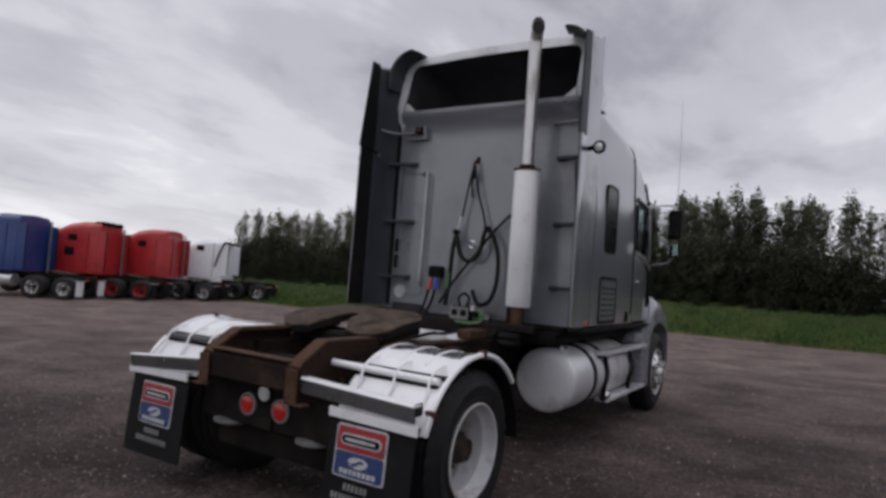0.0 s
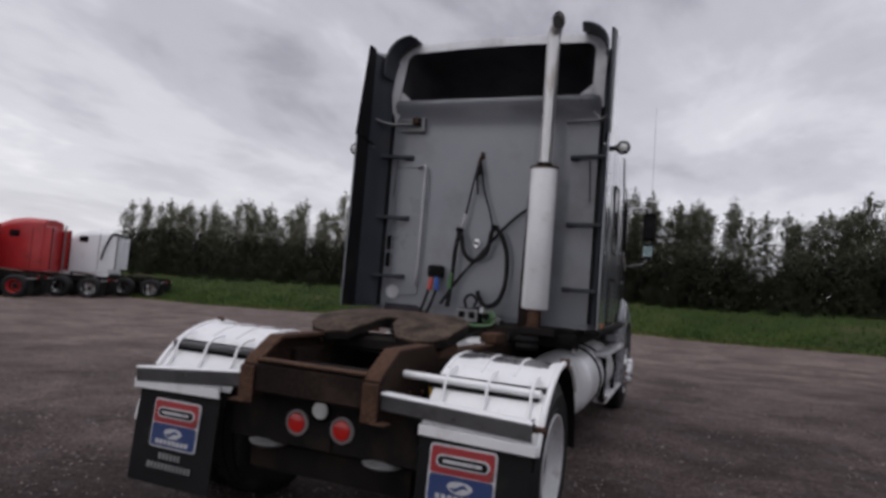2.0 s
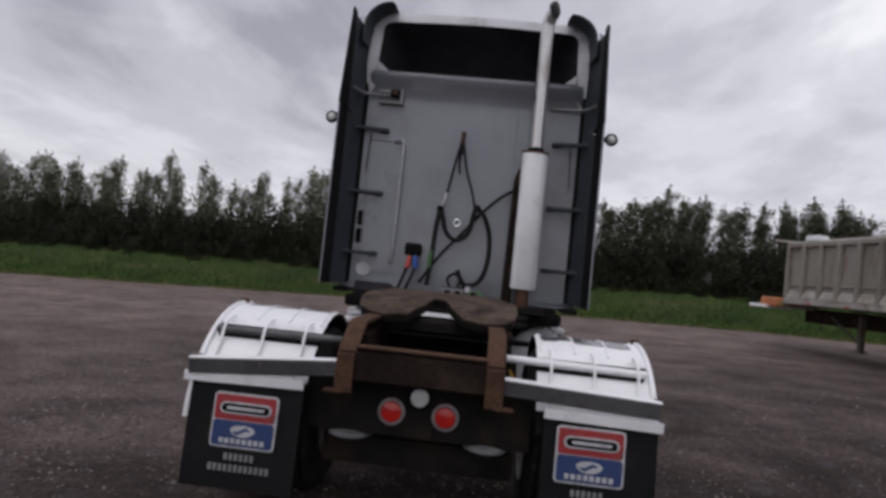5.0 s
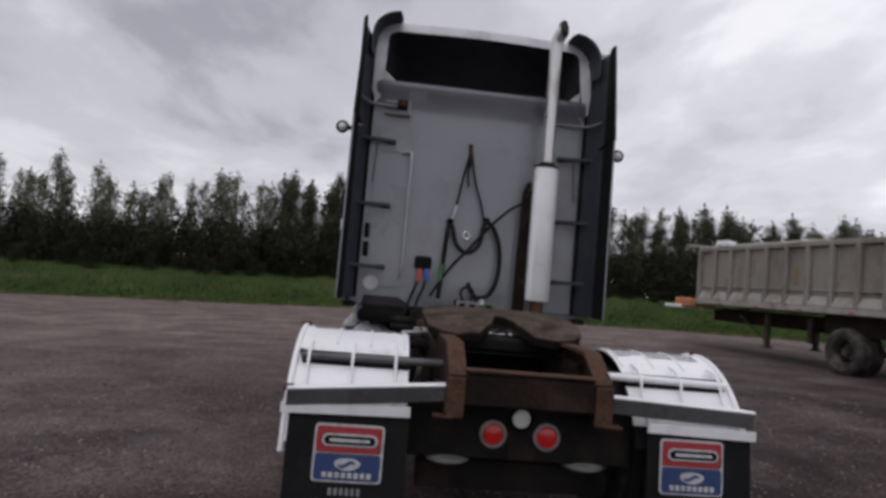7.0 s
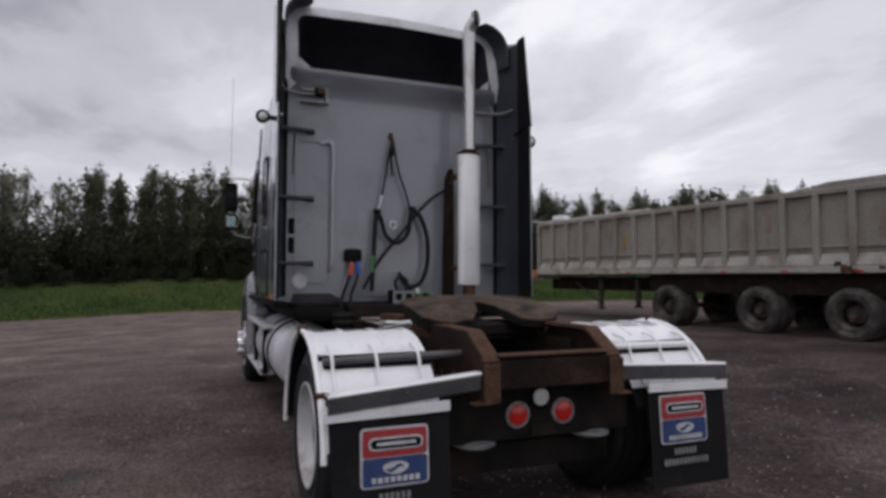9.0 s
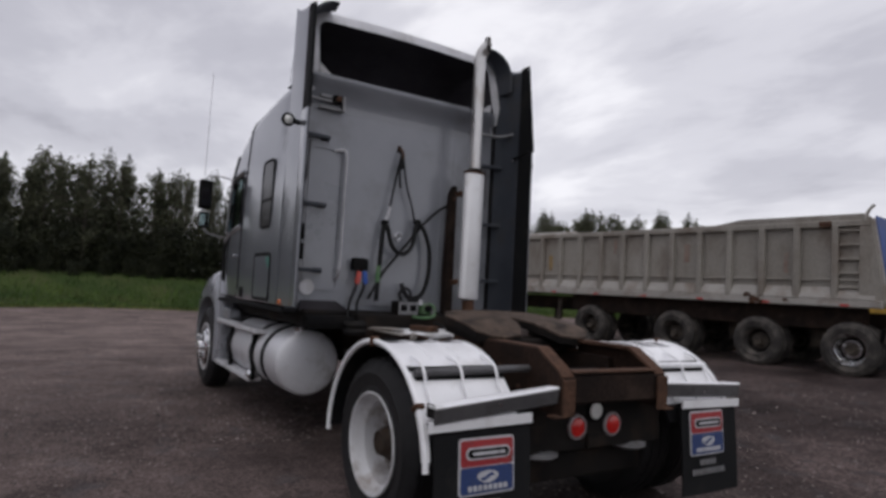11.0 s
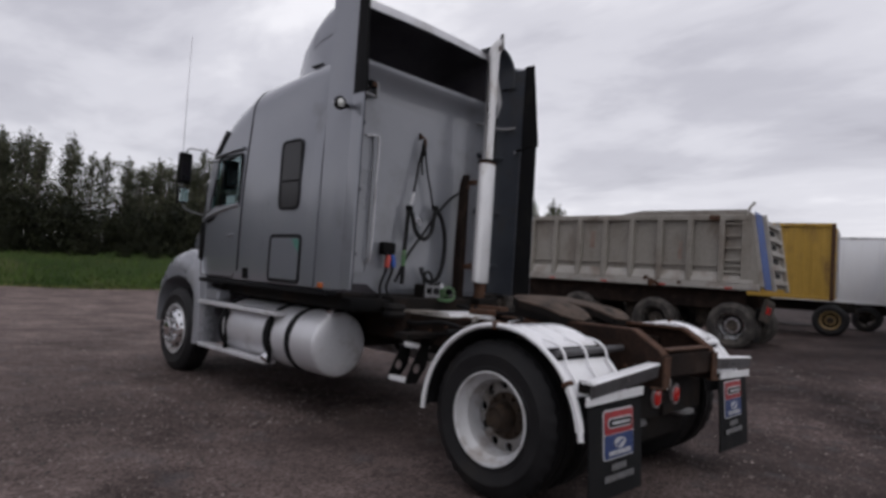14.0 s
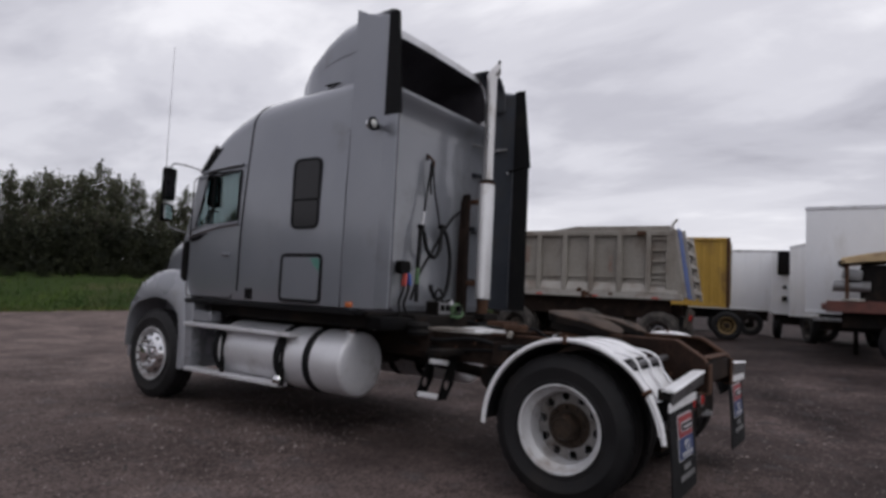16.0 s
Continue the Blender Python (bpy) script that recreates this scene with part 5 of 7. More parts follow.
part("engine", boxed((0, 4.8, 1.05), (0.7, 1.5, 0.7), 0.06, seg=2), M_CHASSIS, truck)
part("cab_floor_frame", span(-1.0, 1.0, 1.93, 4.3, 1.06, 1.215, 0.02), M_CHASSIS, truck)
part("front_axle", cyl(bmesh.new(), (-0.95, 5.10, 0.48), (0.95, 5.10, 0.48), 0.06), M_CHASSIS, truck)
part("rear_cab_mount", span(-0.55, 0.55, 1.72, 1.9, 1.06, 1.2, 0.015), M_CHASSIS, truck)
part("air_tank", lathe(bmesh.new(), [(0.001, -0.36), (0.10, -0.33), (0.12, -0.29), (0.12, 0.29), (0.10, 0.33), (0.001, 0.36)], pose(0.0, 1.0, 0.68, 0, 90), 20), M_CHASSIS, truck)
for s in (-1, 1):
    part("cab_mount", boxed((s * 0.80, 1.82, 1.115), (0.46, 0.22, 0.12), 0.04, (0, 0, s * 4), 2), M_BLACK, truck)
    part("air_bellows", lathe(bmesh.new(), [(0.001, 1.02), (0.09, 1.02), (0.11, 1.05), (0.09, 1.08), (0.11, 1.11), (0.09, 1.14), (0.001, 1.14)], pose(s * 0.62, 1.62, 0.0), 20), M_RUBBER, truck)
part("wire_loom", tube(bmesh.new(), [(-0.47, 1.85, 1.04), (-0.49, 1.5, 0.98), (-0.48, 1.1, 1.02), (-0.49, 0.7, 0.97), (-0.47, 0.45, 1.0)], 0.018), M_HOSE, truck)
part("wire_loom", tube(bmesh.new(), [(-0.46, 1.9, 0.93), (-0.475, 1.4, 0.90), (-0.47, 0.9, 0.93), (-0.48, 0.6, 0.88)], 0.012), M_HOSE, truck)
part("wire_loom", tube(bmesh.new(), [(0.2, 1.6, 1.14), (0.16, 1.2, 1.10), (0.22, 0.9, 1.12), (0.1, 0.65, 1.06)], 0.015), M_HOSE, truck)
part("rail_bracket", boxed((-0.50, 1.62, 0.96), (0.10, 0.12, 0.22), 0.012), M_FRAME, truck)
part("rail_bracket", boxed((-0.50, 0.78, 0.92), (0.10, 0.16, 0.20), 0.012), M_FRAME, truck)
part("rail_bracket", boxed((0.50, 0.80, 0.94), (0.10, 0.20, 0.20), 0.012), M_FRAME, truck)
part("pale_tag", boxed((-0.53, 0.70, 1.09), (0.05, 0.035, 0.06), 0.008, (20, 0, 0)), M_TANLOW, truck)
part("pale_tag", boxed((-0.96, 1.86, 1.10), (0.03, 0.02, 0.10), 0.006, (0, 14, 0)), M_ALU, truck)
part("rail_cap", span(-0.45, -0.36, 1.05, 1.72, 1.062, 1.072, 0.003), M_TANLOW, truck, "dusty pale strip on the rail")
part("rail_cap", span(-0.45, -0.36, 0.42, 1.04, 1.062, 1.072, 0.003), M_RUSTDARK, truck)
part("rail_cap", span(0.36, 0.45, 0.42, 1.45, 1.062, 1.074, 0.003), M_RUST, truck)
for k in range(6):
    part("rail_bolt", cyl(bmesh.new(), (-0.445, 0.5 + 0.2 * k, 0.93 + 0.05 * (k % 2)), (-0.462, 0.5 + 0.2 * k, 0.93 + 0.05 * (k % 2)), 0.016, n=6), M_RUST, truck)
# deck plates in front of the drive axle
bm = bmesh.new()
loft(bm, [[(x, y + 0.03 * k, z) for y, z in ((1.16, 1.005), (1.145, 1.03), (1.15, 1.07), (1.175, 1.088), (1.44, 1.092), (1.45, 1.08), (1.19, 1.07), (1.17, 1.01))] for k, x in enumerate((-0.36, -0.1, 0.15, 0.42))])
plate = part("deck_plate", bm, M_WHITE, truck, "dusty white deck plate with a rolled rear edge")
part("deck_tongue", prism(bmesh.new(), [(-0.36, 1.16, 1.094), (-0.30, 1.45, 1.094), (-0.43, 1.70, 1.080), (-0.46, 1.62, 1.078)], (0, 0, 0.006)), M_TANLOW, plate)
part("deck_bracket", boxed((-0.44, 0.70, 1.15), (0.10, 0.22, 0.05), 0.01, (0, 0, 30)), M_RUST, truck)
part("deck_bracket", boxed((0.40, 1.30, 1.12), (0.14, 0.30, 0.08), 0.01), M_RUST, truck)
part("yellow_spring", tube(bmesh.new(), [(0.50, -0.28, 0.92), (0.52, -0.30, 0.84), (0.55, -0.30, 0.78)], 0.02), M_YELLOW, truck)
for s in (-1, 1):
    part("shock_absorber", cyl(bmesh.new(), (s * 0.52, -0.32, 0.62), (s * 0.50, -0.25, 1.0), 0.035), M_CHASSIS, truck)
# ladder step on the left rail
def holed_plate(y, t, pts, hx, hz, hr, n=32):
    """A plate across the truck with outline pts (x, z), seen from the hole's middle as a star, and one round hole."""
    bm = bmesh.new()
    rows = [[], [], [], []]
    for i in range(n):
        a = 2 * math.pi * i / n
        dx, dz = math.cos(a), math.sin(a)
        far = 9.0
        for (x0, z0), (x1, z1) in zip(pts, pts[1:] + pts[:1]):
            ex, ez = x1 - x0, z1 - z0
            det = dx * -ez + dz * ex
            if abs(det) > 1e-9:
                u = ((x0 - hx) * -ez + (z0 - hz) * ex) / det
                w = (dx * (z0 - hz) - dz * (x0 - hx)) / det
                if u > 0 and -1e-6 <= w <= 1 + 1e-6:
                    far = min(far, u)
        for row, r, yy in ((0, hr, y), (1, far, y), (2, far, y + t), (3, hr, y + t)):
            rows[row].append(bm.verts.new((hx + dx * r, yy, hz + dz * r)))
    for a, b in ((0, 1), (1, 2), (2, 3), (3, 0)):
        for k in range(n):
            j = (k + 1) % n
            bm.faces.new((rows[a][k], rows[a][j], rows[b][j], rows[b][k]))
    return bm


for y in (1.285, 1.525):
    side = part("step_side", holed_plate(y, 0.012, [(-0.57, 0.80), (-0.735, 0.475), (-0.60, 0.465), (-0.49, 0.60), (-0.45, 0.80)], -0.60, 0.60, 0.042), M_BLACK, truck, "black step side with a round hole")
    part("lug", boxed((-0.505, y + 0.006, 0.86), (0.125, 0.012, 0.13), 0.002), M_BLACK, side)
for z, x in ((0.79, -0.555), (0.505, -0.715)):
    part("step_tread", boxed((x + 0.055, 1.411, z - 0.012), (0.12, 0.225, 0.045), 0.010, (0, 10, 0), 2), M_WHITE, truck, "bright aluminium step tread")
part("step_hanger", boxed((-0.62, 1.29, 0.89), (0.4, 0.16, 0.06), 0.01), M_CHASSIS, truck)

# ---- fifth wheel coupling ----
TILT = 7.0
fifth = part("fifth_wheel", boxed((0, 0.10, 1.10), (0.86, 0.30, 0.10), 0.02), M_CHASSIS, truck, "dusty worn fifth wheel coupling plate")
out = [(-0.13, 0.80), (-0.30, 0.78), (-0.43, 0.68), (-0.50, 0.50), (-0.50, 0.15), (-0.48, -0.06), (-0.40, -0.17), (-0.30, -0.21), (-0.17, -0.17), (-0.085, 0.04), (-0.055, 0.20), (-0.04, 0.32)]
out = [(x, -0.2 + (y + 0.2) * 0.66) for x, y in out]
out = out + [(0.0, 0.165)] + [(-x, y) for x, y in out[::-1]]
def plate_mesh(grow, top, low):
    bm = prism(bmesh.new(), [(x * 1.06 * grow, 0.12 + (y - 0.12) * grow, top) for x, y in out], (0, 0, low - top))
    for cut in (-0.14, -0.09, -0.04, 0.01, 0.07, 0.14):
        bmesh.ops.bisect_plane(bm, geom=bm.verts[:] + bm.edges[:] + bm.faces[:], plane_co=(0, cut, 0), plane_no=(0, 1, 0))
    for cut in (-0.44, -0.36, -0.25, -0.16, 0.16, 0.25, 0.36, 0.44):
        bmesh.ops.bisect_plane(bm, geom=bm.verts[:] + bm.edges[:] + bm.faces[:], plane_co=(cut, 0, 0), plane_no=(1, 0, 0))
    for q in bm.verts:
        back = max(0.0, 0.10 - q.co.y)
        q.co.z -= 0.72 * back ** 2 + 0.08 * max(0.0, abs(q.co.x) - 0.36) + 0.006 * noise.noise((q.co.x * 9, q.co.y * 9, 4.0))
    return bm


pl = part("coupling_plate", plate_mesh(1.0, 0.0, -0.012), M_FIFTH, fifth, "brown dusty slotted coupling plate")
pl.matrix_basis = pose(0, 0, 1.262, TILT)
# black lower layer darkens the plate's edges and underside
cast = part("plate_casting", plate_mesh(0.985, -0.012, -0.062), M_CHASSIS, fifth, "black lower layer of the coupling plate")
cast.matrix_basis = pose(0, 0, 1.262, TILT)
for s in (-1, 1):
    part("plate_rib", boxed((s * 0.36, 0.12, 1.17), (0.05, 0.52, 0.11), 0.01, (TILT, 0, 0)), M_CHASSIS, fifth)
    part("plate_rib", boxed((s * 0.46, 0.12, 1.18), (0.03, 0.46, 0.09), 0.01, (TILT, 0, 0)), M_CHASSIS, fifth)
    part("pivot", prism(bmesh.new(), [(s * 0.42, -0.08, 1.06), (s * 0.42, 0.32, 1.06), (s * 0.42, 0.2, 1.2), (s * 0.42, 0.04, 1.2)], (s * 0.03, 0, 0)), M_RUST, fifth)
part("release_handle", cyl(bmesh.new(), (-0.45, 0.3, 1.12), (-0.66, 0.24, 1.11), 0.012), M_ALU, fifth)
part("slide_rail", span(-0.44, -0.36, -0.1, 0.95, 1.06, 1.085), M_RUST, fifth)
part("slide_rail", span(0.36, 0.44, -0.1, 0.95, 1.06, 1.085), M_RUST, fifth)

# ---- rear wheels ----
for s in (-1, 1):
    wheel(truck, s * 1.083, -0.083, 0.520, TYRE, RIM_DUAL, HUB_RUST, s > 0, 8, "white dual wheel with a rusty hub")
    wheel(truck, s * 0.765, -0.083, 0.520, TYRE, RIM_DUAL, None, s < 0, 30)

# ---- rear fenders ----
FR = 0.645


def arc_pt(a, r, x):
    return (x, -0.158 + r * math.cos(radians(a)), 0.487 + r * math.sin(radians(a)))


for s in (-1, 1):
    x0, x1 = s * 0.635, s * 1.268
    bm = bmesh.new()
    rings = []
    angs = [4 + 4.0 * i for i in range(30) if s < 0 or i > 10] + [122]  # front end to the rear shoulder
    for a in angs:
        rings.append([arc_pt(a, FR - 0.012, x1), arc_pt(a, FR, x1), arc_pt(a, FR + 0.008, x1 - s * 0.03), arc_pt(a, FR, x1 - s * 0.06), arc_pt(a, FR, x0), arc_pt(a, FR - 0.006, x0), arc_pt(a, FR - 0.006, x1 - s * 0.02)])
    loft(bm, rings)
    fender = part("rear_fender", bm, M_FENDER, truck, "bright curved half fender over the dual wheels", 40)
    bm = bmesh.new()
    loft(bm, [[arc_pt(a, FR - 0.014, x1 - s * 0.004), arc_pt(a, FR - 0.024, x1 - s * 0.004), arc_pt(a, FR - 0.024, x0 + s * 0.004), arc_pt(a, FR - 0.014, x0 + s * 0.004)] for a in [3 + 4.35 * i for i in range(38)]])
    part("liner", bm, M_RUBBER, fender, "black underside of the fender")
    # lower rear panel under the cross tube
    bm = bmesh.new()
    rings = []
    for a in [126 + 4.5 * i for i in range(7)]:
        rings.append([arc_pt(a, FR - 0.012, x1), arc_pt(a, FR - 0.004, x1), arc_pt(a, FR - 0.004, x0), arc_pt(a, FR - 0.012, x0)])
    loft(bm, rings)
    part("lower_panel", bm, M_FENDER, fender)
    # rolled outer edge, down to the flap
    bm = tube(bmesh.new(), [arc_pt(a, FR + 0.004, x1) for a in range(0 if s < 0 else 42, 176 if s < 0 else 160, 7)], 0.017, 10, 2)
    part("rolled_edge", bm, M_FENDER, fender)
    for a in (88, 146):
        c = arc_pt(a, FR + 0.004, x1)
        part("edge_clip", boxed(c, (0.06, 0.028, 0.06), 0.008, (a - 90, 0, 0)), M_RUST, fender, "rusty clip")
    bm = bmesh.new()
    rings = []
    xs = x1 + s * 0.012
    for a in [148 + (3.2 if s < 0 else 1.3) * i for i in range(8)]:
        rings.append([arc_pt(a, FR + 0.015, xs), arc_pt(a, FR + 0.015, xs - s * 0.036), arc_pt(a, FR - 0.02, xs - s * 0.036), arc_pt(a, FR - 0.02, xs)])
    loft(bm, rings)
    part("edge_strip", bm, M_FENDER, fender)
    # cross tube and ribs
    p = arc_pt(129, FR + 0.028, 0)
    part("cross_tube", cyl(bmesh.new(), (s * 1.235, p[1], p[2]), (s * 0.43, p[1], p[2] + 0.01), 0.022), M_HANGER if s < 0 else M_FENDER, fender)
    part("tube_seat", boxed((s * 0.93, p[1] + 0.02, p[2] - 0.02), (0.60, 0.05, 0.06), 0.01, (-35, 0, 0)), M_BLACK, fender)
    for x in (0.71, 0.95, 1.19):
        bm = tube(bmesh.new(), [arc_pt(a, FR + (0.050 if 122 < a < 134 else 0.016), s * x) for a in (116, 124, 130, 136, 144, 152)], 0.009, 8, 3)
        part("rib", bm, M_FENDER, fender)
    # long ribs over the top, and worn dark strips between them
    for x in (0.66, 0.86, 1.05):
        bm = tube(bmesh.new(), [arc_pt(a, FR + 0.002, s * x) for a in range(60, 118, 8)], 0.008, 6, 2)
        part("seam", bm, M_FENDER, fender)
    bm = bmesh.new()
    rings = []
    for k in range(22):
        x = s * (0.66 + 0.026 * k)
        end = (93 if s < 0 else 102) + 7 * noise.noise((x * 7.0, 1.7, s)) + 3 * noise.noise((x * 23.0, 4.1, s))
        rings.append([arc_pt(58 + (end - 58) * j / 5, FR + 0.004, x) for j in range(6)] + [arc_pt(58 + (end - 58) * j / 5, FR + 0.001, x) for j in range(5, -1, -1)])
    loft(bm, rings)
    part("worn_patch", bm, M_BARE, fender, "bare steel where the white paint has worn off")
    part("front_bracket", cyl(bmesh.new(), (s * 1.1, 0.47, 1.02), (s * 0.43, 0.47, 1.0), 0.022), M_BLACK, fender)

# ---- mud flaps ----
for s, zi, zo in ((-1, 0.897, 0.827), (1, 0.897, 0.864)):
    # hanger: a folded bar, its outer end hanging a little
    bm = bmesh.new()
    rings = []
    for x, z in ((s * 0.447, zi), (s * 1.258, zo)):
        rings.append([(x, -0.815, z + 0.036), (x, -0.822, z + 0.034), (x, -0.815, z - 0.042), (x, -0.802, z - 0.050), (x, -0.798, z - 0.046), (x, -0.806, z + 0.03)])
    loft(bm, rings)
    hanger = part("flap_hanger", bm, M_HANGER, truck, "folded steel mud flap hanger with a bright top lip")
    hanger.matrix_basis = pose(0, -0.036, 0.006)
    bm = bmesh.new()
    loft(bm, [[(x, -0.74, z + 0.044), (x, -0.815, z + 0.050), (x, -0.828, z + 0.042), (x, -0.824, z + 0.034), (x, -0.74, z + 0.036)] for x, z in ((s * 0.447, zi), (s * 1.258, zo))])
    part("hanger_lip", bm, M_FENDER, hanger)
    part("hanger_tube", cyl(bmesh.new(), (s * 0.40, -0.76, zi + 0.02), (s * 1.23, -0.76, zo + 0.02), 0.024), M_BLACK, hanger)
    part("bolt", cyl(bmesh.new(), (s * 0.86, -0.813, 0.868), (s * 0.86, -0.828, 0.868), 0.012, n=6), M_CHROME, hanger)
    part("end_cap", boxed((s * 1.246, -0.765, zo + 0.015), (0.02, 0.09, 0.07), 0.008), M_CHASSIS, hanger)
    zc = 0.78 if s > 0 else 0.775
    part("clamp_strip", boxed((s * (0.952 if s < 0 else 0.975), -0.80, zc), (0.665 if s < 0 else 0.615, 0.014, 0.055), 0.003, (0, s * 1.2, 0)), M_WHITE, hanger, "white clamp strip")
    # the flap itself, slightly bowed
    bm = bmesh.new()
    rings = []
    xi, xo_ = (0.62, 1.240) if s < 0 else (0.675, 1.262)
    for k in range(8):
        z = 0.765 - 0.082 * k
        bow = 0.006 * k + 0.006 * math.sin(k / 7 * 3.1)
        wob = 0.004 * math.sin(k * 1.7)
        rings.append([(s * xi, -0.783 - bow * 0.9, z), (s * (0.94 + wob), -0.786 - bow, z), (s * xo_, -0.783 - bow, z), (s * xo_, -0.773 - bow, z), (s * (0.94 + wob), -0.775 - bow, z), (s * xi, -0.773 - bow * 0.9, z)])
    loft(bm, rings)
    flap = part("mud_flap", bm, M_FLAP, hanger, "black rubber mud flap with a red and blue emblem")
    # emblem: silver border, red field above a blue one, plain shapes in place of marks
    ex, ez = s * 0.92, 0.556 if s < 0 else 0.590
    tiltm = pose(ex, -0.8075, ez, -4.2, 0, 0) @ Matrix.Diagonal((0.95, 1, 0.95, 1))

    def flat(w, h, r, x, z, y, t=0.004):
        bm = prism(bmesh.new(), [(x + a, y, z + b) for a, b in round_rect(w, h, r)], (0, -t, 0))
        return bm

    for nm, args, mat in (("emblem_border", (0.375, 0.305, 0.025, 0, 0, 0.0), M_SILVER), ("emblem_red", (0.352, 0.138, 0.015, 0, 0.072, -0.005), M_RED), ("emblem_blue", (0.352, 0.138, 0.015, 0, -0.072, -0.005), M_BLUE), ("emblem_badge", (0.30, 0.066, 0.033, 0.004, 0.070, -0.010), M_SILVER), ("emblem_badge", (0.276, 0.046, 0.023, 0.004, 0.070, -0.014), M_BLACK), ("emblem_bar", (0.215, 0.016, 0.004, 0.004, 0.070, -0.0185), M_SILVER))+ tuple(("emblem_block", (0.024, 0.028, 0.004, -0.119 + 0.034 * k, -0.113, -0.010), M_SILVER) for k in range(8)):
        o_ = part(nm, flat(*args), mat, flap)
        o_.matrix_basis = tiltm
    bm = prism(bmesh.new(), [(0.07 * math.cos(a) + 0.005 * math.sin(2 * a), -0.010, -0.056 + 0.032 * math.sin(a)) for a in [2 * math.pi * q / 24 for q in range(24)]], (0, -0.004, 0))
    part("emblem_oval", bm, M_SILVER, flap).matrix_basis = tiltm
    bm = prism(bmesh.new(), [(0.05 * math.cos(a) - 0.004, -0.0145, -0.056 + 0.010 * math.sin(a) + 0.012 * math.sin(math.cos(a) * 3)) for a in [2 * math.pi * q / 24 for q in range(24)]], (0, -0.002, 0))
    part("emblem_swoosh", bm, M_BLUE, flap).matrix_basis = tiltm
    for w, z in ((0.19, -0.20), (0.36, -0.262)):
        n_ = int(w / 0.03)
        for k in range(n_):
            part("faded_letter_bar", flat(0.019, 0.038, 0.003, -w / 2 + 0.03 * (k + 0.5), z, -0.006), M_STEEL, flap).matrix_basis = tiltm

# ---- tanks, steps ----
for s in (-1, 1):
    TXc, TZc, TR = s * 0.865, 0.715, 0.305
    ty = Matrix.Translation((TXc, 0, TZc)) @ Matrix.Rotation(radians(-90), 4, "X")
    t0 = 0.19 if s < 0 else 0.06
    bm = lathe(bmesh.new(), [(0.001, 1.858 + t0), (0.12, 1.862 + t0), (0.22, 1.874 + t0), (0.276, 1.886 + t0), (0.292, 1.894 + t0), (0.302, 1.908 + t0), (TR, 1.925 + t0), (TR, 3.86), (0.29, 3.91), (0.2, 3.94), (0.001, 3.95)], ty, 48)
    tank = part("fuel_tank", bm, M_TANK, truck, "long round aluminium fuel tank", 30)
    for y in (2.51, 2.92, 3.90):
        part("strap", lathe(bmesh.new(), [(TR - 0.002, y - 0.042), (TR + 0.010, y - 0.042), (TR + 0.010, y + 0.042), (TR - 0.002, y + 0.042)], ty, 48), M_RUBBER, tank, "black tank strap")
    part("tank_bracket", boxed((s * 0.56, 2.42, 0.78), (0.14, 0.08, 0.45), 0.01), M_CHASSIS, tank)
    part("tank_bracket", boxed((s * 0.56, 3.6, 0.78), (0.14, 0.08, 0.45), 0.01), M_CHASSIS, tank)
    part("filler_cap", cyl(bmesh.new(), (s * 0.93, 2.15, 1.0), (s * 0.945, 2.15, 1.045), 0.05), M_CHROME, tank)
    for z, ya, yb, xo in ((0.945, 2.72, 4.46, 1.205), (0.458, 2.85, 4.40, 1.205)):
        bm = span(s * (xo - 0.14), s * xo, ya, yb, z - 0.022, z + 0.022, 0.014, 2)
        st = part("cab_step", bm, M_TANK, truck, "long aluminium cab step")
        for k in range(12):
            part("tread_bar", boxed((s * (xo - 0.07), ya + 0.1 + (yb - ya - 0.2) * k / 11, z + 0.024), (0.10, 0.03, 0.006), 0.002), M_ALU, st)
    # tool and battery faces behind the steps, round front strap
    part("step_post", boxed((s * 1.16, 2.84, 0.68), (0.05, 0.05, 0.46), 0.012), M_BLACK, truck)
    part("step_post", boxed((s * 1.16, 3.78, 0.68), (0.04, 0.05, 0.46), 0.012), M_BLACK, truck)
    part("step_end", lathe(bmesh.new(), [(0.001, -0.03), (0.04, -0.028), (0.055, -0.01), (0.055, 0.05), (0.04, 0.06)], pose(s * 1.155, 2.86, 0.50, -90), 20), M_CHROME, truck, "chrome step end")
    part("cab_skirt", span(s * 1.0, s * 1.16, 4.05, 4.42, 0.98, 1.10, 0.02), M_HOOD, truck)

# ---- hood, front fenders, bumper ----
def hood_ring(y, w, zt, zb, r):
    half = [(0.0, zb), (w, zb), (w, (zb + zt - r) / 2), (w, zt - r)]
    for i in range(1, 7):
        a = radians(90 * i / 6)
        half.append((w - r * (1 - math.cos(a)), zt - r * (1 - math.sin(a))))
    half.append((0.0, zt + 0.03))
    pts = half + [(-x, z) for x, z in half[-2:0:-1]]
    return [(x, y, z) for x, z in pts]


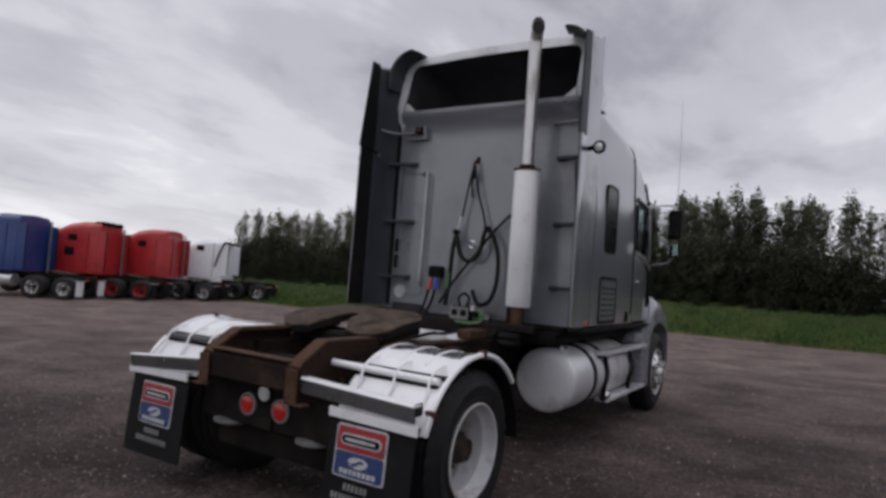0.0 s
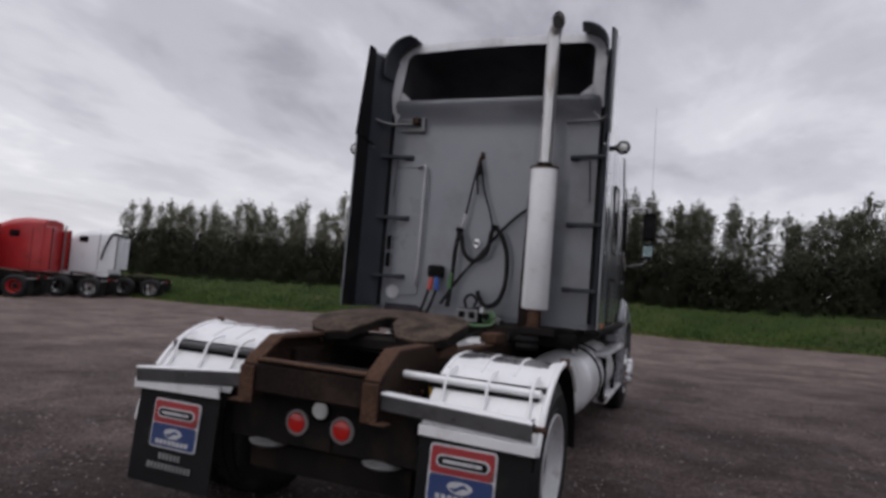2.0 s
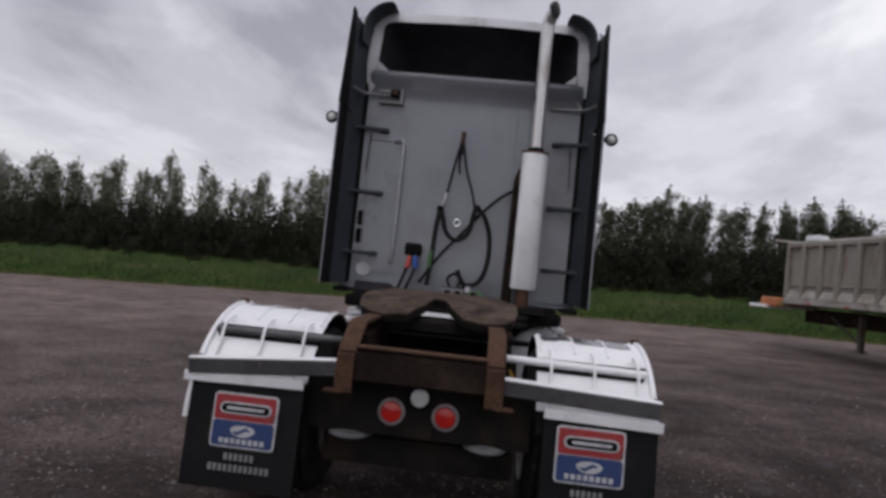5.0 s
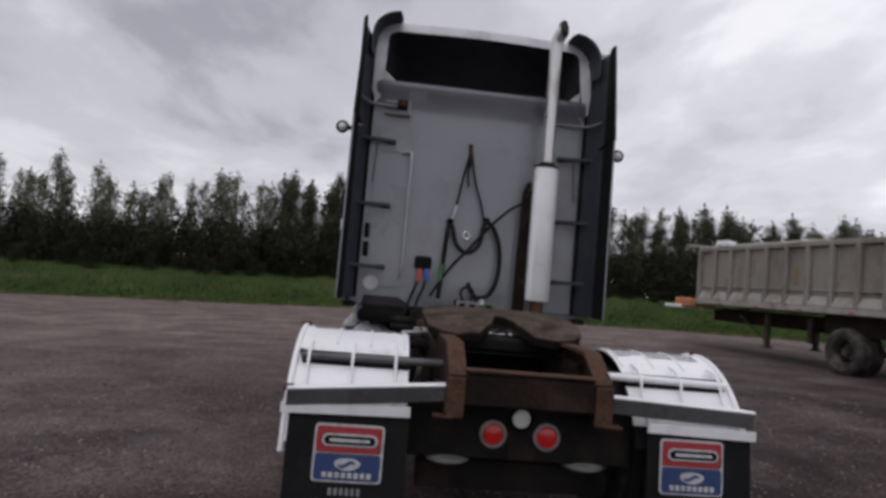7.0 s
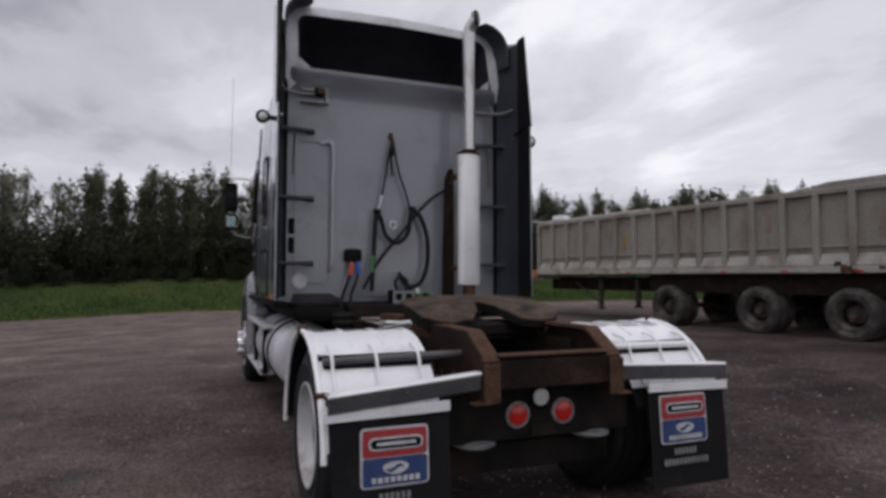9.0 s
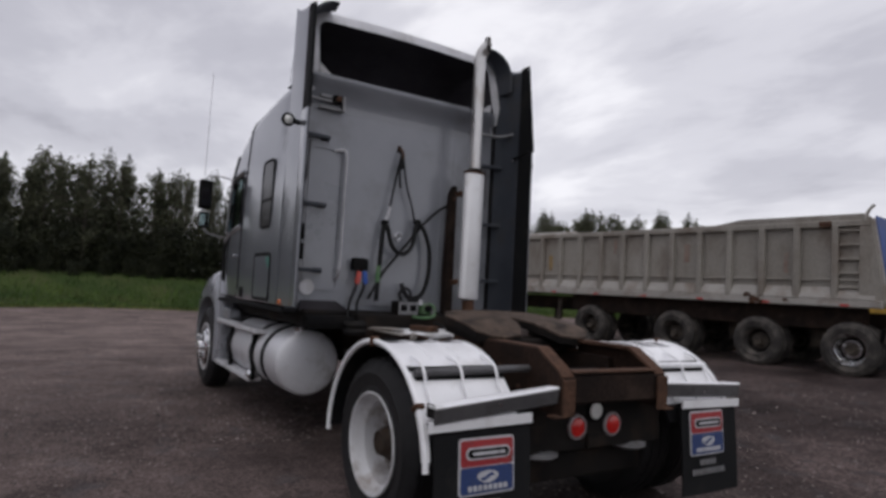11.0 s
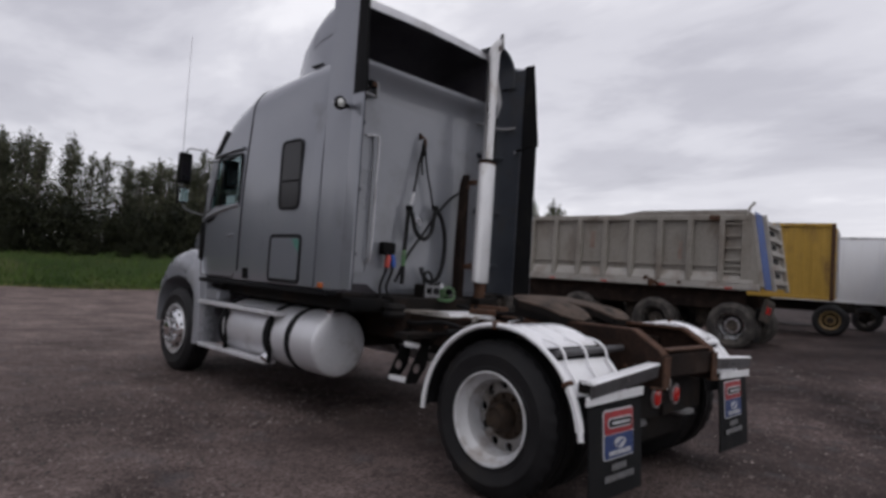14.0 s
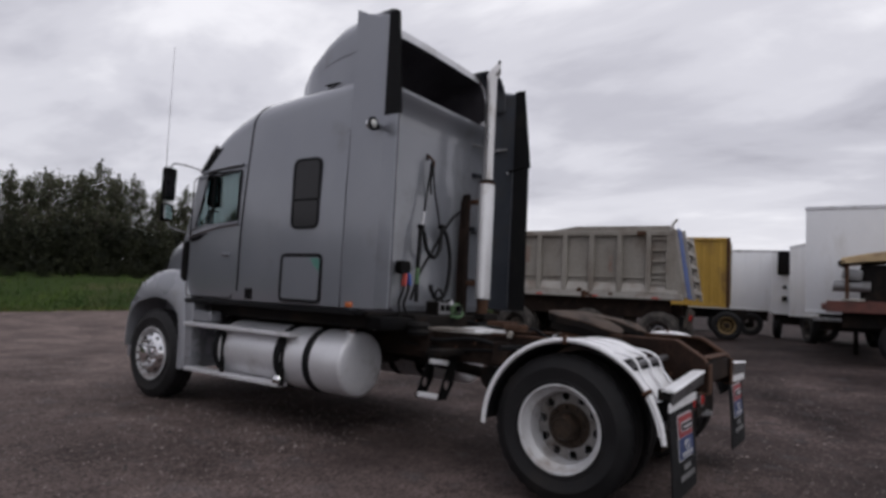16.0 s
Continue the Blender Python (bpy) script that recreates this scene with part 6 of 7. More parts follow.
bm = bmesh.new()
loft(bm, [hood_ring(y, w, zt, 0.95, r) for y, w, zt, r in ((4.66, 1.04, 2.06, 0.22), (4.9, 1.02, 2.02, 0.25), (5.25, 0.95, 1.93, 0.28), (5.55, 0.82, 1.78, 0.30), (5.75, 0.66, 1.56, 0.28), (5.84, 0.5, 1.38, 0.22))])
hood = part("hood", bm, M_PAINT, truck, "grey sloping hood", 40)
for s in (-1, 1):
    # arched fender with a skirt that reaches back to the steps
    bm = bmesh.new()
    rings = []
    prof = [(4.4, 0.44), (4.42, 0.70), (4.44, 0.98), (4.49, 1.24), (4.6, 1.42), (4.77, 1.515), (4.99, 1.54), (5.25, 1.50), (5.47, 1.40), (5.63, 1.20), (5.7, 0.95), (5.71, 0.72), (5.69, 0.60)]
    inn = [(4.54, 0.44), (4.54, 0.66), (4.55, 0.86), (4.59, 1.03), (4.68, 1.12), (4.83, 1.19), (5.03, 1.22), (5.23, 1.20), (5.45, 1.14), (5.58, 1.03), (5.64, 0.86), (5.66, 0.72), (5.66, 0.60)]
    for (ya, za), (yb, zb) in zip(prof, inn):
        rings.append([(s * 0.62, ya, za + 0.02), (s * 1.08, ya, za + 0.012), (s * 1.16, ya + (yb - ya) * 0.15, za + (zb - za) * 0.15), (s * 1.20, ya + (yb - ya) * 0.5, za + (zb - za) * 0.5), (s * 1.205, yb, zb), (s * 1.17, yb, zb), (s * 0.7, yb, zb)])
    loft(bm, rings)
    ff = part("front_fender", bm, M_HOOD, truck, "silver grey front fender round the steered wheel", 50)
    part("skirt", span(s * 1.02, s * 1.175, 4.35, 4.55, 0.44, 1.20, 0.03, 2), M_HOOD, ff)
    part("fender_gap", boxed((s * 1.105, 4.68, 1.64), (0.05, 0.10, 0.48), 0.012), M_BLACK, truck, "black gap behind the hood")
    part("front_bumper", span(s * 0.02, s * 1.02, 5.72, 5.96, 0.42, 0.70, 0.05, 2), M_HOOD, truck)
    # steered wheels: a proud polished disc with chrome nuts
    wheel(truck, s * 1.045, 5.1, 0.555, TYRE, RIM_DUAL, None, s > 0, 4, "bright front wheel with chrome nuts")
    fd = part("wheel_cover", lathe(bmesh.new(), [(0.25, 0.0), (0.245, 0.03), (0.20, 0.07), (0.165, 0.085), (0.12, 0.088), (0.098, 0.10), (0.092, 0.14), (0.07, 0.15), (0.001, 0.152)], pose(s * 1.140, 5.1, 0.555, 0, s * 90), 36), M_CHROME, truck, "proud polished front wheel disc")
    for k in range(10):
        a = 2 * math.pi * k / 10
        c = Vector((s * 1.222, 5.1 + 0.145 * math.cos(a), 0.555 + 0.145 * math.sin(a)))
        part("wheel_nut", cyl(bmesh.new(), c, c + Vector((s * 0.06, 0, 0)), 0.021, 0.017, 8), M_CHROME, fd)
        c = Vector((s * 1.180, 5.1 + 0.205 * math.cos(a + 0.3), 0.555 + 0.205 * math.sin(a + 0.3)))
        part("hand_hole", cyl(bmesh.new(), c, c + Vector((s * 0.022, 0, 0)), 0.026, 0.026, 12), M_CHASSIS, fd)

# ---- mirrors, aerials ----
for s in (-1, 1):
    mx, my = s * 1.42, 4.62
    mir = part("door_mirror", boxed((mx, my, 2.49), (0.16, 0.075, 0.37), 0.035, (0, 0, s * -8), 3), M_BLACK, truck, "black door mirror on a tubular arm")
    # dark glass colour stands in for a dim reflection in this mirror
    part("mirror_glass", boxed((mx, my - 0.040, 2.49), (0.12, 0.006, 0.29), 0.002, (-4, 0, s * -8)), M_SMOKE, mir)
    low = part("spot_mirror", boxed((mx, my, 2.17), (0.14, 0.07, 0.20), 0.033, (0, 0, s * -8), 3), M_BLACK, mir, "small black wide-angle mirror")
    part("mirror_glass", boxed((mx, my - 0.038, 2.17), (0.11, 0.006, 0.15), 0.002, (0, 0, s * -8)), M_MIRROR, low)
    part("arm", tube(bmesh.new(), [(s * 1.10, 4.40, 2.66), (s * 1.22, 4.50, 2.71), (s * 1.38, 4.60, 2.73), (mx, my, 2.66)], 0.012), M_ALU, mir)
    part("arm", tube(bmesh.new(), [(s * 1.12, 4.50, 1.95), (s * 1.24, 4.55, 1.97), (s * 1.37, 4.60, 2.01), (mx, my, 2.09)], 0.009), M_STEEL, mir)
    part("arm", tube(bmesh.new(), [(mx, my, 2.08), (mx + s * 0.012, my + 0.01, 2.30), (mx, my, 2.68)], 0.012), M_STEEL, mir)
    aer = part("aerial", tube(bmesh.new(), [(s * 1.42, 4.66, 2.1), (s * 1.425, 4.70, 2.9), (s * 1.41, 4.75, 4.1)], 0.006, 6, 6, lambda t: 1.2 - 0.7 * t), M_ALU, mir, "thin whip aerial")


# ---- dump trailer ----
def dump_trailer(x, y0, y1, gz, label, paint, rail, near=True):
    """An end-dump trailer along y, its near side at x, its tail at y0."""
    t = tagged(new("dump_trailer"), label, "trailer")
    zb, zt = 1.64, 3.17
    w = 2.55
    side = part("side_wall", span(x + 0.07, x + 0.12, y0 + 0.05, y1, zb, zt, 0.006), paint, t)
    part("side_wall", span(x + w - 0.10, x + w - 0.05, y0, y1, zb, zt, 0.006), paint, t)
    part("front_wall", span(x + 0.1, x + w - 0.1, y1 - 0.06, y1, zb, zt, 0.006), paint, t)
    part("box_floor", span(x + 0.1, x + w - 0.1, y0, y1, zb, zb + 0.1, 0.006), paint, t)
    part("top_rail", span(x - 0.02, x + 0.12, y0 - 0.02, y1 + 0.03, zt - 0.10, zt + 0.03, 0.02), paint, t)
    part("top_rail", span(x + w - 0.1, x + w + 0.04, y0, y1, zt - 0.10, zt + 0.03, 0.02), paint, t)
    part("bottom_rail", span(x - 0.03, x + 0.12, y0 - 0.22, y1, zb - 0.10, zb + 0.05, 0.02), rail, t, "pale dusty bottom rail")
    bm = bmesh.new()
    loft(bm, [[(x - 0.03, y, zb + 0.05), (x - 0.03, y, zb + 0.10), (x + 0.07, y, zb + 0.28), (x + 0.07, y, zb + 0.05)] for y in (y0 - 0.1, y1)])
    part("sloped_skirt", bm, rail, t)
    n = 17
    for k in range(n):
        y = y0 + 0.58 + (y1 - y0 - 0.63) * k / (n - 1)
        part("side_post", boxed((x + 0.02, y, (zb + zt) / 2), (0.11, 0.13 if k else 0.11, zt - zb - 0.1), 0.012), paint, t)
    part("mid_rail", boxed((x + 0.05, (y0 + y1) / 2, zb + 0.42), (0.05, y1 - y0 - 0.3, 0.05), 0.006), paint, t)
    # ladder rungs and slanted tail
    for k in range(5):
        part("rung", boxed((x + 0.03, y0 + 0.37, zb + 0.28 + 0.27 * k), (0.06, 0.40, 0.045), 0.008), paint, t)
    bm = prism(bmesh.new(), [(x - 0.01, y0 + 0.17, zt + 0.08), (x - 0.01, y0 + 0.0, zt + 0.08), (x - 0.01, y0 - 0.24, zb - 0.05), (x - 0.01, y0 + 0.17, zb - 0.05)], (0.10, 0, 0))
    part("tail_post", bm, paint, t)
    bm = prism(bmesh.new(), [(x + 0.05, y0 + 0.0, zt + 0.05), (x + 0.05, y0 - 0.04, zt + 0.05), (x + 0.05, y0 - 0.29, zb), (x + 0.05, y0 - 0.23, zb)], (w - 0.1, 0, 0))
    part("tailgate", bm, M_TANLOW, t, "slanted pale tailgate")
    lean = math.degrees(math.atan2(0.25, zt + 0.05 - zb))
    def on_gate(u, dx, sx, sz, dy, ty):
        return boxed((x + dx, y0 - 0.29 + 0.25 * u - dy, zb + u * (zt + 0.05 - zb)), (sx, ty, sz), 0.008, (-lean, 0, 0))
    part("blue_panel", on_gate(0.5, 0.46, 0.66, 1.72, 0.012, 0.02), M_BLUEVINYL, t, "faded blue panel")
    for k in range(5):
        part("gate_rib", on_gate(0.08 + 0.21 * k, 1.70, 1.40, 0.10, 0.04, 0.09), M_TANLOW, t)
    # black slabs put in for the shade of recesses between the ribs
    for k in range(4):
        part("gate_recess", on_gate(0.19 + 0.21 * k, 1.55, 0.7, 0.12, 0.012, 0.02), M_BLACK, t)
    for dx in (0.93, 2.42):
        part("gate_post", on_gate(0.5, dx, 0.09, 1.74, 0.04, 0.09), M_TANLOW, t)
    if near:
        part("side_board", boxed((x + 0.05, y0 + 1.25, zt + 0.07), (0.06, 2.3, 0.16), 0.01), paint, t)
        part("side_board", prism(bmesh.new(), [(x + 0.02, y0 + 2.4, zt + 0.02), (x + 0.02, y0 + 2.4, zt + 0.15), (x + 0.02, y0 + 3.0, zt + 0.05), (x + 0.02, y0 + 5.6, zt + 0.035), (x + 0.02, y0 + 5.6, zt + 0.02)], (0.06, 0, 0)), paint, t)
        part("tarp_arm", tube(bmesh.new(), [(x + 0.02, y0 + 0.1, zt - 0.1), (x + 0.0, y0 + 0.04, zt + 0.16), (x + 0.02, y0 - 0.06, zt + 0.30)], 0.03), rail, t)
        part("tarp_roll", cyl(bmesh.new(), (x + 0.3, y1 - 4.5, zt + 0.05), (x + 0.3, y1 - 0.2, zt + 0.05), 0.07), M_TANLOW, t)
        part("front_hood", boxed((x + 1.0, y1 + 0.25, zt + 0.10), (2.0, 0.9, 0.06), 0.02, (8, 0, 0)), paint, t)
        part("corner_lamp", boxed((x - 0.02, y0 + 0.75, zt - 0.04), (0.05, 0.22, 0.12), 0.01), M_RUST, t)
        for k in range(9):
            part("reflector", boxed((x - 0.035, y0 + 0.4 + 1.45 * k, zb - 0.06), (0.012, 0.15, 0.035), 0.004), M_LENS, t)
        for dy_, dz_, a_, b_ in ((2.05, 0.0, 0.16, 0.22), (2.22, 0.10, 0.10, 0.14), (1.90, -0.04, 0.09, 0.10), (1.45, 0.02, 0.07, 0.09)):
            part("rust_patch", prism(bmesh.new(), [(x - 0.036, y0 + dy_ + a_ * math.cos(q) * (0.7 + 0.3 * math.sin(3 * q + dy_)), zb - 0.02 + dz_ + b_ * math.sin(q) * (0.6 + 0.4 * math.cos(2 * q))) for q in [2 * math.pi * j / 14 for j in range(14)]], (-0.004, 0, 0)), M_RUST, t, "rust patch on the bottom rail")
        part("front_box", boxed((x + 0.25, y1 + 0.45, 1.56), (0.9, 0.8, 0.26), 0.04), M_ORANGE, t, "faded orange box at the nose")
        part("nose_plate", boxed((x + 0.10, y1 + 0.80, 1.42), (0.9, 0.7, 0.10), 0.02), M_VAN, t, "white plate under the orange box")
        part("nose_valve", boxed((x + 0.0, y1 + 0.12, 1.52), (0.2, 0.2, 0.2), 0.05, seg=2), M_YELRIM, t)
        part("tarp_bundle", boxed((x + 0.16, y1 - 1.0, zt + 0.12), (0.32, 0.5, 0.18), 0.07, (0, 6, 10), 2), M_VAN, t, "white bundled tarp")
        for k, yy in enumerate((1.5, 3.7, 5.7, 7.9, 9.4)):
            part("rust_stain", boxed((x + 0.066, y0 + yy, zb + 0.75 + 0.22 * (k % 3)), (0.012, 0.09 + 0.05 * (k % 2), 0.42), 0.004), M_YELRIM if k == 3 else M_TANSTAIN, t)
        part("coupling_deck", boxed((x + 1.2, y1 + 0.5, 1.44), (2.2, 1.3, 0.06), 0.01), M_TANLOW, t)
    for dx in (0.75, 1.75):
        part("frame_beam", span(x + dx, x + dx + 0.12, y0 - 0.1, y1 + 0.2, 1.08, 1.46, 0.01), M_FRAME, t)
    part("frame_side", span(x + 0.25, x + 0.33, y0 + 0.1, y1 - 4.5, 1.10, 1.56, 0.01), M_FRAME, t)
    for y in (y1 - 2.4,):
        for dx in (0.5, 2.0):
            part("landing_leg", span(x + dx - 0.06, x + dx + 0.06, y - 0.06, y + 0.06, gz + 0.32, 1.4, 0.01), M_MUD, t)
            part("leg_foot", boxed((x + dx, y, gz + 0.30), (0.22, 0.22, 0.04), 0.01), M_MUD, t)
        part("leg_brace", cyl(bmesh.new(), (x + 0.5, y, 0.7), (x + 0.5, y + 1.1, 1.3), 0.03), M_MUD, t)
    part("leg_brace", span(x + 0.45, x + 0.55, y1 - 3.9, y1 - 3.78, gz + 0.55, 1.4, 0.01), M_MUD, t)
    for k, yw in enumerate((y0 + 0.34, y0 + 2.06, y0 + 4.00, y0 + 6.45)):
        for dx in (0.30, w - 0.30):
            wheel(t, x + dx - (0.12 if dx < 1 else -0.12), yw, gz + 0.505, TYRE_DUST, RIM_ALU if k == 0 else RIM_DUST, HUB_MUD, dx > 1, 11 * k)
            wheel(t, x + dx + (0.20 if dx < 1 else -0.20), yw, gz + 0.505, TYRE_DUST, RIM_DUST, None, dx < 1, 7)
        part("axle", cyl(bmesh.new(), (x + 0.4, yw, gz + 0.5), (x + w - 0.4, yw, gz + 0.5), 0.07), M_MUD, t)
        part("spring_hanger", boxed((x + 0.80, yw + 0.8, 0.95), (0.12, 0.3, 0.5), 0.02), M_MUD, t)
    part("tail_flap", boxed((x + 0.45, y0 - 0.12, gz + 0.55), (0.62, 0.02, 0.75), 0.004, (4, 0, 0)), M_FLAP, t)
    part("tail_lamp_box", boxed((x + 0.45, y0 - 0.30, gz + 0.86), (0.85, 0.08, 0.50), 0.03, (12, 6, 0)), M_MUD, t)
    part("tail_lamp", boxed((x + 0.36, y0 - 0.345, gz + 0.88), (0.40, 0.03, 0.16), 0.01, (12, 6, 0)), M_LENS, t)
    return t


dump = dump_trailer(9.80, 2.05, 13.75, 0.25, "long weathered beige dump trailer with muddy wheels on the yard", M_TAN, M_TANLOW)
dump.matrix_world = Matrix.Translation((9.80, 2.05, 0)) @ Matrix.Rotation(radians(6.1), 4, "Z") @ Matrix.Translation((-9.80, -2.05, 0))


# the far vehicles stand on lines that turn about this point of the yard
def swung(m, deg, x, y):
    return Matrix.Translation((x, y, 0)) @ Matrix.Rotation(radians(deg), 4, "Z") @ Matrix.Translation((-x, -y, 0)) @ m


FAR_EAST = (1.55, -4.7, -2.2)


# ---- yellow container on a chassis ----
def container(x, y0, y1, gz):
    t = tagged(new("container_trailer"), "faded yellow corrugated container on a wheeled chassis", "trailer")
    z0, z1 = 1.44, 3.98
    w = 2.44
    part("container_body", span(x + 0.04, x + w - 0.04, y0 + 0.04, y1 - 0.04, z0 + 0.05, z1 - 0.03, 0.01), M_YELLOW, t)
    for k in range(int((y1 - y0 - 0.4) / 0.28)):
        part("corrugation", boxed((x + 0.03, y0 + 0.35 + 0.28 * k, (z0 + z1) / 2), (0.06, 0.11, z1 - z0 - 0.25), 0.02), M_YELLOW, t)
    for y in (y0 + 0.06, y1 - 0.06):
        part("corner_post", boxed((x + 0.02, y, (z0 + z1) / 2), (0.12, 0.12, z1 - z0), 0.012), M_YELLOW if y > y0 + 1 else M_RUST, t)
    for z in (z0 + 0.07, z1 - 0.05):
        part("side_rail", boxed((x + 0.02, (y0 + y1) / 2, z), (0.10, y1 - y0, 0.12), 0.012), M_YELLOW, t)
    part("end_door", span(x + 0.1, x + w - 0.1, y0 - 0.01, y0 + 0.05, z0 + 0.1, z1 - 0.1, 0.006), M_YELLOW, t)
    for k in range(4):
        part("lock_rod", cyl(bmesh.new(), (x + 0.45 + 0.5 * k, y0 - 0.04, z0 + 0.15), (x + 0.45 + 0.5 * k, y0 - 0.04, z1 - 0.15), 0.02), M_ALU, t)
    part("chassis", span(x + 0.6, x + w - 0.6, y0 - 0.6, y1 + 0.3, 1.1, 1.42, 0.01), M_CHASSIS, t)
    for yw in (y0 + 0.08, y0 + 4.6):
        for s, dx in ((0, 0.15), (1, w - 0.15)):
            wheel(t, x + dx, yw, gz + 0.515, TYRE, RIM_YEL, HUB_RUST, s == 1)
        part("axle", cyl(bmesh.new(), (x + 0.3, yw, gz + 0.51), (x + w - 0.3, yw, gz + 0.51), 0.06), M_CHASSIS, t)
    part("landing_leg", span(x + 0.4, x + 0.52, y1 - 1.6, y1 - 1.48, gz, 1.2, 0.01), M_CHASSIS, t)
    t.matrix_world = Matrix.Translation((x, y0, 0)) @ Matrix.Rotation(radians(9), 4, "Z") @ Matrix.Translation((-x, -y0, 0))
    return t


box_trailer = container(19.0, 1.82, 14.0, yard_z(20, 3))
box_trailer.matrix_world = swung(box_trailer.matrix_world, *FAR_EAST)


# ---- white van trailers ----
def van_trailer(x0, x1, y0, y1, z0, z1, gz, label, axis="x", reefer=False, wheels_at=()):
    t = tagged(new("van_trailer"), label, "trailer")
    part("van_body", span(x0, x1, y0, y1, z0, z1, 0.03, 2), M_VAN, t)
    # edge trims and panel posts
    for z in (z0 + 0.06, z1 - 0.05):
        part("edge_rail", span(x0 - 0.012, x1 + 0.012, y0 - 0.012, y1 + 0.012, z - 0.05, z + 0.05, 0.01), M_VAN if z < z1 - 0.2 else M_ALU, t)
    n = int((y1 - y0) / 0.6) if axis != "plain" else 0
    for k in range(1, n):
        part("panel_seam", boxed((x0 - 0.004, y0 + (y1 - y0) * k / n, (z0 + z1) / 2), (0.010, 0.035, z1 - z0 - 0.2), 0.003), M_VAN, t)
    if axis == "x":
        n = int((x1 - x0) / 0.6)
        for k in range(1, n):
            for yy in (y0 - 0.004, y1 + 0.004):
                part("panel_seam", boxed((x0 + (x1 - x0) * k / n, yy, (z0 + z1) / 2), (0.035, 0.010, z1 - z0 - 0.2), 0.003), M_VAN, t)
    if reefer:
        u = part("cooling_unit", boxed((x0 - 0.2, y1 - 0.48, z1 - 0.55), (0.4, 0.46, 1.0), 0.10, seg=3), M_BLACK, t, "black cooling unit")
        for k in range(4):
            part("grille_slat", boxed((x0 - 0.41, y1 - 0.48, z1 - 0.9 + 0.18 * k), (0.02, 0.34, 0.04), 0.008), M_CHASSIS, u)
        part("battery_box", boxed((x0 - 0.10, y1 - 0.50, z0 + 0.66), (0.2, 0.2, 0.2), 0.03), M_BLACK, t)
        part("hose_port", boxed((x0 - 0.06, y1 - 0.50, z0 + 1.15), (0.12, 0.16, 0.14), 0.03), M_BLACK, t)
    part("underframe", span(x0 + 0.2, x1 - 0.2, y0 + 0.3, y1 - 0.3, z0 - 0.42, z0, 0.01), M_CHASSIS, t)
    for xw, yw, turn in wheels_at:
        w = share("wheel", RIM_DUST, t, pose(xw, yw, gz + 0.51, 0, 0, turn))
        share("tyre", TYRE, w)
        share("hub", HUB_BLACK, w)
    return t


long_van = van_trailer(26.0, 28.5, 1.0, 12.6, 1.40, 4.15, yard_z(26, 4), "long plain white van trailer with dark running gear", "y", False, ((26.15, 2.0, 0), (26.15, 3.3, 0), (28.35, 2.0, 180), (28.35, 3.3, 180)))
part("landing_leg", span(26.3, 26.42, 11, 11.12, 0.1, 1.2), M_CHASSIS, long_van)
long_van.matrix_world = swung(Matrix.Translation((26, 1.0, 0)) @ Matrix.Rotation(radians(6), 4, "Z") @ Matrix.Translation((-26, -1.0, 0)), *FAR_EAST)
cooled = van_trailer(24.4, 25.9, -0.9, 1.02, 1.30, 4.0, yard_z(25, 0), "white cooled trailer with a black unit on its end", "plain", True, ((25.2, -0.75, 90), (25.2, 0.85, -90)))
cooled.matrix_world = swung(cooled.matrix_world, *FAR_EAST)
angled = van_trailer(0.0, 3.1, -2.45, 0.0, 1.25, 4.0, yard_z(21, 0), "white box trailer parked at an angle", "x", False, ((1.5, -2.3, 90), (1.5, -0.15, -90)))
angled.matrix_world = swung(pose(19.8, -1.07, 0.0, 0, 0, 24.5), *FAR_EAST)
tall_box = van_trailer(13.4, 26.4, -3.45, -0.98, 1.40, 4.18, yard_z(14, -2), "tall white box trailer with plain metal edges", "plain", False, ((24.0, -3.3, 0), (24.0, -1.13, 180), (25.3, -3.3, 0), (25.3, -1.13, 180)))
for y in (-3.1, -2.1):
    part("landing_leg", span(16.0, 16.12, y - 0.06, y + 0.06, yard_z(16, y), 1.2, 0.01), M_CHASSIS, tall_box)
part("bumper_bar", span(13.36, 13.42, -3.3, -1.15, 1.22, 1.32, 0.012), M_STEEL, tall_box)
tall_box.matrix_world = swung(tall_box.matrix_world, 2.0, -4.7, -2.2)


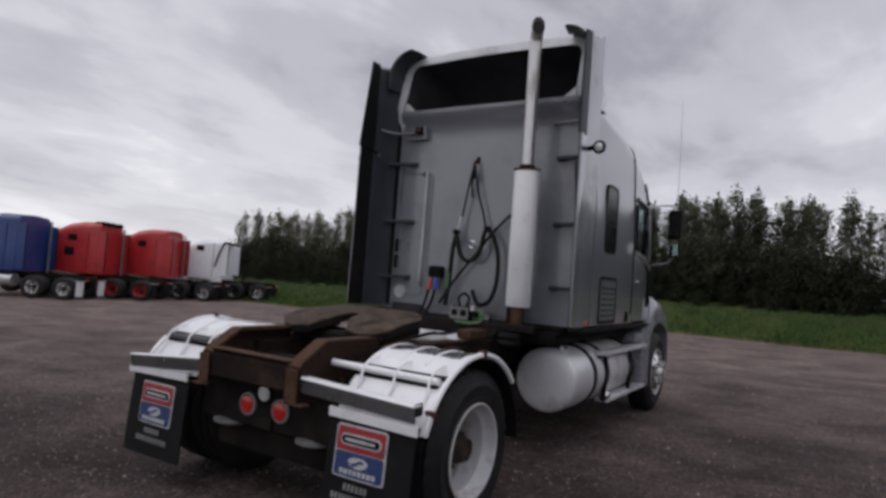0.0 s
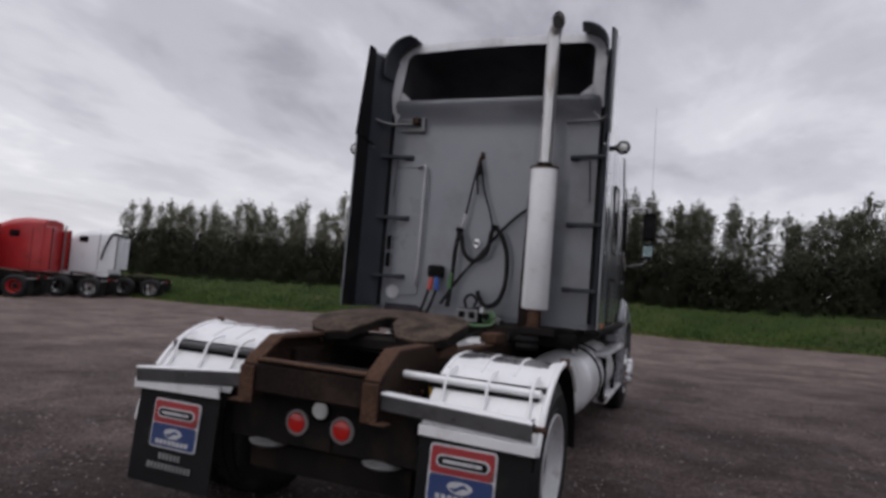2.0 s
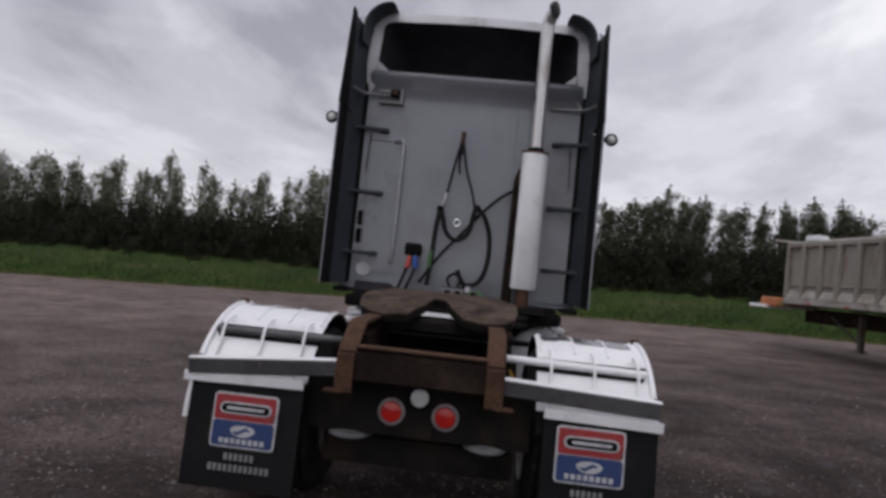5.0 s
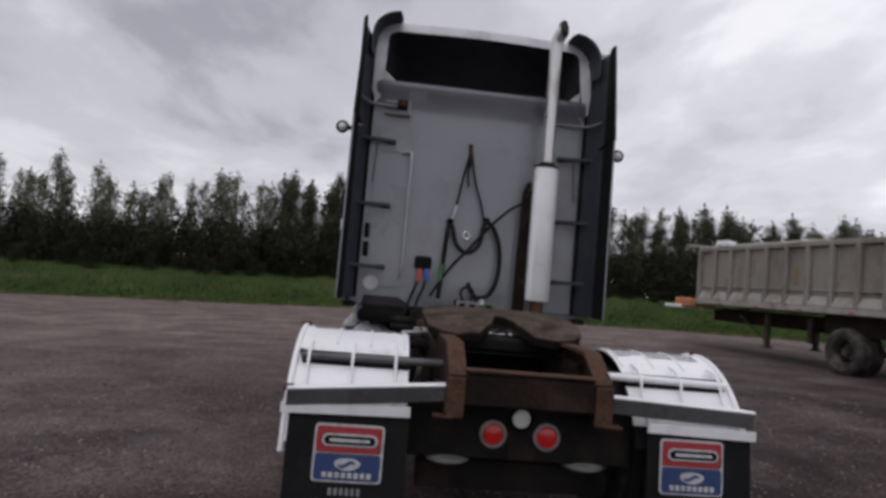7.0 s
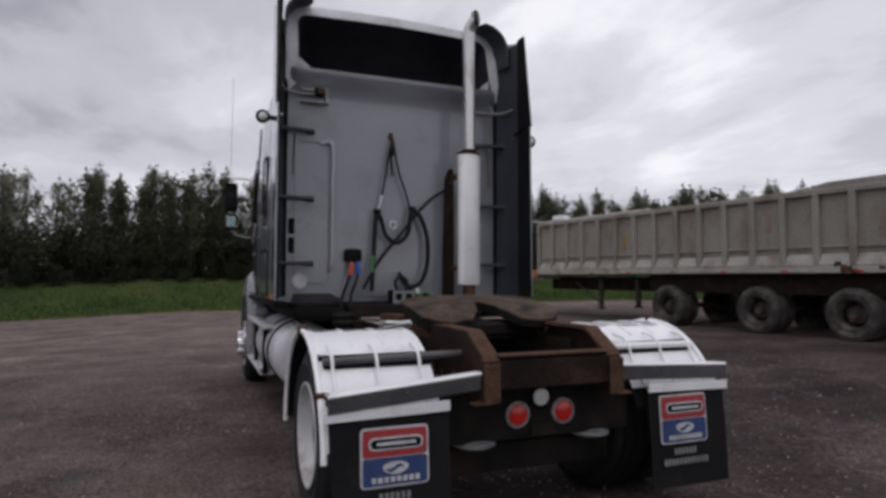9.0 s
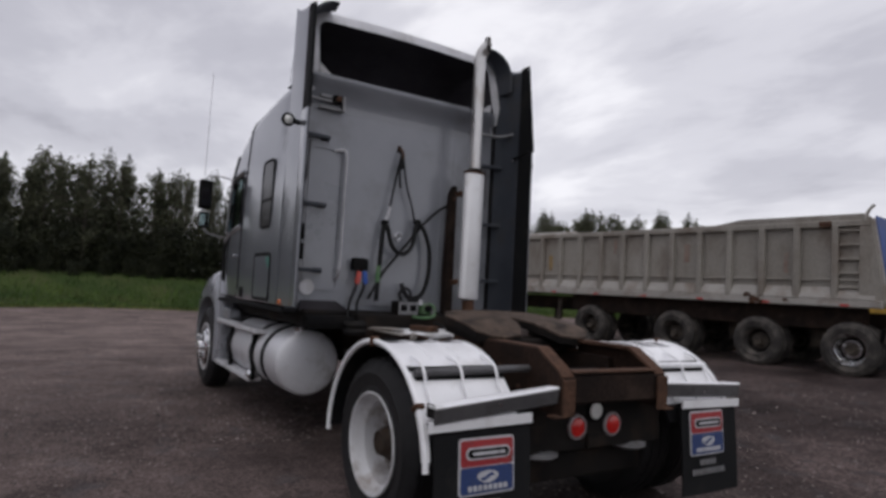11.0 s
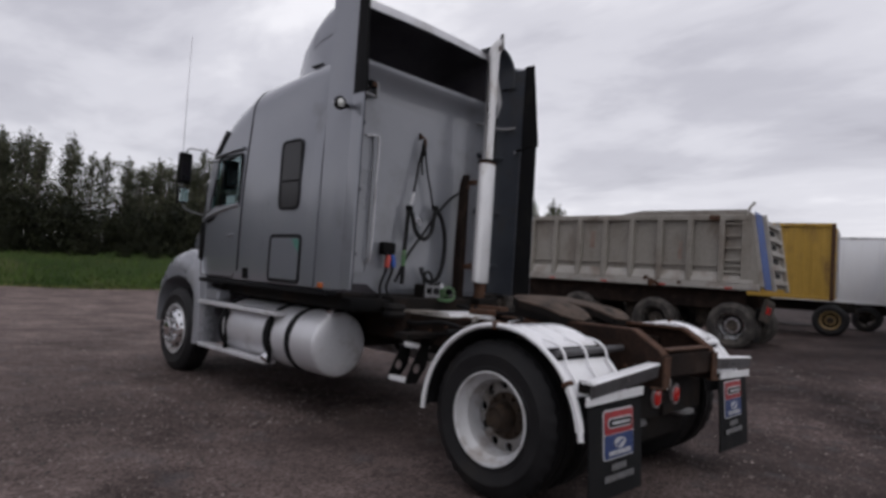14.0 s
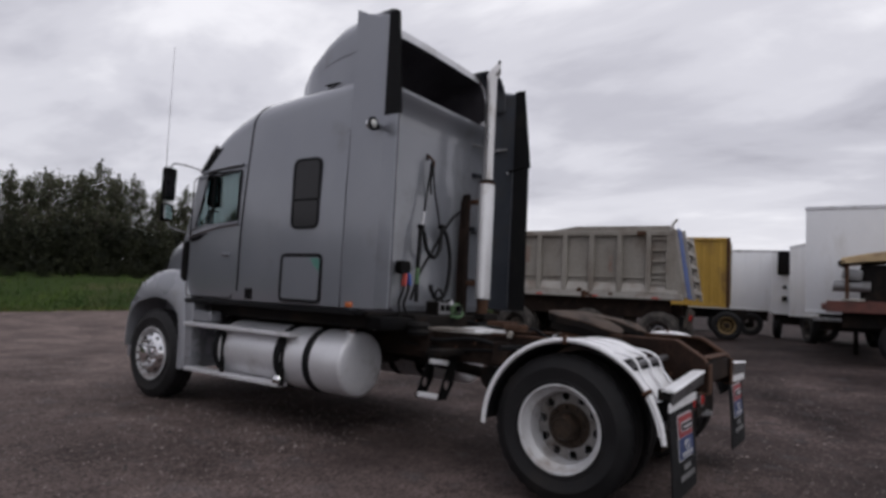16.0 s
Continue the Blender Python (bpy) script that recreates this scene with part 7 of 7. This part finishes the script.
# ---- flat wagon with rusty machinery in front of the white box ----
def flat_wagon(x, y0, y1, gz):
    t = tagged(new("flat_wagon"), "flat wagon loaded with an old rusty machine under a tan hood", "trailer")
    part("deck", span(x, x + 1.4, y0, y1, 1.50, 1.66, 0.03), M_DECK, t, "red-brown rusty deck")
    part("deck_edge", span(x - 0.04, x, y0, y1 - 0.1, 1.46, 1.72, 0.01), M_DECK, t)
    bm = bmesh.new()
    rings = []
    for k in range(12):
        u = k / 11
        y = y1 - 0.38 - 2.9 * u
        z = 2.74 + 0.20 * math.sin(min(1.0, u * 2.2) * 1.57) - 0.04 * u
        d = 0.16 + 0.10 * min(1.0, u * 3)
        rings.append([(x + 0.04, y, z - d), (x + 0.10, y, z - 0.05), (x + 0.4, y, z), (x + 0.9, y, z), (x + 1.2, y, z - 0.05), (x + 1.26, y, z - d), (x + 0.65, y, z - d - 0.02)])
    loft(bm, rings)
    part("hood", bm, M_HOODTAN, t, "rounded tan hood")
    part("engine_block", boxed((x + 0.7, y1 - 1.55, 2.12), (0.9, 1.6, 0.92), 0.09, seg=2), M_CHASSIS, t)
    part("engine_block", boxed((x + 0.7, y1 - 2.85, 2.10), (1.0, 0.9, 0.95), 0.09, seg=2), M_RUST, t)
    part("drum", cyl(bmesh.new(), (x + 0.3, y1 - 0.95, 2.06), (x + 0.3, y1 - 0.22, 2.08), 0.13), M_STEEL, t)
    part("grille", boxed((x + 0.4, y1 - 0.60, 2.34), (0.5, 0.40, 0.26), 0.05, (10, 0, 0), 2), M_STEEL, t)
    part("hood_lip", boxed((x + 0.55, y1 - 0.40, 2.60), (1.0, 0.16, 0.10), 0.03, (8, 0, 0), 2), M_CHASSIS, t)
    part("white_rail", boxed((x - 0.05, y1 - 0.62, 1.75), (0.04, 0.45, 0.05), 0.012), M_TANLOW, t)
    for dy in (0.5, 1.9, 3.2):
        part("post", boxed((x + 0.15, y1 - dy, 2.14), (0.08, 0.08, 1.0), 0.012), M_RUST, t)
    part("underframe", span(x + 0.3, x + 1.2, y0, y1 - 0.4, 1.1, 1.5, 0.02), M_CHASSIS, t)
    for yw in (y1 - 1.6, y1 - 2.8):
        wheel(t, x + 0.30, yw, gz + 0.515, TYRE, RIM_DUST, HUB_MUD)
        wheel(t, x + 1.2, yw, gz + 0.515, TYRE, RIM_DUST, HUB_MUD, True)
    return t


wagon = flat_wagon(11.6, -5.2, -0.98, yard_z(12, -3))
wagon.matrix_world = swung(wagon.matrix_world, 0.6, -4.7, -2.2)


# ---- row of parked tractors ----
def far_tractor(paint, label, rim, style, m):
    """A parked sleeper tractor, built facing +y with its tail at the origin, then set at m."""
    t = tagged(new("semi_truck"), label, "truck", "row of parked tractors")
    c0, c1 = 2.75, 5.45  # sleeper back and door front
    tall = style != "flat"
    bm = bmesh.new()

    def ring(y, w, zt, r):
        half = [(0.0, 1.15), (w - 0.04, 1.15), (w, 1.2), (w, 2.0), (w - 0.02, zt - r)]
        for i in range(1, 6):
            a = radians(18 * i)
            half.append((w - 0.02 - r * (1 - math.cos(a)), zt - r * (1 - math.sin(a))))
        half.append((0.0, zt + 0.05))
        return [(x, y, z) for x, z in half + [(-x, z) for x, z in half[-2:0:-1]]]

    top = 3.75 if tall else 3.45
    steps = [(c0, 1.12, top - 0.05, 0.25), (c0 + 0.06, 1.18, top, 0.28), (c0 + 0.9, 1.19, top + 0.02, 0.32), (c0 + 1.5, 1.18, top - 0.10, 0.36), (c0 + 2.0, 1.15, top - 0.35, 0.38), (c0 + 2.4, 1.10, top - 0.70, 0.34), (c0 + 2.7, 1.05, top - 1.05, 0.25), (c0 + 3.0, 0.98, 2.1, 0.2)]
    loft(bm, [ring(*s) for s in steps])
    cabp = part("cab", bm, paint, t, "", 35)
    for s in (-1, 1):
        part("sleeper_window", side_panel(s * 1.185, c0 + 1.25, 2.95, 0.42, 0.32, 0.06, 0.012), M_SMOKE, cabp)
        if style == "double":
            part("sleeper_window", side_panel(s * 1.185, c0 + 1.35, 2.25, 0.45, 0.42, 0.06, 0.012), M_SMOKE, cabp)
        part("door_window", side_panel(s * 1.14, c0 + 2.35, 2.2, 0.5, 0.5, 0.08, 0.03), M_SMOKE, cabp)
        part("cab_seam", boxed((s * 1.185, c0 + 0.5, 2.3), (0.014, 0.025, 2.0), 0.004), M_BLACK, cabp)
        part("side_extender", boxed((s * 1.155, c0 - 0.14, 2.3), (0.03, 0.36, 2.1 if tall else 1.8), 0.01), paint, t)
        part("extender_edge", boxed((s * 1.155, c0 - 0.34, 2.3), (0.035, 0.05, 2.1 if tall else 1.8), 0.01), M_RUBBER, t)
        if s > 0 and style != "flat":
            part("exhaust_pipe", tube(bmesh.new(), [(s * 0.92, c0 - 0.16, 1.1), (s * 0.92, c0 - 0.16, 2.4), (s * 0.92, c0 - 0.16, 3.6)], 0.045, 10), M_STEEL, t)
        part("mirror", boxed((s * 1.42, c0 + 2.85, 2.4), (0.2, 0.12, 0.5), 0.03), M_BLACK, t)
        part("frame_rail", span(s * 0.36, s * 0.44, 0.0, 7.4, 0.82, 1.08, 0.01), M_CHASSIS, t)
        part("fuel_tank", cyl(bmesh.new(), (s * 0.86, 2.9, 0.75), (s * 0.86, 4.6, 0.75), 0.30, n=24), M_ALU, t)
        part("mud_flap", boxed((s * 0.92, 0.06, 0.50), (0.60, 0.014, 0.68), 0.003), M_WHITE if style == "blue" else M_FLAP, t)
        part("flap_hanger", boxed((s * 0.85, 0.06, 0.88), (0.8, 0.05, 0.05), 0.01), M_ALU, t)
        for yw in (0.62, 1.95):
            wheel(t, s * 1.06, yw, 0.512, TYRE, rim, HUB_BLACK, s > 0, 9)
            wheel(t, s * 0.75, yw, 0.512, TYRE, RIM_DUST, None, s < 0)
        part("quarter_fender", tube(bmesh.new(), [(s * 0.9, 1.95 + 0.62 * math.cos(radians(a)), 0.51 + 0.62 * math.sin(radians(a))) for a in (20, 50, 80)], 0.04), M_BLACK, t)
        wheel(t, s * 1.05, 6.7, 0.512, TYRE, rim, HUB_BLACK, s > 0)
        bm = bmesh.new()
        loft(bm, [[(s * 0.65, 6.7 + 0.66 * math.cos(radians(a)), 0.52 + 0.66 * math.sin(radians(a))), (s * 1.18, 6.7 + 0.66 * math.cos(radians(a)), 0.52 + 0.66 * math.sin(radians(a))), (s * 1.18, 6.7 + 0.58 * math.cos(radians(a)), 0.52 + 0.58 * math.sin(radians(a))), (s * 0.65, 6.7 + 0.58 * math.cos(radians(a)), 0.52 + 0.58 * math.sin(radians(a)))] for a in range(0, 181, 20)])
        part("front_fender", bm, paint, t)
    if style == "double":
        part("roof_recess", boxed((0, c0 + 0.16, top - 0.02), (1.9, 0.5, 0.22), 0.06, (-3, 0, 0), 2), M_BLACK, t)
    bm = bmesh.new()
    loft(bm, [[(x * w, y, z) for x, z in ((-1, 1.0), (-1, zt - 0.2), (-0.8, zt), (0.8, zt), (1, zt - 0.2), (1, 1.0))] for y, w, zt in ((5.6, 0.95, 2.05), (6.6, 0.82, 1.85), (7.4, 0.68, 1.55))])
    part("hood", bm, paint, t)
    part("fifth_wheel", boxed((0, 1.3, 1.18), (0.9, 0.95, 0.07), 0.02, (5, 0, 0)), M_FIFTH, t)
    part("rear_beam", span(-0.36, 0.36, 0.0, 0.12, 0.85, 1.05, 0.01), M_CHASSIS, t)
    part("drive_axle", cyl(bmesh.new(), (-0.9, 0.62, 0.51), (0.9, 0.62, 0.51), 0.07), M_CHASSIS, t)
    part("drive_axle", cyl(bmesh.new(), (-0.9, 1.95, 0.51), (0.9, 1.95, 0.51), 0.07), M_CHASSIS, t)
    part("steer_axle", cyl(bmesh.new(), (-0.9, 6.7, 0.51), (0.9, 6.7, 0.51), 0.06), M_CHASSIS, t)
    for s in (-0.45, 0.45):
        part("tail_lamp", cyl(bmesh.new(), (s, 0.0, 0.93), (s, -0.03, 0.93), 0.06), M_LENS, t)
    if style == "flat":
        for s in (-1, 1):
            part("side_skirt", boxed((s * 1.10, 3.95, 0.86), (0.10, 2.5, 0.72), 0.06, seg=2), paint, t)
            part("step_box", boxed((s * 1.02, 5.75, 0.95), (0.25, 0.9, 0.6), 0.08, seg=2), paint, t)
        part("rear_frame", tube(bmesh.new(), [(-1.22, c0 + 0.35, 1.9), (-1.2, c0 + 0.2, 2.6), (-1.12, c0 - 0.06, 3.30), (-0.2, c0 - 0.1, 3.34), (0.9, c0 - 0.1, 3.30)], 0.055, 8, 3), M_BLACK, t)
    t.matrix_world = m
    return t


for k, (paint, label, rim, style) in enumerate((
        (M_CABBLUE, "deep blue sleeper tractor with white mud flaps parked in a row", RIM_ALU, "blue"),
        (M_CABRED, "red sleeper tractor with two dark side windows parked in a row", RIM_REDW, "double"),
        (M_CABRED, "plain red sleeper tractor with bright wheels parked in a row", RIM_ALU, "red"),
        (M_VAN, "white sleeper tractor with a black rear rack parked in a row", RIM_ALU, "flat"))):
    x, y = -25.4 + 0.15 * k, 11.4 + 3.40 * k
    far_tractor(paint, label, rim, style, swung(pose(x, y, yard_z(x, y), 0, 0, 125), -1.35, 2.2, -3.7) @ Matrix.Diagonal((1, 1, 0.95, 1)))


# ---- trees and shrubs on the bank ----
def leaf_cloud(rng, centres, per, spread, size):
    """Small folded leaf sprays round the centres, as vertices and faces."""
    v, f = [], []
    for cx, cy, cz, k in centres:
        for _ in range(int(per * k)):
            p = Vector((cx + rng.gauss(0, spread * k), cy + rng.gauss(0, spread * k), cz + rng.gauss(0, spread * 1.25 * k)))
            a = Vector((rng.uniform(-1, 1), rng.uniform(-1, 1), rng.uniform(-0.6, 1))).normalized()
            b = a.cross(Vector((rng.uniform(-1, 1), rng.uniform(-1, 1), rng.uniform(-1, 1)))).normalized()
            s = size * rng.uniform(0.6, 1.4)
            n = len(v)
            q = a.cross(b) * s * 0.25
            v += [p - a * s, p + b * s * 0.45 + q, p + a * s, p - b * s * 0.45 + q]
            f += [(n, n + 1, n + 2), (n, n + 2, n + 3)]
    return v, f


def raw(name, v, f, mat):
    me = bpy.data.meshes.new(name)
    me.from_pydata([tuple(q) for q in v], [], f)
    me.materials.append(mat)
    return me


def tree_meshes(seed, h, wide, dens):
    rng = random.Random(seed)
    bm = bmesh.new()
    lean = rng.uniform(-0.15, 0.15)
    stem = [(0, 0, -0.2), (lean * 0.3, 0.02, h * 0.3), (lean * 0.8, -0.03, h * 0.65), (lean, 0.0, h * 0.97)]
    tube(bm, stem, 0.085, 7, 4, lambda t: 1.0 - 0.9 * t)
    cs = []
    n = int(24 * dens)
    for i in range(n):
        t = 0.12 + 0.86 * (i + rng.random()) / n
        z = h * t
        r = wide * 1.5 * (1.05 - t) ** 0.62 * rng.uniform(0.25, 1.08)
        a = rng.uniform(0, 2 * math.pi)
        c = (lean * t + r * math.cos(a), r * math.sin(a), z + r * 0.5)
        base = (lean * t, 0, z - 0.1)
        mid = ((base[0] + c[0]) / 2, (base[1] + c[1]) / 2, (base[2] + c[2]) / 2 - 0.05)
        tube(bm, [base, mid, c], 0.022, 5, 2, lambda u: 1.0 - 0.8 * u)
        cs.append((*c, rng.uniform(0.5, 1.0) * (1.15 - 0.70 * t)))
        if rng.random() < 0.85 - 0.55 * t:
            cs.append(((c[0] + base[0]) / 2, (c[1] + base[1]) / 2, (c[2] + base[2]) / 2 + 0.15, rng.uniform(0.5, 0.85)))
    # pointed leaders
    for _ in range(3):
        cs.append((lean + rng.uniform(-0.25, 0.25), rng.uniform(-0.25, 0.25), h * rng.uniform(0.9, 1.0), 0.34))
    cs.append((lean, 0, h * 1.0, 0.30))
    cs.append((lean, 0, h * 1.05, 0.18))
    v, f = leaf_cloud(rng, cs, 44, 0.25, 0.072)
    bmesh.ops.recalc_face_normals(bm, faces=bm.faces)
    me = bpy.data.meshes.new("trunk")
    bm.to_mesh(me)
    bm.free()
    me.materials.append(M_BARK)
    me.shade_smooth()
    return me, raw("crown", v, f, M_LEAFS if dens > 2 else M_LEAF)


TREES = [tree_meshes(10 + k, hh, ww, dd) for k, (hh, ww, dd) in enumerate(((5.1, 0.66, 1.6), (4.7, 0.72, 1.6), (5.4, 0.60, 1.6), (4.4, 0.74, 1.4), (5.0, 0.58, 1.5), (4.2, 0.70, 1.4), (4.9, 0.82, 1.7), (5.2, 0.85, 2.5), (4.8, 0.9, 2.5), (5.5, 0.8, 2.6)))]
rng = random.Random(5)
for row, (dy, step, keep) in enumerate(((8.2, 0.95, 0.9), (9.6, 1.0, 0.9), (11.2, 1.1, 0.88))):
    x = -36.0 + 0.4 * row
    while x < 41:
        if rng.random() < (0.84 if 5 < x < 15 else keep):
            k = rng.randrange(7)
            tx, ty_ = x + rng.uniform(-0.4, 0.4), bank_edge(x) + dy + rng.uniform(-0.7, 0.7)
            small = 0.93 if tx < -13 else 1.0
            # the darker stands take the crowns with the dim leaf colour
            if -7 < tx < 5:
                k, small = 7 + k % 3, 1.07 if tx < 1 else 1.0
            elif 15 < tx < 27:
                k, small = 7 + k % 3, 0.97
            elif tx >= 27:
                k, small = 7 + k % 3, 1.06 + 0.012 * (tx - 27)
            elif tx > 5:
                k, small = 7 + k % 3, 0.97
            small *= rng.uniform(0.88, 1.06)
            t = tagged(new("poplar_tree", TREES[k][0]), "slender grey-green poplar on the grass bank", "tree", "trees along the bank")
            t.matrix_basis = pose(tx, ty_, yard_z(tx, ty_), rng.uniform(-2, 2), rng.uniform(-2, 2), rng.uniform(0, 360)) @ Matrix.Diagonal((small, small, small, 1))
            share("crown", TREES[k][1], t)
        x += step * rng.uniform(0.75, 1.25)


def shrub_mesh(seed):
    r = random.Random(seed)
    cs = [(r.gauss(0, 0.5), r.gauss(0, 0.35), r.uniform(0.1, 1.0) ** 1.3 * 2.3, r.uniform(0.6, 1.1)) for _ in range(34)]
    v, f = leaf_cloud(r, cs, 55, 0.25, 0.085)
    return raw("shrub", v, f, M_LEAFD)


SHRUBS = [shrub_mesh(40 + k) for k in range(4)]
# the last, small row is added to darken the upper grass
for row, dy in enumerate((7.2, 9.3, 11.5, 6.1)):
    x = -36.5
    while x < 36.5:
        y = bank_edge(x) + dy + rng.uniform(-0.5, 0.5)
        o_ = tagged(new("shrub", SHRUBS[rng.randrange(4)]), "leafy shrub under the trees, coloured dark for shade", "shrub", "shrubs along the bank")
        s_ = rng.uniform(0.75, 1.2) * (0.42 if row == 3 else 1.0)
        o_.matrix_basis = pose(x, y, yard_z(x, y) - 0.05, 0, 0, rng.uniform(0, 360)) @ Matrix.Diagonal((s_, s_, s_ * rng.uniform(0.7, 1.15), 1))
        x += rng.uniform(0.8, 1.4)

# grass blades on the bank, thickest along its edge
rng = random.Random(8)
v, f = [], []
for _ in range(42000):
    x = rng.uniform(-34, 34)
    d = abs(rng.gauss(0, 1.0)) * 2.6
    if d > 7.5:
        continue
    y = bank_edge(x) + d - 0.05
    z = yard_z(x, y) + 0.02
    a = rng.uniform(0, math.pi)
    h = rng.uniform(0.08, 0.26) * (0.6 + min(d, 2) * 0.3)
    w = rng.uniform(0.012, 0.03)
    n = len(v)
    lx, ly = rng.uniform(-0.12, 0.12), rng.uniform(-0.12, 0.12)
    v += [(x - w * math.cos(a), y - w * math.sin(a), z), (x + w * math.cos(a), y + w * math.sin(a), z), (x + lx, y + ly, z + h)]
    f.append((n, n + 1, n + 2))
_green = (v, f)
v, f = [], []
for _ in range(13000):
    x = rng.uniform(-34, 34)
    y = bank_edge(x) + rng.gauss(0.0, 0.2) + 1.5 * rng.random() ** 3
    z = yard_z(x, y) + 0.01
    a = rng.uniform(0, math.pi)
    h = rng.uniform(0.03, 0.13)
    w = rng.uniform(0.01, 0.03)
    n = len(v)
    v += [(x - w * math.cos(a), y - w * math.sin(a), z), (x + w * math.cos(a), y + w * math.sin(a), z), (x + rng.uniform(-0.08, 0.08), y + rng.uniform(-0.08, 0.08), z + h)]
    f.append((n, n + 1, n + 2))
tagged(new("dry_grass", raw("dry_grass", v, f, M_STRAW)), "short straw-coloured grass along the edge of the yard", "grass", kind="stuff")
v, f = _green
tagged(new("grass", raw("grass", v, f, M_BLADE)), "tufts of rough green and straw-coloured grass", "grass", kind="stuff")

# loose stones on the yard
v, f = [], []
for _ in range(20000):
    a, d = rng.uniform(0, 2 * math.pi), rng.uniform(0.05, 1.0) ** 0.7 * 9.0
    x, y = -1.2 + d * math.cos(a), 1.0 + d * math.sin(a)
    s = rng.uniform(0.005, 0.015) * (1.8 if rng.random() < 0.08 else 1.0)
    z = yard_z(x, y) + 0.012 * noise.noise((x * 0.35, y * 0.35, 0.0)) + 0.002
    n = len(v)
    for k in range(5):
        q = 2 * math.pi * k / 5 + rng.uniform(-0.3, 0.3)
        v.append((x + s * math.cos(q) * rng.uniform(0.7, 1.2), y + s * math.sin(q) * rng.uniform(0.7, 1.2), z - 0.003))
    v.append((x, y, z + s * rng.uniform(0.5, 0.9)))
    f += [(n + k, n + (k + 1) % 5, n + 5) for k in range(5)]
tagged(new("gravel", raw("gravel", v, f, M_STONE)), "scattered pale loose gravel on the yard", "gravel", kind="stuff")
